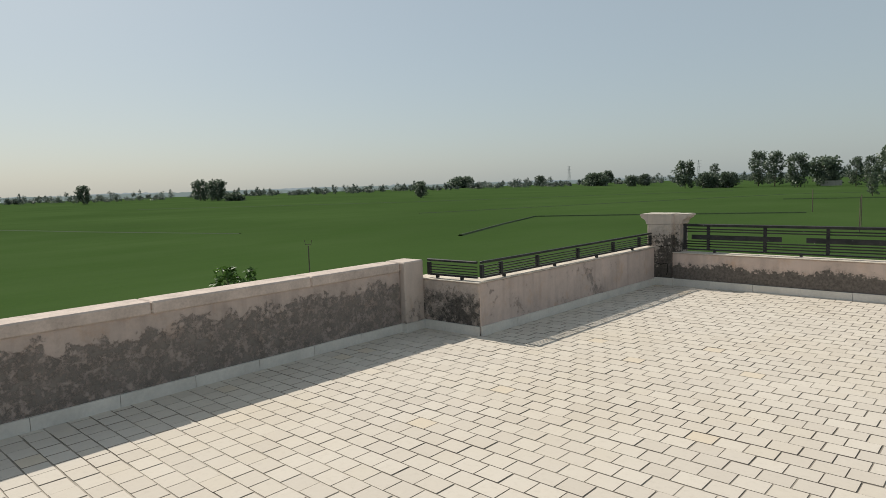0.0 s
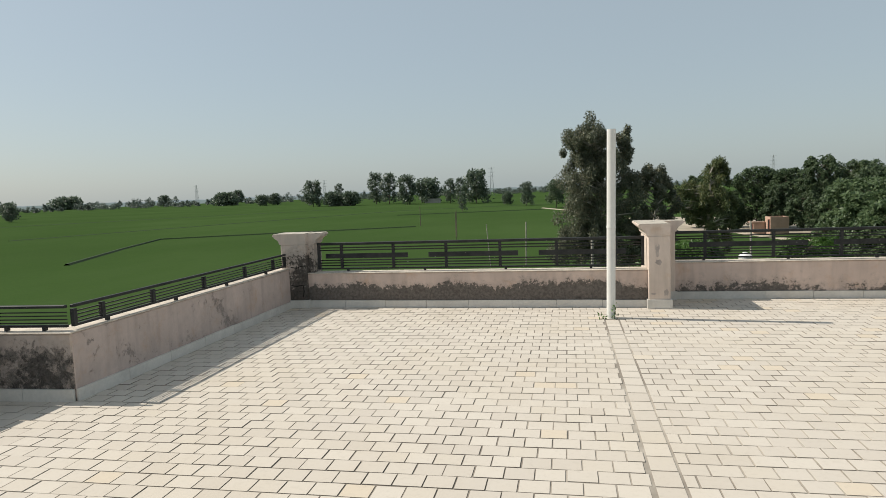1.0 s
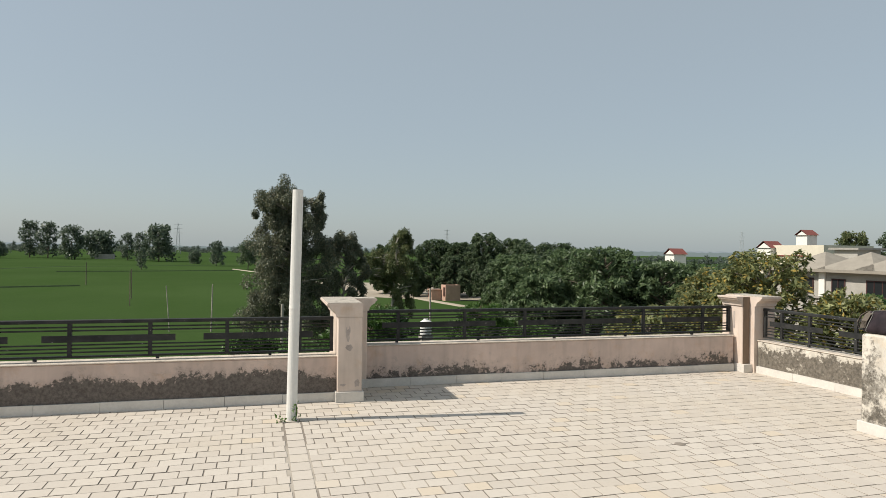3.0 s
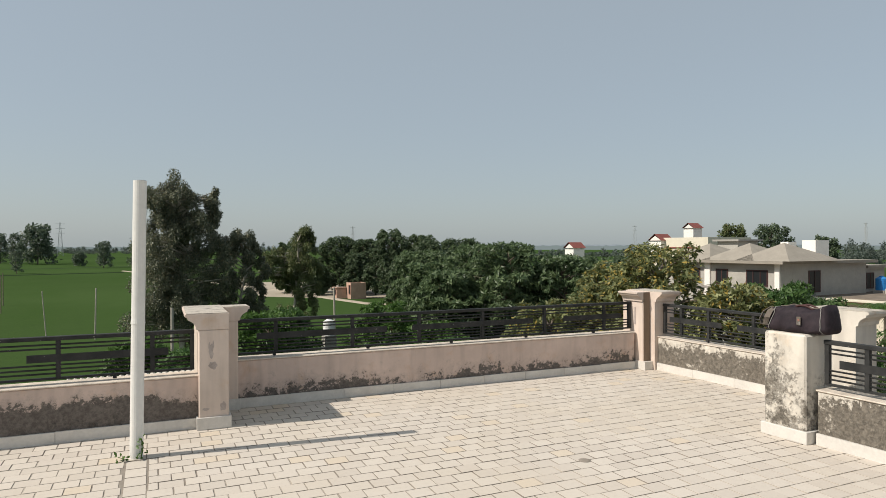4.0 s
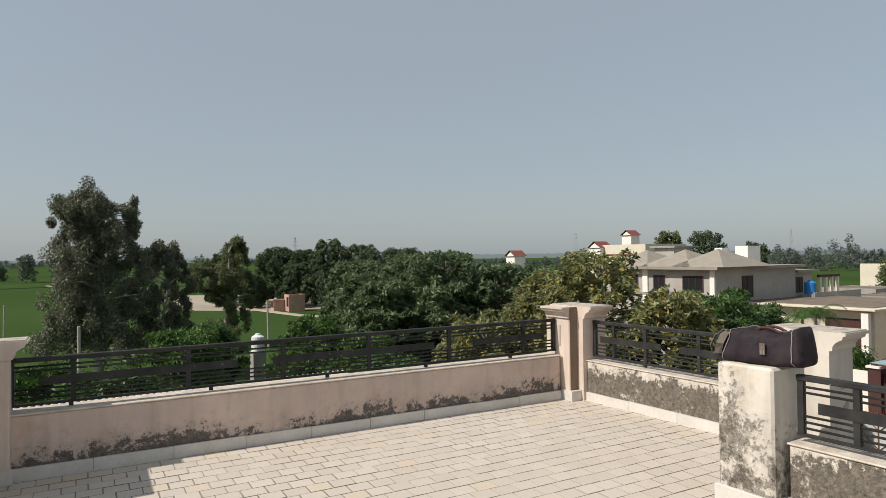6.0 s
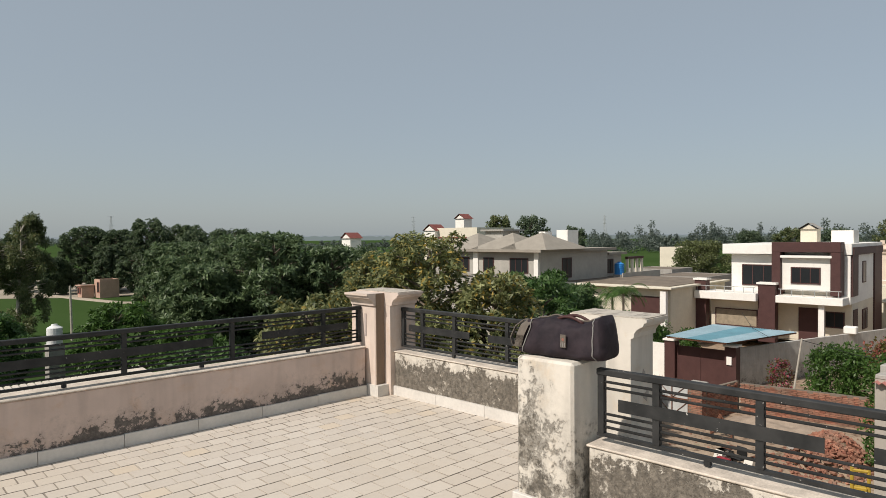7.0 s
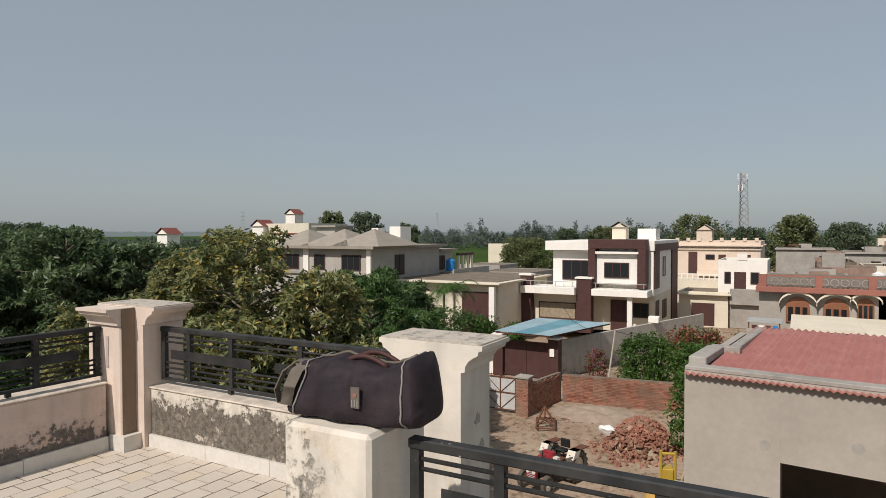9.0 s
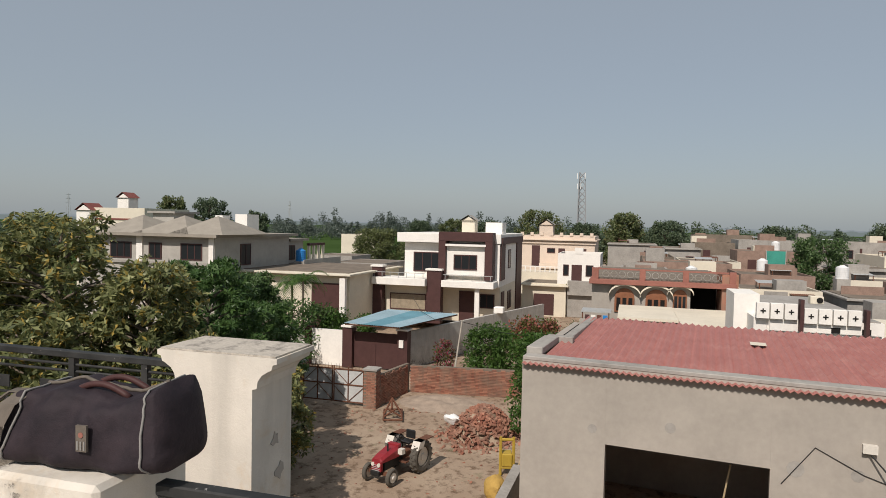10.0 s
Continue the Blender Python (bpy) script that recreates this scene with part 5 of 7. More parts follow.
# white house with box screens
aw = thing("screen_house", "white house with a row of square ornamental parapet boxes", "house")
solid("wall", m_hwhite, 34, 44, -4.5, -0.2, GROUND, -1.95, aw)
solid("wall", m_hwhite, 34, 35.59, -0.195, 0.30, GROUND, -1.95, aw)
solid("wall", m_hwhite, 35.6, 38.0, -0.19, 0.85, GROUND, -1.12, aw)
solid("white_band", m_hwhite, 33.9, 33.99, -4.4, -0.3, -2.45, -1.955, aw)
solid("terrace", m_conc, 34.1, 44, -4.4, -0.3, -1.949, -1.9, aw)
for k in range(7):
    y = 0.27 - k * 0.53 - (0.2 if k > 2 else 0)
    sc = solid("screen_box", m_hwhite, 33.7, 33.98, y - 0.5, y - 0.02, -1.95 - (0.12 if k > 2 else 0), -1.30 - (0.15 if k > 2 else 0), aw, bevel=0.01)
    c = (-1.95 - 1.30) / 2 - (0.135 if k > 2 else 0)
    solid("cross_slot", m_dark, 33.68, 33.698, y - 0.36, y - 0.16, c - 0.025, c + 0.025, sc)
    solid("cross_slot", m_dark, 33.68, 33.698, y - 0.285, y - 0.235, c - 0.1, c - 0.026, sc)
    solid("cross_slot", m_dark, 33.68, 33.698, y - 0.285, y - 0.235, c + 0.026, c + 0.1, sc)
solid("pier", m_brown, 33.6, 34, -1.50, -1.36, -2.4, -1.1, aw)
solid("pier", m_brown, 33.6, 34, -3.86, -3.73, -2.6, -1.4, aw)
for y in (-2.9, -4.0):
    solid("vent", m_dark, 33.87, 33.899, y, y + 0.32, -2.42, -2.2, aw)
ac = thing("air_conditioner", "cream outdoor air conditioner unit on the terrace wall", "air conditioner")
solid("casing", m_hcream, 34.2, 34.6, -2.35, -1.85, -1.3, -0.98, ac, bevel=0.02)
bm = bmesh.new()
tube(bm, (34.199, -2.2, -1.14), (34.17, -2.2, -1.14), 0.12, 0.12, 16)
part("fan_grille", bm, m_dark, ac)
for x0, x1, y0, y1, z, lab in ((39, 44.6, 2.9, 5.9, -3.08, "pale flat slab roof before the arched house"), (38.4, 45, -1.1, 2.85, -3.16, "cream flat slab roof beside the red sheet roof")):
    t = thing("slab_roof", lab, "roof")
    solid("slab", m_hcream, x0, x1, y0, y1, z, z + 0.14, t)
    solid("wall", m_grey, x0 + 0.3, x1 - 0.3, y0 + 0.2, y1 - 0.2, GROUND, z - 0.001, t)

# clothes line shelter
ls = thing("tin_shelter", "small tin shelter with laundry hanging below it", "shelter")
solid("sheet", m_steel, 42.6, 44.2, 6.3, 8.0, -3.25, -3.18, ls)
for y in (6.4, 7.9):
    solid("post", m_rust, 42.7, 42.76, y, y + 0.06, GROUND, -3.251, ls)
for k, m in enumerate((m_tankb, m_flower, m_hwhite, m_brown)):
    t = tagged(solid("laundry", m, 42.65, 42.68, 6.5 + k * 0.34, 6.76 + k * 0.34, -4.0 - 0.1 * (k % 2), -3.4, bevel=0.004), "coloured cloth hung to dry under the tin shelter", "laundry", "hanging laundry")

# palm and garden before the low house
def palm(x, y, top, label, seed):
    """A slim palm: ringed trunk and arching feathered fronds."""
    r = random.Random(seed)
    t = thing("palm_tree", label, "palm", at=(x, y, GROUND))
    h = top - GROUND
    bm = bmesh.new()
    for k in range(8):
        tube(bm, (0, 0, h * 0.86 * k / 8), (0, 0, h * 0.86 * (k + 1) / 8), 0.13 - 0.006 * k, 0.115 - 0.006 * k, 8)
    part("trunk", bm, m_bark, t)
    for k in range(15):
        a, up = k * 2.4, r.uniform(0.7, 1.7)
        bm = bmesh.new()
        pts = []
        for q in range(8):
            f = q / 7
            rr = 1.75 * f
            pts.append(Vector((rr * math.cos(a), rr * math.sin(a), h * 0.86 + up * 1.5 * f - 2.1 * f * f)))
        side = Vector((-math.sin(a), math.cos(a), 0))
        for q in range(7):
            p, n2 = pts[q], pts[q + 1]
            for s in (-1, 1):
                for m in range(3):
                    b0 = p.lerp(n2, m / 3)
                    b1 = p.lerp(n2, m / 3 + 0.22)
                    tip = b0 + side * s * 0.5 * math.sin(math.pi * (0.12 + 0.8 * (q + m / 3) / 7)) + (n2 - p) * 0.7 + Vector((0, 0, -0.15))
                    bm.faces.new([bm.verts.new(v) for v in (b0, b1, tip)])
        part("frond", bm, m_leaf_bright, t)
    return t


palm(44.96, 27.34, -1.6, "green palm with arching fronds before the low house", 3)
palm(46.2, 28.9, -2.1, "small palm beside the compound wall", 4)
for k, (x, y, top, w) in enumerate(((46.2, 25.6, -4.4, 2.6), (45.4, 26.6, -4.0, 3.0), (48.5, 26.6, -5.2, 2.4), (43.2, 27.0, -3.4, 3.4), (52.0, 25.6, -5.6, 1.8), (47.0, 33.0, -3.6, 4.0), (51, 36.5, -2.6, 4.2))):
    tree("garden_shrub", "leafy garden shrub before the low house", x, y, top, w, m_leaf_neem if k % 2 else m_leaf_bright, 300 + k, 2200, (0.24, 0.1), crown_from=0.08, group="garden shrubs")

# further roofs of the village
rng = random.Random(11)
m_brickfar = plain("far_brick", (0.27, 0.185, 0.145), 0.9, scale=1.5, var=0.3)
ROOFS = [(58, -2, 5.5, -2.4), (56, -8, -2.5, -2.6), (64, -3, 1.5, -2.3), (65, 2, 6, -2.0), (62, -9, -3.5, -1.9), (70, -4, 4, -1.5), (72, -22, -13.5, -1.6), (78, -6, 0, -1.7), (79, 0.6, 4, -1.4), (88, -3, 1, -0.6), (84, -14, -6.5, -0.6), (52, -8, -3, -3.2), (54, -16, -9, -2.8), (64, -20, -12, -2.2), (96, -8, -3, 0.0), (104, 1.5, 8.4, -0.6), (100, -17, -9, 0.4), (108, -26, -18, 0.2), (60, -28, -20, -2.0), (88, -30, -22, -0.9), (118, -14, -5, 0.9), (46, -14, -7, -3.6), (120, -40, -28, 0.2), (76, -38, -30, -1.4), (140, 30, 40, -1.5), (48, -22, -15, -3.4), (42, -12, -5.5, -4.2)]
for k, (x, y0, y1, top) in enumerate(ROOFS):
    m = (m_conc, m_brickfar, m_brickfar, m_conc, m_roofdirt, m_hcream)[k * 5 % 6]
    m = m_conc if top > -0.2 and m is m_brickfar else m
    d = rng.uniform(5, 9)
    flat_house("low village house of " + ("bare brick" if m is m_brickfar else "weathered plaster") + " with a flat roof", x, x + d, y0, y1, top, m, parapet=rng.uniform(0.1, 0.3), slab=0.3 if k % 3 == 0 else 0.0,
               windows=((y0 + 0.8, y0 + 1.7, top - 2.2, top - 1.0),) if k % 2 else (), doors=((y1 - 2.0, y1 - 1.1, top - 3.0, top - 1.0),) if k % 3 else ())
for k, (x, y0, y1, top) in enumerate(ROOFS):
    for q in range(3):
        yy, xx = rng.uniform(y0 + 0.5, max(y0 + 0.6, y1 - 1.8)), x + rng.uniform(0.8, 3.5)
        z = top - 0.12
        kind = (k * 3 + q) % 4
        if kind == 0:
            tagged(solid("roof_room", (m_brickfar, m_conc, m_hcream)[q], xx, xx + 1.6, yy, yy + rng.uniform(1.2, 2.2), z, top + rng.uniform(0.5, 1.3)), "small plastered room on a village roof", "roof room", "roof rooms")
        elif kind == 1:
            t = thing("tin_sheet", "rusty tin sheet propped on a village roof", "tin sheet", "roof sheets", at=(xx, yy, top))
            bm = bmesh.new()
            prev = None
            for c in range(24):
                pair = [bm.verts.new((0, c * 0.07, 0.32 + 0.015 * (c % 2))), bm.verts.new((1.5, c * 0.07, 0.45 + 0.015 * (c % 2)))]
                if prev:
                    bm.faces.new((prev[0], prev[1], pair[1], pair[0]))
                prev = pair
            part("sheet", bm, m_steel if q else m_rust, t)
            for px_, py_ in ((0.05, 0.1), (1.4, 0.1), (0.05, 1.45), (1.4, 1.45)):
                solid("prop", m_rust, px_, px_ + 0.06, py_, py_ + 0.06, -0.2, 0.31, t)
        elif kind == 2:
            tagged(solid("roof_wall", (m_brickfar, m_conc, m_brickfar)[q], xx, xx + 0.12, yy, yy + rng.uniform(1.5, 3.0), z, top + rng.uniform(0.2, 0.7)), "unfinished brick wall on a village roof", "wall", "roof walls")
for x, y, z in ((59, 0.5, -2.35), (66, -6, -1.85), (86, -11, -0.55)):
    t = water_tank("small white water tank on a village roof", x + 1, y, z, 0.45, 1.1, m_tankw)
tagged(solid("shade_net", m_green, 70.6, 71, -8.6, -7.0, -1.49, -0.2), "green shade net on a roof", "net")
t = thing("shade_net_post", "steel posts of a green shed on a roof", "post")
solid("post", m_steel, 70.5, 70.56, -8.65, -8.6, -4, -0.1, t)
solid("post", m_steel, 70.5, 70.56, -7.0, -6.95, -4, -0.1, t)

# mobile mast, lattice
m_mast = plain("galvanised_mast", (0.30, 0.31, 0.32), 0.6, scale=1, var=0.1)
mast = thing("mobile_mast", "slim grey lattice mobile mast with antennas", "mast")
X, Y, H0, H1 = 200, 19.5, GROUND, 18.0
legs = [(X + 1.5 * math.cos(a), Y + 1.5 * math.sin(a)) for a in (0.5, 2.6, 4.7)]
for lx, ly in legs:
    bm = bmesh.new()
    tube(bm, (X + (lx - X) * 1.3, Y + (ly - Y) * 1.3, H0), (X + (lx - X) * 0.7, Y + (ly - Y) * 0.7, H1), 0.16, 0.12, 6)
    part("leg", bm, m_mast, mast)
for k in range(14):
    bm = bmesh.new()
    for q in range(3):
        z = H0 + (H1 - H0) * k / 14
        z2 = z + (H1 - H0) / 14
        s, s2 = 1.3 - 0.6 * k / 14, 1.3 - 0.6 * (k + 1) / 14
        a, b = legs[q], legs[(q + 1) % 3]
        tube(bm, (X + (a[0] - X) * s, Y + (a[1] - Y) * s, z), (X + (b[0] - X) * s2, Y + (b[1] - Y) * s2, z2), 0.13, 0.13, 4)
        tube(bm, (X + (b[0] - X) * s, Y + (b[1] - Y) * s, z), (X + (a[0] - X) * s2, Y + (a[1] - Y) * s2, z2), 0.11, 0.11, 4)
    part("bracing", bm, m_mast, mast)
for k in range(6):
    a = k * math.tau / 6
    solid("antenna", m_tankw, X + 1.3 * math.cos(a) - 0.1, X + 1.3 * math.cos(a) + 0.1, Y + 1.3 * math.sin(a) - 0.1, Y + 1.3 * math.sin(a) + 0.1, H1 - 2.0 - (k % 2) * 3, H1 - 0.3 - (k % 2) * 3, mast)


def pylon(x, y, h):
    """A far power pylon with three cross arms."""
    t = thing("power_pylon", "far grey lattice power pylon in the haze", "pylon", "far pylons")
    bm = bmesh.new()
    for sx in (-1, 1):
        for sy in (-1, 1):
            tube(bm, (x + sx * 3, y + sy * 3, GROUND), (x + sx * 0.5, y + sy * 0.5, GROUND + h), 0.22, 0.15, 4)
    for k in range(8):
        s, s2 = 3 - 2.5 * k / 8, 3 - 2.5 * (k + 1) / 8
        z, z2 = GROUND + h * k / 8, GROUND + h * (k + 1) / 8
        tube(bm, (x - s, y - s, z), (x + s2, y + s2, z2), 0.12, 0.12, 4)
        tube(bm, (x + s, y + s, z), (x - s2, y - s2, z2), 0.12, 0.12, 4)
    part("tower", bm, m_steel, t)
    for k in range(3):
        bm = bmesh.new()
        z = GROUND + h * (0.68 + 0.14 * k)
        tube(bm, (x - 5, y, z), (x + 5, y, z), 0.2, 0.2, 4)
        part("cross_arm", bm, m_steel, t)


for x, y, h in ((-60, 900, 40), (350, 1020, 44), (760, 800, 44), (980, 560, 44), (-420, 1250, 40), (-640, 1150, 38)):
    pylon(x, y, h)


# field posts
def post(x, y, h, lean, material, label, r=0.05):
    t = thing("field_post", label, "post", "field posts")
    bm = bmesh.new()
    tube(bm, (x, y, GROUND - 0.1), (x + lean, y, GROUND + h), r * 1.2, r, 7)
    part("shaft", bm, material, t)
    return t


post(-1.5, 81, 5.4, 0.1, m_pale_bark, "pale leaning post in the rice field", 0.07)
post(-6, 82, 5.2, -0.4, m_pale_bark, "pale thin post in the rice field", 0.05)
post(-14.8, 118, 5.6, 0, m_bark, "dark post in the rice field", 0.06)
post(-32.6, 180, 5.5, 0, m_bark, "dark far post in the rice field", 0.09)
fp = post(-46, 36.2, 4.6, 0, m_bark, "dark forked wire post in the rice field", 0.05)
bm = bmesh.new()
sweep(bm, [(-46.25, 36.0, -2.9), (-46.2, 36.05, -3.3), (-45.8, 36.35, -3.3), (-45.75, 36.4, -2.9)], 0.03, 5)
part("fork", bm, m_bark, fp)
post(-16.5, 133, 5.5, 0, m_bark, "dark post by the far field", 0.07)
post(3.6, 46, 6.0, 0, m_pale_bark, "pale concrete post beside the eucalyptus", 0.09)
post(22.4, 73, 5.2, -0.1, m_pale_bark, "white concrete post by the dirt track", 0.1)
tree("shrub", "small green treetop just beyond the parapet", -21.5, 13.6, -1.05, 2.4, m_leaf_bright, 200, 2600, (0.2, 0.09), crown_from=0.3, clumps=40, tuft=0.6, whorl=6)

# corrugated pale awning below the far parapet
aw2 = thing("corrugated_awning", "cream corrugated sheet roof below the terrace", "roof")
bm = bmesh.new()
prev = None
for k in range(270):
    x = 0.6 + k * 0.0325
    z = 0.03 * math.sin(k * math.pi / 2)
    pair = [bm.verts.new((x - 1, 15.8, -1.45 + z)), bm.verts.new((x - 1, 19.6, -1.17 + z))]
    if prev:
        bm.faces.new((prev[0], prev[1], pair[1], pair[0]))
    prev = pair
part("sheet", bm, plain("old_sheet", (0.46, 0.42, 0.36), 0.7, scale=2, var=0.2), aw2)
solid("wall", m_grey, -0.2, 7.9, 16.2, 19.3, GROUND, -1.6, aw2)


# ---- the grey shed with its red sheet roof ----
gs = thing("grey_shed", "grey cement shed with a red corrugated roof and a wide opening", "shed", at=(22.5, 8.25, GROUND), turn=-6.5)
H = 5.9
L, D = 24.0, 7.4
solid("wall", m_grey, 0, 0.25, -2.35, 0, -0.1, H, gs)
solid("wall", m_grey, 0, 0.25, -6.35, -2.351, 3.82, H, gs)
solid("wall", m_grey, 0, 0.25, -L, -6.351, -0.1, H, gs)
solid("side_wall", m_grey, 0.251, D, -0.25, 0, -0.1, H + 0.08, gs)
solid("rear_wall", m_grey, D - 0.25, D, -L, -0.251, -0.1, H + 0.25, gs)
solid("end_wall", m_grey, 0.251, D - 0.251, -L, -L + 0.25, -0.1, H, gs)
solid("floor", m_dirt, 0.26, D - 0.26, -L + 0.26, -0.26, -0.05, 0.02, gs)
solid("front_kerb", m_conc, 0.0, 0.45, -L, 0.0, H + 0.001, H + 0.12, gs, bevel=0.02)
for a in ((0.46, 2.6, -0.45, 0.02), (2.601, 2.9, -0.9, -0.05), (2.901, D + 0.2, -0.85, -0.55)):
    solid("side_kerb", m_conc, a[0], a[1], a[2], a[3], H + 0.081, H + 0.3, gs, bevel=0.02)
bm = bmesh.new()
prev = None
n = int(L / 0.055)
for k in range(n):
    y = -0.5 - k * 0.055
    if y < -L:
        break
    z = 0.042 * math.sin(k * math.pi / 2) + 0.02 * (k // 18 % 2)
    pair = [bm.verts.new((0.46, y, H + 0.06 + z)), bm.verts.new((D + 0.1, y, H + 0.06 + z + 0.24))]
    if prev:
        bm.faces.new((prev[0], prev[1], pair[1], pair[0]))
    prev = pair
part("roof_sheet", bm, m_redsheet, gs, "red corrugated sheet")
bm = bmesh.new()
prev = None
for k in range(int(L / 0.04)):
    y = -0.02 - k * 0.04
    z = 0.03 * math.sin(k * math.pi / 2)
    quad = [bm.verts.new((0.0, y, H - 0.07 + z)), bm.verts.new((-0.2, y, H - 0.075 + z)), bm.verts.new((-0.2, y, H - 0.06 + z)), bm.verts.new((0.0, y, H - 0.055 + z))]
    if prev:
        bm.faces.new((prev[0], prev[1], quad[1], quad[0]))
        bm.faces.new((prev[1], prev[2], quad[2], quad[1]))
        bm.faces.new((prev[2], prev[3], quad[3], quad[2]))
    prev = quad
part("eave_sheet", bm, m_redsheet, gs, "overhanging corrugated eave")
solid("patch", m_hcream, 4.2, 4.75, -6.5, -6.05, H + 0.275, H + 0.283, gs)
for y, z, r in ((-2.0, 4.2, 0.13), (-4.0, 4.5, 0.14), (-6.9, 3.9, 0.2), (-8.2, 3.95, 0.15), (-9.3, 3.6, 0.2)):
    bm = bmesh.new()
    tube(bm, (-0.006, y, z), (0.0, y, z), r, r, 10)
    part("mortar_patch", bm, m_conc, gs)
solid("lamp_box", m_offwhite, -0.14, -0.001, -8.55, -8.25, 4.55, 4.75, gs)
bm = bmesh.new()
sweep(bm, [(-0.1, -8.4, 4.55), (-0.35, -8.8, 4.1)], 0.02, 6)
sweep(bm, [(-0.02, -6.6, 3.5), (-0.02, -7.3, 4.5), (-0.02, -8.3, 4.0), (-0.02, -9.6, 3.6)], 0.012, 5)
part("cable", bm, m_black, gs)
solid("jamb", m_grey, 0.05, 0.26, -6.38, -6.352, -0.1, 3.82, gs)
pl = thing("leaning_pole", "pale bamboo pole leaning inside the shed's opening", "pole", at=(22.9, 3.2, GROUND))
bm = bmesh.new()
tube(bm, (0, 0, 0), (-0.2, -0.5, 3.5), 0.03, 0.025, 6)
part("pole", bm, m_bamboo, pl)


# ---- farm yard ----
def brick_piece(l=0.23, w=0.11, h=0.07):
    bm = bmesh.new()
    box(bm, -l / 2, l / 2, -w / 2, w / 2, 0, h)
    return mesh_of("brick", bm, m_brick)


brick_me = brick_piece()


def brick_wall(a, b, z0, z1, label, pieces):
    """A brick wall: a mortar core with proud bricks on the side towards -x and -y."""
    a, b = Vector((*a, 0)), Vector((*b, 0))
    s = (b - a).normalized()
    nrm = Vector((s.y, -s.x, 0))
    if nrm.x > 0:
        nrm = -nrm
    length = (b - a).length
    w = slant_wall("brick_wall", (a.x, a.y), (b.x, b.y), 0.2 if nrm.dot(Vector((-s.y, s.x, 0))) < 0 else -0.2, z0, z1 - 0.02, m_roofdirt, label)
    rng = random.Random(int(length * 100))
    ang = math.degrees(math.atan2(s.y, s.x))
    made = 0
    rest = bmesh.new()
    rows = int((z1 - z0) / 0.085)
    for r in range(rows):
        n = int(length / 0.25)
        for k in range(n):
            u = (k + (0.5 if r % 2 else 0.25)) * 0.25
            if u > length - 0.1 or (r == rows - 1 and rng.random() < 0.25):
                continue
            p = a + s * u + nrm * (0.0 + rng.uniform(-0.012, 0.012)) + Vector((0, 0, z0 + r * 0.085))
            m = pose(p.x, p.y, p.z, 0, 0, ang + rng.uniform(-1.5, 1.5))
            if made < pieces and (r % 2 == 0):
                ob = new("brick", brick_me)
                ob.matrix_world = m
                ob.parent = w
                made += 1
            else:
                for v in box(rest, -0.115, 0.115, -0.055, 0.055, 0, 0.07):
                    v.co = m @ v.co
    me = bpy.data.meshes.new("bricks")
    rest.to_mesh(me)
    rest.free()
    me.materials.append(m_brick)
    ob = new("bricks", me)
    ob.parent = w
    tagged(ob, "red bricks with worn faces", kind="stuff")
    return w


brick_wall((35.9, 18.0), (39.3, 17.4), GROUND - 0.1, -6.35, "low red brick yard wall beside the gate", 120)
brick_wall((39.3, 17.3), (40.6, 7.5), GROUND - 0.1, -6.45, "low red brick yard wall with a crumbling top", 160)
gp = thing("gate_post", "square red brick gate post", "gate post", "gate posts")
solid("shaft", m_roofdirt, 35.31, 35.99, 17.86, 18.54, GROUND - 0.1, -6.02, gp, bevel=0.01)
solid("cap", m_conc, 35.25, 36.05, 17.8, 18.6, -6.019, -5.94, gp)
for r in range(22):
    for k in range(3):
        for face in range(2):
            u = 0.12 + k * 0.24 + (0.06 if r % 2 else -0.02)
            if u > 0.62:
                continue
            ob = new("brick", brick_me)
            spot = (35.352, 17.85 + u, GROUND - 0.02 + r * 0.088, 0, 0, 90) if face else (35.3 + u, 17.90, GROUND - 0.02 + r * 0.088)
            ob.matrix_world = pose(*spot)
            ob.parent = gp
copy_thing(gp, pose(0.3, 4.5, 0))

gate = thing("yard_gate", "pale grey sheet steel gate with brown diagonal braces, closed", "gate")
GX, G0, G1, GZ0, GZ1 = 35.6, 18.62, 22.2, GROUND + 0.12, -5.95
for s in range(2):
    y0 = G0 + s * (G1 - G0) / 2 + 0.02
    y1 = G0 + (s + 1) * (G1 - G0) / 2 - 0.02
    leaf = solid("leaf", m_gate, GX, GX + 0.02, y0, y1, GZ0, GZ1 - 0.15, gate)
    for z in (GZ0, (GZ0 + GZ1) / 2 - 0.05, GZ1 - 0.2):
        solid("cross_bar", m_rust, GX - 0.04, GX - 0.001, y0, y1, z, z + 0.06, leaf)
    for y in (y0, (y0 + y1) / 2, y1 - 0.05):
        solid("upright", m_rust, GX - 0.045, GX - 0.002, y, y + 0.05, GZ0 + 0.061, GZ1, leaf)
    for q in range(4):
        ya, yb = (y0, (y0 + y1) / 2) if q % 2 == 0 else ((y0 + y1) / 2, y1)
        za = GZ0 + 0.06 if q < 2 else (GZ0 + GZ1) / 2
        zb = za + (GZ1 - GZ0) / 2 - 0.15
        bm = bmesh.new()
        tube(bm, (GX - 0.03, ya, za if (q + s) % 2 else zb), (GX - 0.03, yb, zb if (q + s) % 2 else za), 0.02, None, 5)
        part("brace", bm, m_rust, leaf)
    for k in range(9):
        y = y0 + 0.1 + k * 0.19
        bm = bmesh.new()
        tube(bm, (GX, y, GZ1 - 0.15), (GX, y, GZ1 + 0.12), 0.012, 0.004, 4)
        part("spike", bm, m_rust, leaf)


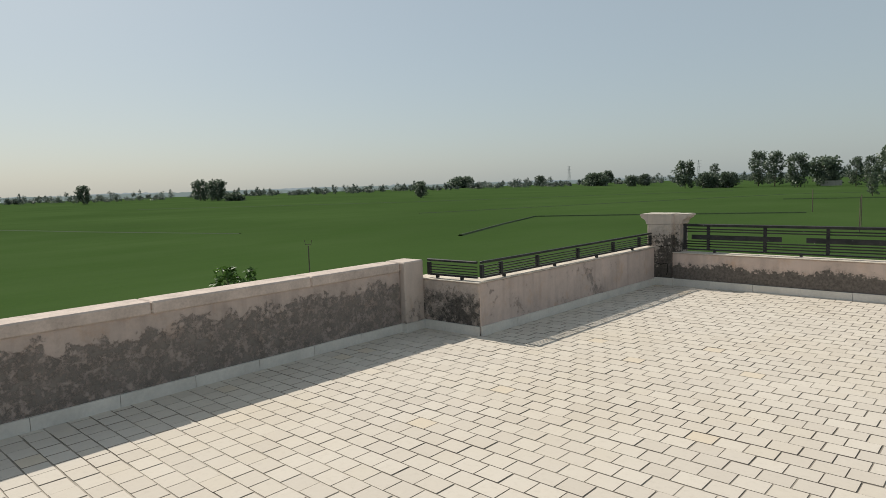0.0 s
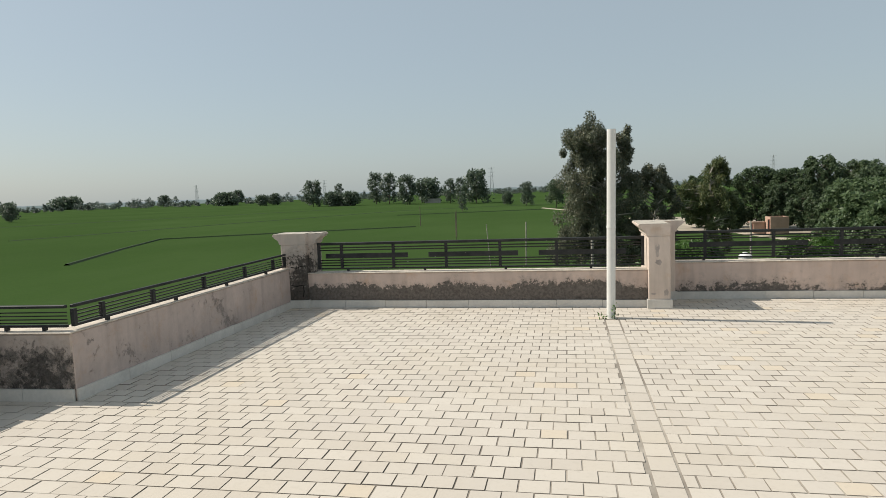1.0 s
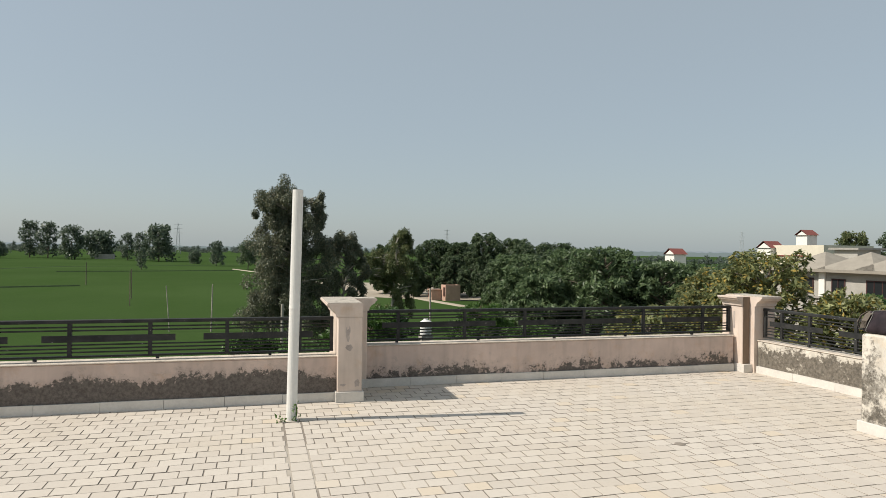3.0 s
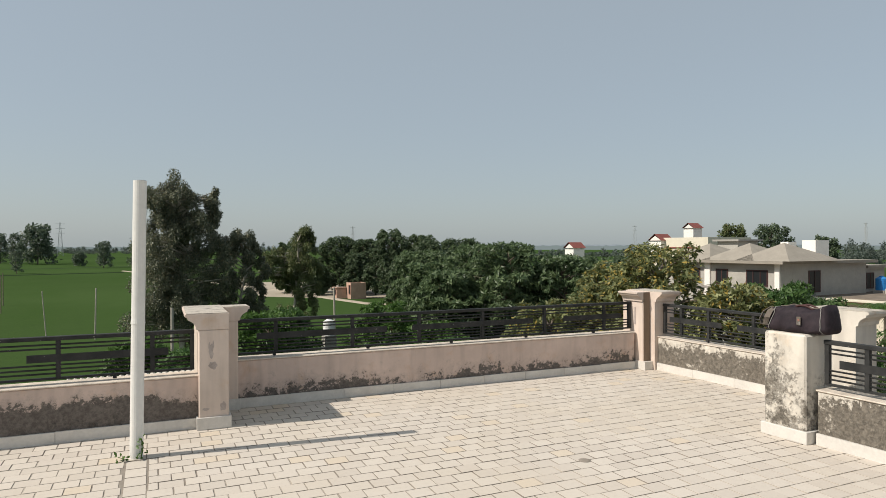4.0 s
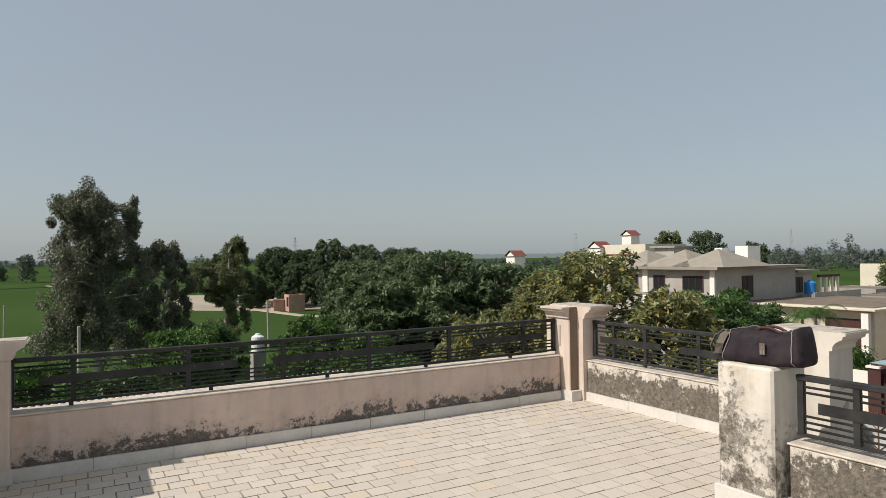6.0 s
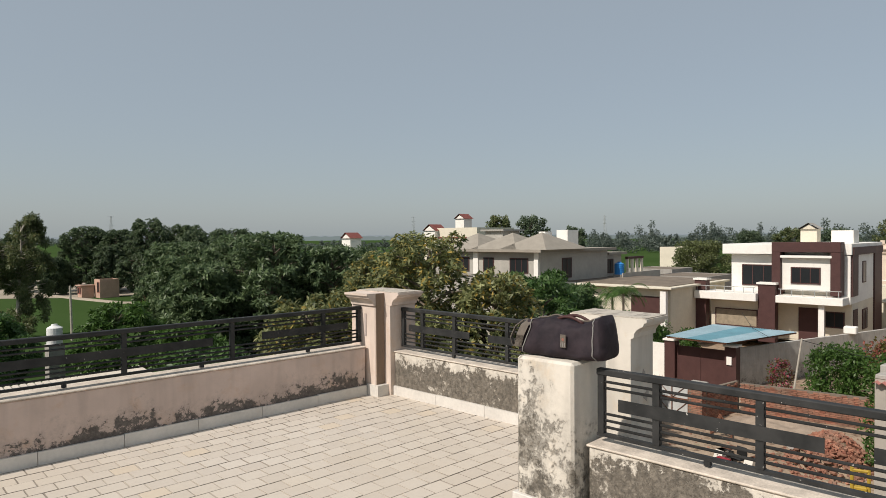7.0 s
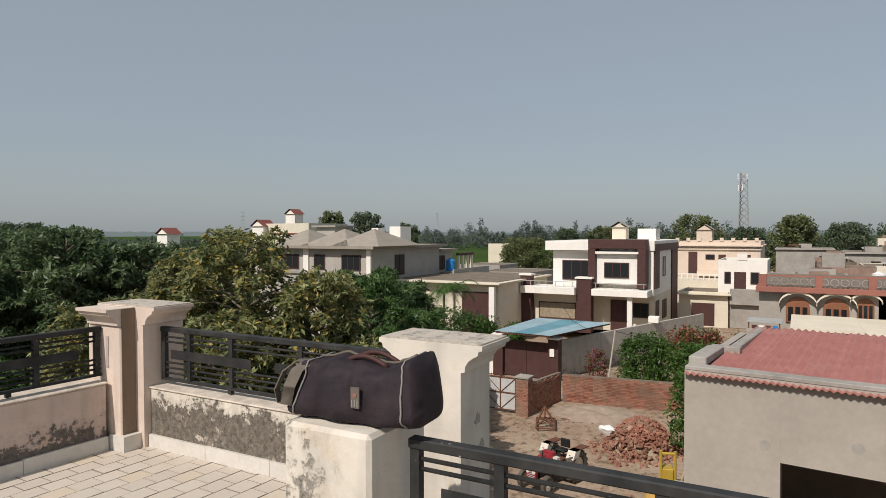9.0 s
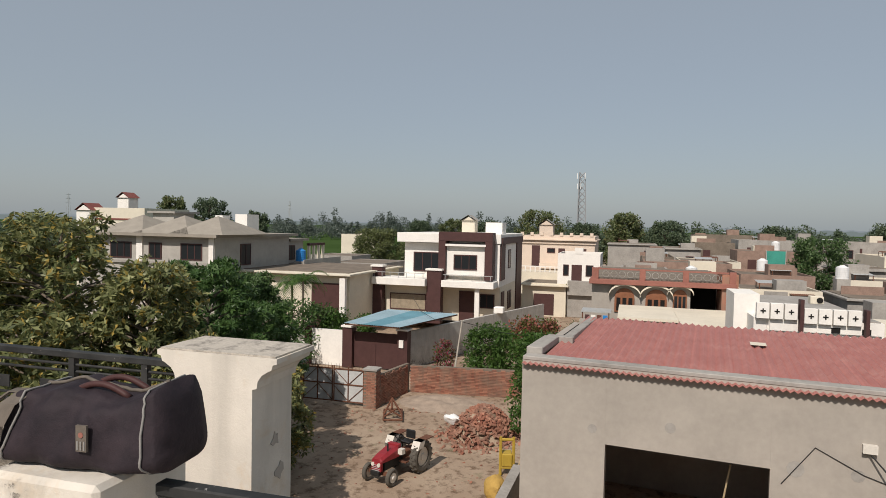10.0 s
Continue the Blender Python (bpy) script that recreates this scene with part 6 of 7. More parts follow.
def ring_wheel(bm, c, axis, r, w, lugs=0):
    """A tyre as a lathe of a rounded section, with lugs."""
    prof = [(r * 0.62, -w * 0.42), (r * 0.86, -w * 0.5), (r * 0.97, -w * 0.36), (r, 0), (r * 0.97, w * 0.36), (r * 0.86, w * 0.5), (r * 0.62, w * 0.42)]
    n = 28
    rings = []
    for k in range(n):
        a = k * math.tau / n
        rings.append([bm.verts.new((c[0] + q * math.cos(a), c[1] + o, c[2] + q * math.sin(a))) for q, o in prof])
    for k in range(n):
        for j in range(len(prof)):
            j2 = (j + 1) % len(prof)
            bm.faces.new((rings[k][j], rings[k][j2], rings[(k + 1) % n][j2], rings[(k + 1) % n][j]))
    for k in range(lugs):
        for side in (-1, 1):
            a = (k + (0.5 if side > 0 else 0)) * math.tau / lugs
            vs = box(bm, -0.03, 0.03, 0, w * 0.48, r * 0.95, r * 1.03)
            m = Matrix.Translation(c) @ Matrix.Rotation(a, 4, "Y") @ Matrix.Rotation(side * 0.5 + (math.pi if side < 0 else 0), 4, "Z")
            for v in vs:
                v.co = m @ v.co


# tractor: its nose points along local -x... the pose turns it into the yard
tr = thing("tractor", "old red tractor with off-white mudguards parked in the yard", "tractor", at=(28.3, 13.62, GROUND - 0.02), turn=164)
for side in (-1, 1):
    wheel = new("rear_wheel")
    wheel.parent = tr
    bm = bmesh.new()
    ring_wheel(bm, (0, side * 0.62, 0.62), "y", 0.62, 0.32, 18)
    part("tyre", bm, m_tyre, wheel)
    bm = bmesh.new()
    tube(bm, (0, side * 0.55, 0.62), (0, side * 0.70, 0.62), 0.38, 0.36, 22)
    tube(bm, (0, side * 0.70, 0.62), (0, side * 0.74, 0.62), 0.14, 0.12, 14)
    part("rim", bm, m_offwhite, wheel)
    fw = new("front_wheel")
    fw.parent = tr
    bm = bmesh.new()
    ring_wheel(bm, (1.8, side * 0.55, 0.33), "y", 0.33, 0.17, 0)
    part("tyre", bm, m_tyre, fw)
    bm = bmesh.new()
    tube(bm, (1.8, side * 0.50, 0.33), (1.8, side * 0.62, 0.33), 0.20, 0.19, 18)
    tube(bm, (1.8, side * 0.62, 0.33), (1.8, side * 0.66, 0.33), 0.07, 0.06, 10)
    part("rim", bm, m_offwhite, fw)
    fender = solid("mudguard", m_rust, -0.62, 0.30, min(side * 0.46, side * 0.80), max(side * 0.46, side * 0.80), 1.25, 1.28, tr)
    bm = bmesh.new()
    o = side * 0.80
    quad = [(0.30, 1.28), (-0.05, 1.28), (0.10, 1.02), (0.48, 0.98)]
    va = [bm.verts.new((p, o, q)) for p, q in quad]
    vb = [bm.verts.new((p, o - side * 0.34, q)) for p, q in quad]
    bm.faces.new(va)
    bm.faces.new(vb[::-1])
    for i in range(4):
        bm.faces.new((va[i], va[(i + 1) % 4], vb[(i + 1) % 4], vb[i]))
    part("front_plate", bm, m_offwhite, fender, "off-white mudguard front")
bm = bmesh.new()
sec = [(1.02, 0.30, 1.22), (1.25, 0.29, 1.20), (1.75, 0.26, 1.10), (1.98, 0.24, 1.02), (2.04, 0.20, 0.98)]
prev = None
for x, hwid, zt in sec:
    ring = [bm.verts.new(p) for p in ((x, -hwid, 0.84), (x, -hwid, zt - 0.10), (x, -hwid * 0.6, zt), (x, hwid * 0.6, zt), (x, hwid, zt - 0.10), (x, hwid, 0.84))]
    if prev:
        for i in range(6):
            bm.faces.new((prev[i], prev[(i + 1) % 6], ring[(i + 1) % 6], ring[i]))
    else:
        bm.faces.new(ring)
    prev = ring
bm.faces.new(prev[::-1])
part("bonnet", bm, m_tractor, tr, smooth=False)
solid("grille", m_tractor, 1.90, 2.06, -0.22, 0.22, 0.52, 0.835, tr, bevel=0.02)
for k in range(4):
    solid("grille_bar", m_steel, 2.061, 2.075, -0.18, 0.18, 0.56 + k * 0.065, 0.58 + k * 0.065, tr)
for y in (-0.14, 0.14):
    bm = bmesh.new()
    tube(bm, (2.03, y, 0.78), (2.09, y, 0.78), 0.07, 0.07, 12)
    part("headlight", bm, m_offwhite, tr)
solid("engine", m_black, 0.35, 1.75, -0.17, 0.17, 0.45, 0.80, tr, bevel=0.03)
solid("gearbox", m_rust, -0.3, 0.6, -0.2, 0.2, 0.42, 0.85, tr, bevel=0.03)
solid("front_axle", m_rust, 1.74, 1.86, -0.52, 0.52, 0.34, 0.46, tr)
solid("front_weight", m_black, 1.95, 2.15, -0.2, 0.2, 0.38, 0.56, tr, bevel=0.02)
solid("rear_axle", m_rust, -0.1, 0.1, -0.55, 0.55, 0.54, 0.72, tr)
solid("cowl", m_tractor, 0.82, 1.02, -0.25, 0.25, 0.8, 1.28, tr, bevel=0.02)
solid("footplate", m_rust, 0.25, 0.85, -0.5, 0.5, 0.55, 0.6, tr)
seat = solid("seat", m_black, -0.15, 0.25, -0.22, 0.22, 1.05, 1.15, tr, bevel=0.03)
solid("backrest", m_black, -0.22, -0.14, -0.22, 0.22, 1.16, 1.5, seat, bevel=0.03)
bm = bmesh.new()
sweep(bm, [(0.62 + 0.08 * math.cos(q * math.tau / 14), 0.2 * math.sin(q * math.tau / 14), 1.42 + 0.12 * math.cos(q * math.tau / 14)) for q in range(15)], 0.018, 6)
tube(bm, (0.85, 0, 1.25), (0.62, 0, 1.42), 0.02, None, 6)
part("steering_wheel", bm, m_black, tr)
bm = bmesh.new()
tube(bm, (1.5, 0.12, 1.1), (1.5, 0.12, 1.42), 0.035, 0.03, 8)
part("exhaust", bm, m_black, tr)
bm = bmesh.new()
tube(bm, (-0.3, 0.3, 0.5), (-1.0, 0.25, 0.45), 0.03, None, 6)
tube(bm, (-0.3, -0.3, 0.5), (-1.0, -0.25, 0.45), 0.03, None, 6)
tube(bm, (-1.0, -0.3, 0.45), (-1.0, 0.3, 0.45), 0.03, None, 6)
part("hitch", bm, m_rust, tr)
solid("toolbox", m_offwhite, 0.9, 1.1, 0.3, 0.5, 0.95, 1.15, tr)

# heap of bricks
heap = thing("brick_heap", "loose heap of broken red bricks in the yard", "brick heap")
rng = random.Random(4)
rest = bmesh.new()
for k in range(1500):
    u, v = rng.gauss(0, 0.42), rng.gauss(0, 0.42)
    hgt = max(0.0, 1.3 * (1 - (u * u + v * v) * 1.15))
    x, y = 33.4 + 2.2 * u, 11.7 + 1.75 * v
    z = GROUND - 0.05 + rng.uniform(max(0, hgt - 0.25), hgt + 0.02)
    m = pose(x, y, z, rng.uniform(-50, 50), rng.uniform(-50, 50), rng.uniform(0, 360))
    if k < 260:
        ob = new("brick", brick_me)
        ob.matrix_world = m
        ob.parent = heap
    else:
        for q in box(rest, -0.115, 0.115 * rng.uniform(0.4, 1), -0.055, 0.055, 0, 0.07):
            q.co = m @ q.co
me = bpy.data.meshes.new("bricks")
rest.to_mesh(me)
rest.free()
me.materials.append(m_brick)
ob = new("bricks", me)
ob.parent = heap
tagged(ob, "loose red bricks", kind="stuff")
bm = bmesh.new()
bmesh.ops.create_cone(bm, cap_ends=True, segments=20, radius1=1.55, radius2=0.7, depth=1.15, matrix=Matrix.Translation((33.4, 11.7, GROUND + 0.5)) @ Matrix.Diagonal((1.15, 0.95, 1, 1)))
part("rubble_core", bm, m_dirt, heap)

sack = thing("white_sack", "crumpled white plastic sack on the brick heap", "sack")
bm = bmesh.new()
bmesh.ops.create_icosphere(bm, subdivisions=3, radius=0.5, matrix=Matrix.Translation((33.0, 13.0, GROUND + 0.62)) @ Matrix.Rotation(0.6, 4, "Y") @ Matrix.Diagonal((0.75, 0.95, 0.42, 1)))
for v in bm.verts:
    v.co += Vector((0.1, 0.1, 0.12)) * noise.noise(v.co * 3.5)
part("cloth", bm, m_tankw, sack)

harrow = thing("harrow_frame", "rusty iron implement frame lying in the yard", "farm implement", at=(34.4, 16.6, GROUND), turn=20)
for a, b in (((-0.9, -0.5, 0.1), (0.9, -0.5, 0.1)), ((-0.9, 0.4, 0.1), (0.9, 0.4, 0.1)), ((-0.9, -0.5, 0.1), (-0.9, 0.4, 0.1)), ((0.9, -0.5, 0.1), (0.9, 0.4, 0.1)), ((0.0, -0.5, 0.1), (0.3, 0, 0.85)), ((0.0, 0.4, 0.1), (0.3, 0, 0.85)), ((0.9, 0, 0.1), (0.3, 0, 0.85)), ((-0.4, -0.5, 0.1), (-0.4, 0.2, 0.5)), ((-0.4, 0.4, 0.1), (-0.4, -0.2, 0.5)), ((-0.4, 0, 0.5), (0.3, 0, 0.8))):
    bm = bmesh.new()
    tube(bm, a, b, 0.05, None, 6)
    part("bar", bm, m_rust, harrow)

ym = thing("yellow_implement", "yellow painted farm implement leaning by the shed", "farm implement", at=(28.9, 9.5, GROUND), turn=15)
for a, b in (((0, 0, 0), (0, 0, 1.5)), ((0, 0.5, 0), (0, 0.5, 1.5)), ((0, 0, 0.3), (0, 0.5, 0.3)), ((0, 0, 1.4), (0, 0.5, 1.4)), ((0, 0, 0.9), (0.7, 0.1, 0.2)), ((0, 0.5, 0.9), (0.7, 0.4, 0.2))):
    bm = bmesh.new()
    tube(bm, a, b, 0.06, None, 6)
    part("arm", bm, m_yellow, ym)
solid("hopper", m_yellow, -0.1, 0.45, 0.05, 0.45, 0.35, 0.85, ym, bevel=0.03)
for k, (x, y, dx, dy, h) in enumerate(((28.0, 9.1, 0.5, -0.5, 3.6), (27.6, 9.2, 0.4, -0.6, 3.2), (27.3, 9.3, 0.6, -0.7, 2.8))):
    t = thing("bamboo_pole", "bamboo pole leaning against the grey shed", "pole", "leaning poles", at=(x, y, GROUND))
    bm = bmesh.new()
    tube(bm, (0, 0, 0), (dx, dy, h), 0.04, 0.03, 7)
    part("pole", bm, m_bamboo, t)
ys = thing("yellow_sack", "mustard sack standing beside the poles", "sack")
bm = bmesh.new()
bmesh.ops.create_icosphere(bm, subdivisions=3, radius=0.45, matrix=Matrix.Translation((26.6, 9.75, GROUND + 0.35)) @ Matrix.Diagonal((0.9, 0.9, 1.1, 1)))
for v in bm.verts:
    v.co += Vector((0.08, 0.08, 0.1)) * noise.noise(v.co * 4)
part("cloth", bm, plain("mustard_cloth", (0.45, 0.29, 0.08), 0.9), ys)
brick_wall((27.6, 8.75), (29.6, 8.5), GROUND - 0.1, -6.9, "stack of red bricks beside the grey shed", 40)
slant_wall("yard_kerb", (22.9, 9.0), (27.4, 8.9), 0.35, GROUND - 0.1, -7.0, m_conc, "low cement wall beside the grey shed")
lp = thing("lamp_pole", "thin leaning wooden electric pole beside the lane", "pole", at=(41.5, 15.4, GROUND))
bm = bmesh.new()
tube(bm, (0, 0, 0), (0.5, -0.4, 3.9), 0.06, 0.045, 7)
part("pole", bm, m_pale_bark, lp)
bm = bmesh.new()
sweep(bm, [(0.5, -0.4, 3.85), (3, 2, 3.4), (6, 4, 3.5), (10, 6, 4.0)], 0.015, 4)
sweep(bm, [(0.5, -0.4, 3.8), (1, -3, 3.2), (1.6, -6.5, 3.0)], 0.02, 4)
part("wire", bm, m_black, lp)


# earth mound before the brick wall
mound = thing("earth_mound", "low mound of loose pale earth along the brick wall", "earth mound")
bm = bmesh.new()
bmesh.ops.create_grid(bm, x_segments=40, y_segments=40, size=1)
for v in bm.verts:
    r2 = v.co.x ** 2 + v.co.y ** 2
    hgt = max(0.0, 1 - r2) ** 1.5
    v.co = Vector((37.6 + v.co.x * 2.0, 14.6 + v.co.y * 3.0, GROUND - 0.06 + hgt * (0.34 + 0.2 * noise.noise(v.co * 3)) + 0.05 * noise.noise(v.co * 11)))
part("earth", bm, plain("loose_earth", (0.33, 0.26, 0.20), 0.95, scale=2.5, var=0.25, bump=0.5), mound, smooth=True)
# litter of broken brick and straw over the yard
lit = bmesh.new()
rng = random.Random(8)
for k in range(220):
    x, y = rng.uniform(26, 38), rng.uniform(9.6, 19)
    s = rng.uniform(0.02, 0.07)
    m = pose(x, y, GROUND - 0.035, rng.uniform(-30, 30), rng.uniform(-30, 30), rng.uniform(0, 360))
    for q in box(lit, -s, s, -s * 0.5, s * 0.5, -s * 0.2, s * 0.5):
        q.co = m @ q.co
tagged(part("litter", lit, m_brick), "scattered brick bits over the yard", "rubble", kind="stuff")


# ---- the bag on the squat pillar ----
def bag_material():
    n = Net("bag_cloth", 0.75)
    a, b = n.noise(14, 4), n.noise(220, 2, shift=2)
    col = n.mix(n.ramp(a, 0.3, 0.7), (0.014, 0.010, 0.014), (0.032, 0.022, 0.027))
    n.bump(n.math("ADD", n.math("MULTIPLY", a, 1.5), n.math("MULTIPLY", b, 0.3)), 0.5, 0.008)
    return n.done(col)


m_bag = bag_material()
m_pipe = plain("grey_piping", (0.24, 0.23, 0.215), 0.7, scale=30, var=0.2)
m_strap = plain("strap_web", (0.13, 0.11, 0.09), 0.8, scale=40, var=0.2)
m_handle = plain("brown_grip", (0.06, 0.024, 0.022), 0.6, scale=30, var=0.2)
bag = thing("duffel_bag", "black cloth duffel bag with grey piping lying on the squat pillar", "bag", at=(6.095, 7.0, 0.947), turn=4)
BL, BD, BH = 0.275, 0.145, 0.232      # half length, half depth, height


def bag_point(u, a):
    """u along the bag from -1 to 1 (towards the pillar's near edge at -1), a round its boxy section."""
    c, s = math.cos(a), math.sin(a)
    cx = math.copysign(abs(c) ** 0.42, c)
    cz = math.copysign(abs(s) ** 0.42, s)
    hi = 0.5 * (cz + 1)
    end = 1 - 0.07 * abs(u) ** 8
    top = BH * (1 + 0.17 * max(0, -u) ** 3 - 0.10 * math.exp(-((u + 0.45) / 0.3) ** 2) - 0.05 * max(0, u) ** 2)
    half = BL * (1.0 - 0.13 * hi * (1.6 if u > 0 else 0.6))
    fold = 0.010 * noise.noise(Vector((u * 2.6, c * 1.4, s * 1.6))) + 0.006 * noise.noise(Vector((u * 8, c * 3, s * 5 + 3))) + 0.004 * math.sin(9 * u + 5 * hi)
    x = BD * cx * end * (1 - 0.30 * hi ** 2) + fold * (1 if c < 0 else -1) * -1
    return Vector((x, u * half + fold * 0.5, max(0.0, top * (0.5 + 0.5 * cz * end) + (fold * 0.8 if cz > -0.5 else 0))))


bm = bmesh.new()
NU, NA = 40, 44
rings = []
for i in range(NU + 1):
    u = -1 + 2 * i / NU
    rings.append([bm.verts.new(bag_point(u, k * math.tau / NA)) for k in range(NA)])
for i in range(NU):
    for k in range(NA):
        bm.faces.new((rings[i][k], rings[i][(k + 1) % NA], rings[i + 1][(k + 1) % NA], rings[i + 1][k]))
for ring, sgn in ((rings[0], -1), (rings[-1], 1)):
    mid = sum((v.co for v in ring), Vector()) / NA
    inner = [bm.verts.new(mid.lerp(v.co, 0.6) + Vector((0, sgn * 0.018, -0.01))) for v in ring]
    cv = bm.verts.new(mid + Vector((0, sgn * 0.022, -0.01)))
    for k in range(NA):
        bm.faces.new((ring[k], ring[(k + 1) % NA], inner[(k + 1) % NA], inner[k]))
        bm.faces.new((inner[k], inner[(k + 1) % NA], cv))
part("body", bm, m_bag, bag, smooth=True)
for u in (-0.86, 0.86):
    bm = bmesh.new()
    sweep(bm, [bag_point(u, k * math.tau / NA) * 1.0 + Vector((0.004 * math.copysign(1, math.cos(k * math.tau / NA)), 0, 0.003)) for k in range(NA + 1)], 0.0036, 6)
    part("piping", bm, m_pipe, bag, "grey piping", smooth=True)
bm = bmesh.new()
sweep(bm, [bag_point(-0.9 + 1.8 * k / 24, math.pi / 2) + Vector((0, 0, 0.004)) for k in range(25)], 0.006, 6)
part("zip", bm, m_strap, bag, smooth=True)
for off in (-0.05, 0.04):
    bm = bmesh.new()
    sweep(bm, [(off, -0.10 + 0.2 * k / 12 - 0.03, BH * 0.90 + 0.034 * math.sin(k * math.pi / 12)) for k in range(13)], 0.010, 8)
    part("handle", bm, m_handle, bag, "worn brown grip", smooth=True)


def ribbon(bm, pts, width_way, w):
    prev = None
    for p in pts:
        p, s = Vector(p), Vector(width_way) * w / 2
        pair = [bm.verts.new(p - s), bm.verts.new(p + s), bm.verts.new(p + s + Vector((0, 0.004, 0.003))), bm.verts.new(p - s + Vector((0, 0.004, 0.003)))]
        if prev:
            for k in range(4):
                bm.faces.new((prev[k], prev[(k + 1) % 4], pair[(k + 1) % 4], pair[k]))
        prev = pair


bm = bmesh.new()
ribbon(bm, [(-0.05, 0.20, 0.205), (-0.08, 0.25, 0.21), (-0.1, 0.30, 0.17), (-0.12, 0.325, 0.10), (-0.12, 0.31, 0.05), (-0.1, 0.275, 0.045)], (1, 0.2, 0), 0.04)
ribbon(bm, [(-0.09, 0.205, 0.205), (-0.125, 0.225, 0.18), (-0.145, 0.245, 0.12), (-0.145, 0.262, 0.05)], (0, 1, 0), 0.05)
part("shoulder_strap", bm, m_strap, bag, "grey-brown webbing strap")
px = bag_point(-0.10, math.pi + 0.05).x
pt = solid("badge", m_strap, px - 0.010, px - 0.002, -0.070, -0.035, 0.075, 0.15, bag)
bm = bmesh.new()
tube(bm, (px - 0.012, -0.0525, 0.123), (px - 0.0101, -0.0525, 0.123), 0.008, 0.008, 16)
part("emblem", bm, m_terra, pt, "round red emblem")
for k in range(3):
    solid("emblem_bar", m_pipe, px - 0.012, px - 0.0101, -0.066 + 0.011 * k, -0.061 + 0.011 * k, 0.08, 0.105, pt)

# weeds and dirt at the pipe's foot
weed = thing("weed", "small green weed at the foot of the white pipe", "weed")
rng_w = np.random.default_rng(2)
ob = new("leaves", leaf_mesh("leaves", [(0.77, 9.08, 0.06), (0.76, 9.07, 0.12), (0.61, 9.09, 0.03)], [(0.04, 0.04, 0.06), (0.03, 0.03, 0.08), (0.05, 0.03, 0.02)], 36, 0.045, 0.022, m_leaf_bright, rng_w))
ob.parent = weed
bm = bmesh.new()
sweep(bm, [(0.76, 9.08, 0), (0.77, 9.075, 0.08), (0.765, 9.07, 0.17)], 0.004, 5)
part("stem", bm, m_leaf_bright, weed)
stain = thing("floor_stain", "small brown stain of dried dirt on the tiles", "stain")
bm = bmesh.new()
tube(bm, (3.94, 7.4, 0.0016), (3.94, 7.4, 0.006), 0.05, 0.035, 12)
part("dirt", bm, m_mortar, stain)


# ---- floor tiles ----
TW, TD, GAP = 0.175, 0.152, 0.0058


def tile_verts(x0, x1, y0, y1, h):
    return [(x0, y0, -0.012), (x1, y0, -0.012), (x1, y1, -0.012), (x0, y1, -0.012), (x0 + 0.002, y0 + 0.002, h), (x1 - 0.002, y0 + 0.002, h), (x1 - 0.002, y1 - 0.002, h), (x0 + 0.002, y1 - 0.002, h)]


TILE_FACES = [(4, 5, 6, 7), (0, 1, 5, 4), (1, 2, 6, 5), (2, 3, 7, 6), (3, 0, 4, 7)]
floor_ob = bpy.data.objects["floor"]
tile_me = bpy.data.meshes.new("tile")
tile_me.from_pydata(tile_verts(0, TW - GAP, 0, TD - GAP, 0.0), [], TILE_FACES)
tile_me.materials.append(m_tile)
tile_me.materials.append(m_mortar)
for k, p in enumerate(tile_me.polygons):
    p.material_index = 0 if k == 0 else 1


TURN = radians(-2.6)
CT, ST, PX, PY = math.cos(TURN), math.sin(TURN), 0.68, 8.0


def laid(x, y):
    """From the tiles' own rows to the terrace: the paving is out of square with the eastern wall."""
    return PX + CT * (x - PX) - ST * (y - PY), PY + ST * (x - PX) + CT * (y - PY)


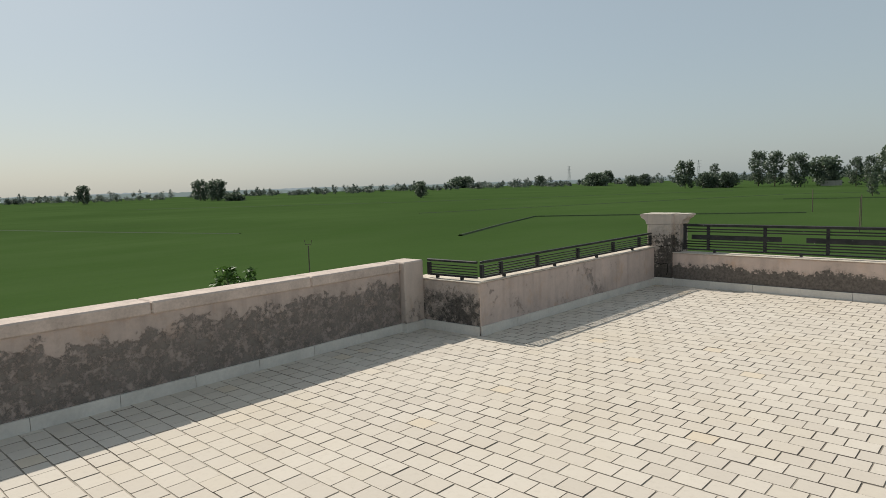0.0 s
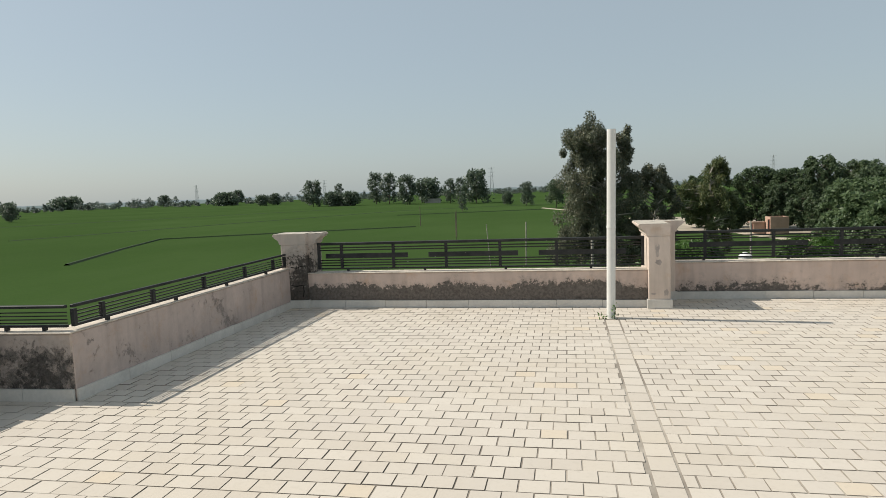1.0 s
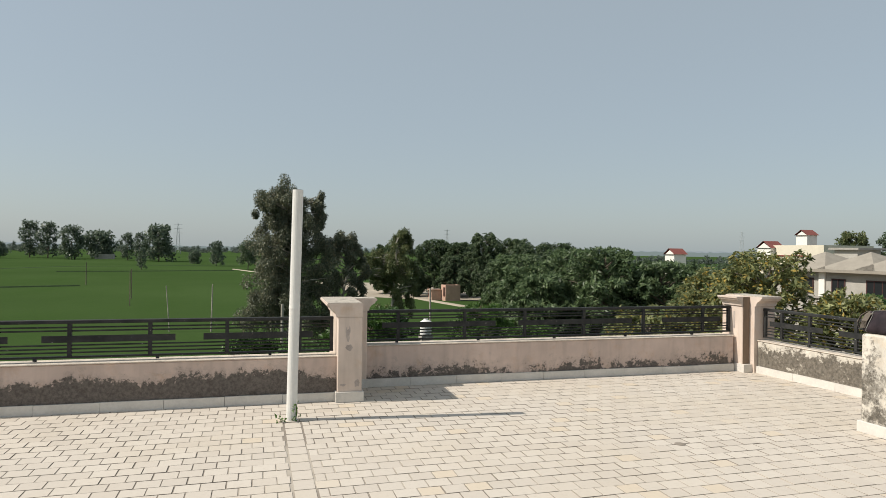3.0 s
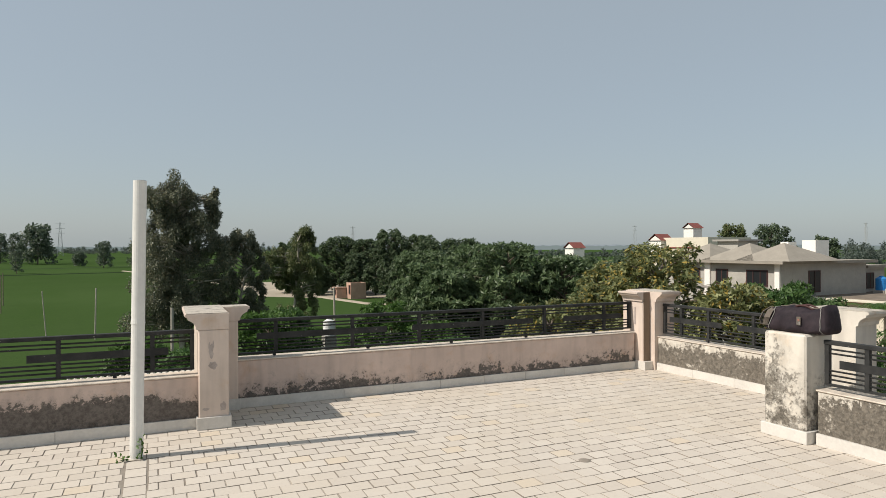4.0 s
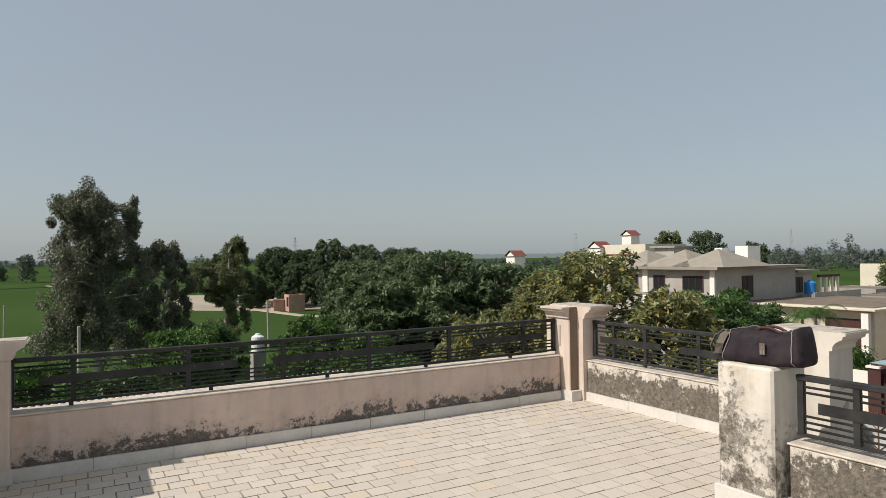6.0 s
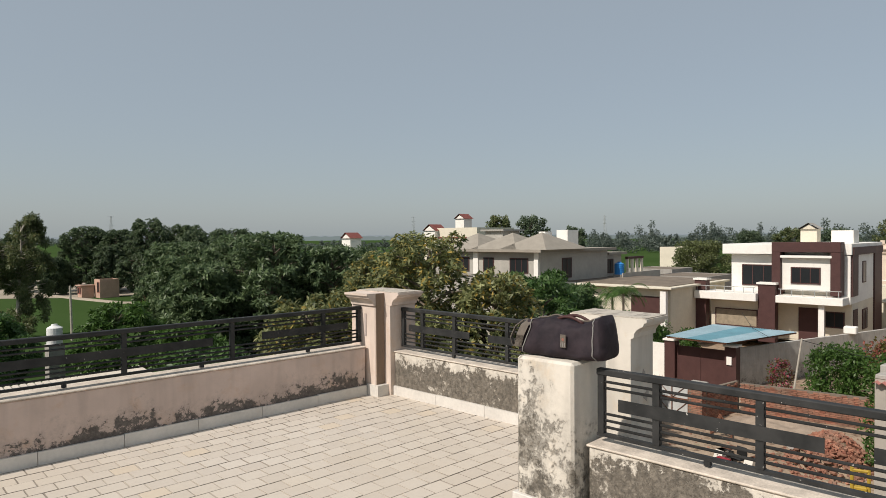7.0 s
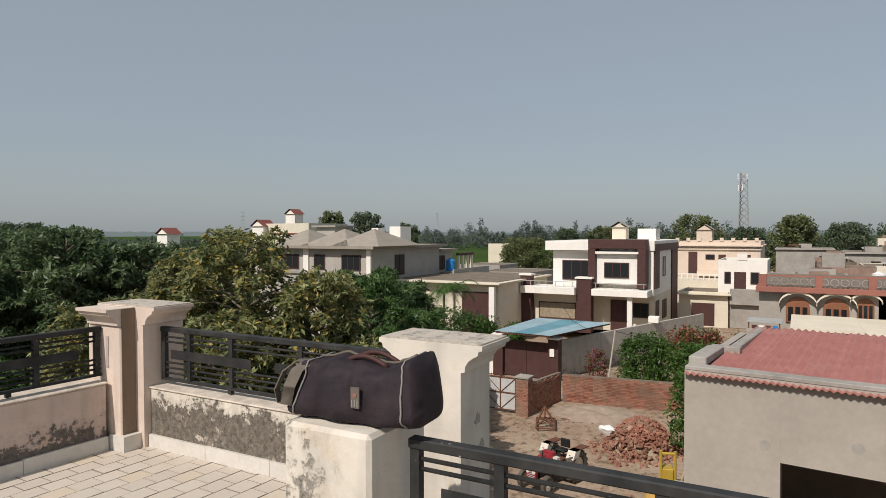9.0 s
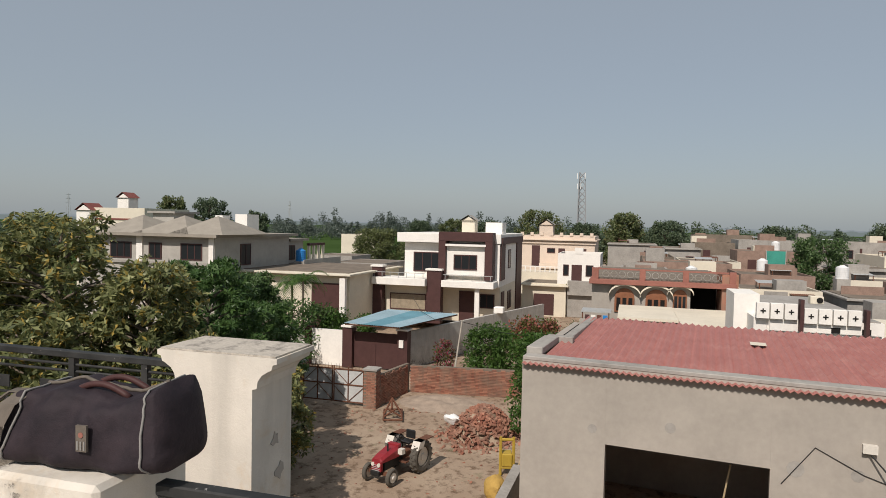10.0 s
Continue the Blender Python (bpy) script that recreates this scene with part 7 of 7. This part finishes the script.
def on_terrace(x, y):
    if y > 6.15 and x < -4.14:
        return False
    return -5.2 < x < (6.20 if y < 6.98 else 7.5) and BACK - 0.2 < y < 10.66


STRIP = (0.605, 0.755)
verts, faces, near = [], [], 0
rng = random.Random(5)
row = 0
y = 11.2
while y > BACK - 0.3:
    x = LX - 0.9 - (TW / 2 if row % 2 else 0) + rng.uniform(-0.006, 0.006)
    while x < 8.2:
        x0, x1 = x, x + TW - GAP
        x += TW
        if not all(on_terrace(*laid(u, v)) for u in (x0, x1) for v in (y, y + TD)):
            continue
        if x0 < STRIP[1] and x1 > STRIP[0] and y < 9.0:
            if x0 < STRIP[0] - 0.03:
                x1 = STRIP[0] - 0.014
            elif x1 > STRIP[1] + 0.03:
                x0 = STRIP[1] + 0.014
            else:
                continue
        h = rng.uniform(-0.0018, 0.0018)
        jx, jy = rng.uniform(-0.002, 0.002), rng.uniform(-0.002, 0.002)
        if 3.9 < x0 < 5.75 and 7.3 < y < 9.3 and near < 230 and abs(x1 - x0 - TW + GAP) < 0.001:
            ob = new("tile", tile_me)
            ob.matrix_world = Matrix.Translation((*laid(x0 + jx, y + jy), h)) @ pose(0, 0, 0, 0, 0, math.degrees(TURN) + rng.uniform(-0.25, 0.25))
            ob.parent = floor_ob
            near += 1
            continue
        b = len(verts)
        verts += [(*laid(p, q), r) for p, q, r in tile_verts(x0 + jx, x1 + jx, y + jy, y + TD - GAP + jy, h)]
        faces += [tuple(i + b for i in f) for f in TILE_FACES]
    y -= TD
    row += 1
y = 9.05
while y > BACK:
    b = len(verts)
    verts += [(*laid(p, q), r) for p, q, r in tile_verts(STRIP[0], STRIP[1], y - 0.19, y, -0.001)]
    faces += [tuple(i + b for i in f) for f in TILE_FACES]
    y -= 0.2
me = bpy.data.meshes.new("tiles")
me.from_pydata(verts, [], faces)
me.materials.append(m_tile)
me.materials.append(m_mortar)
me.polygons.foreach_set("material_index", [0 if k % 5 == 0 else 1 for k in range(len(faces))])
ob = new("tiles", me)
ob.parent = floor_ob
tagged(ob, "small cream floor tiles in running bond", kind="stuff")
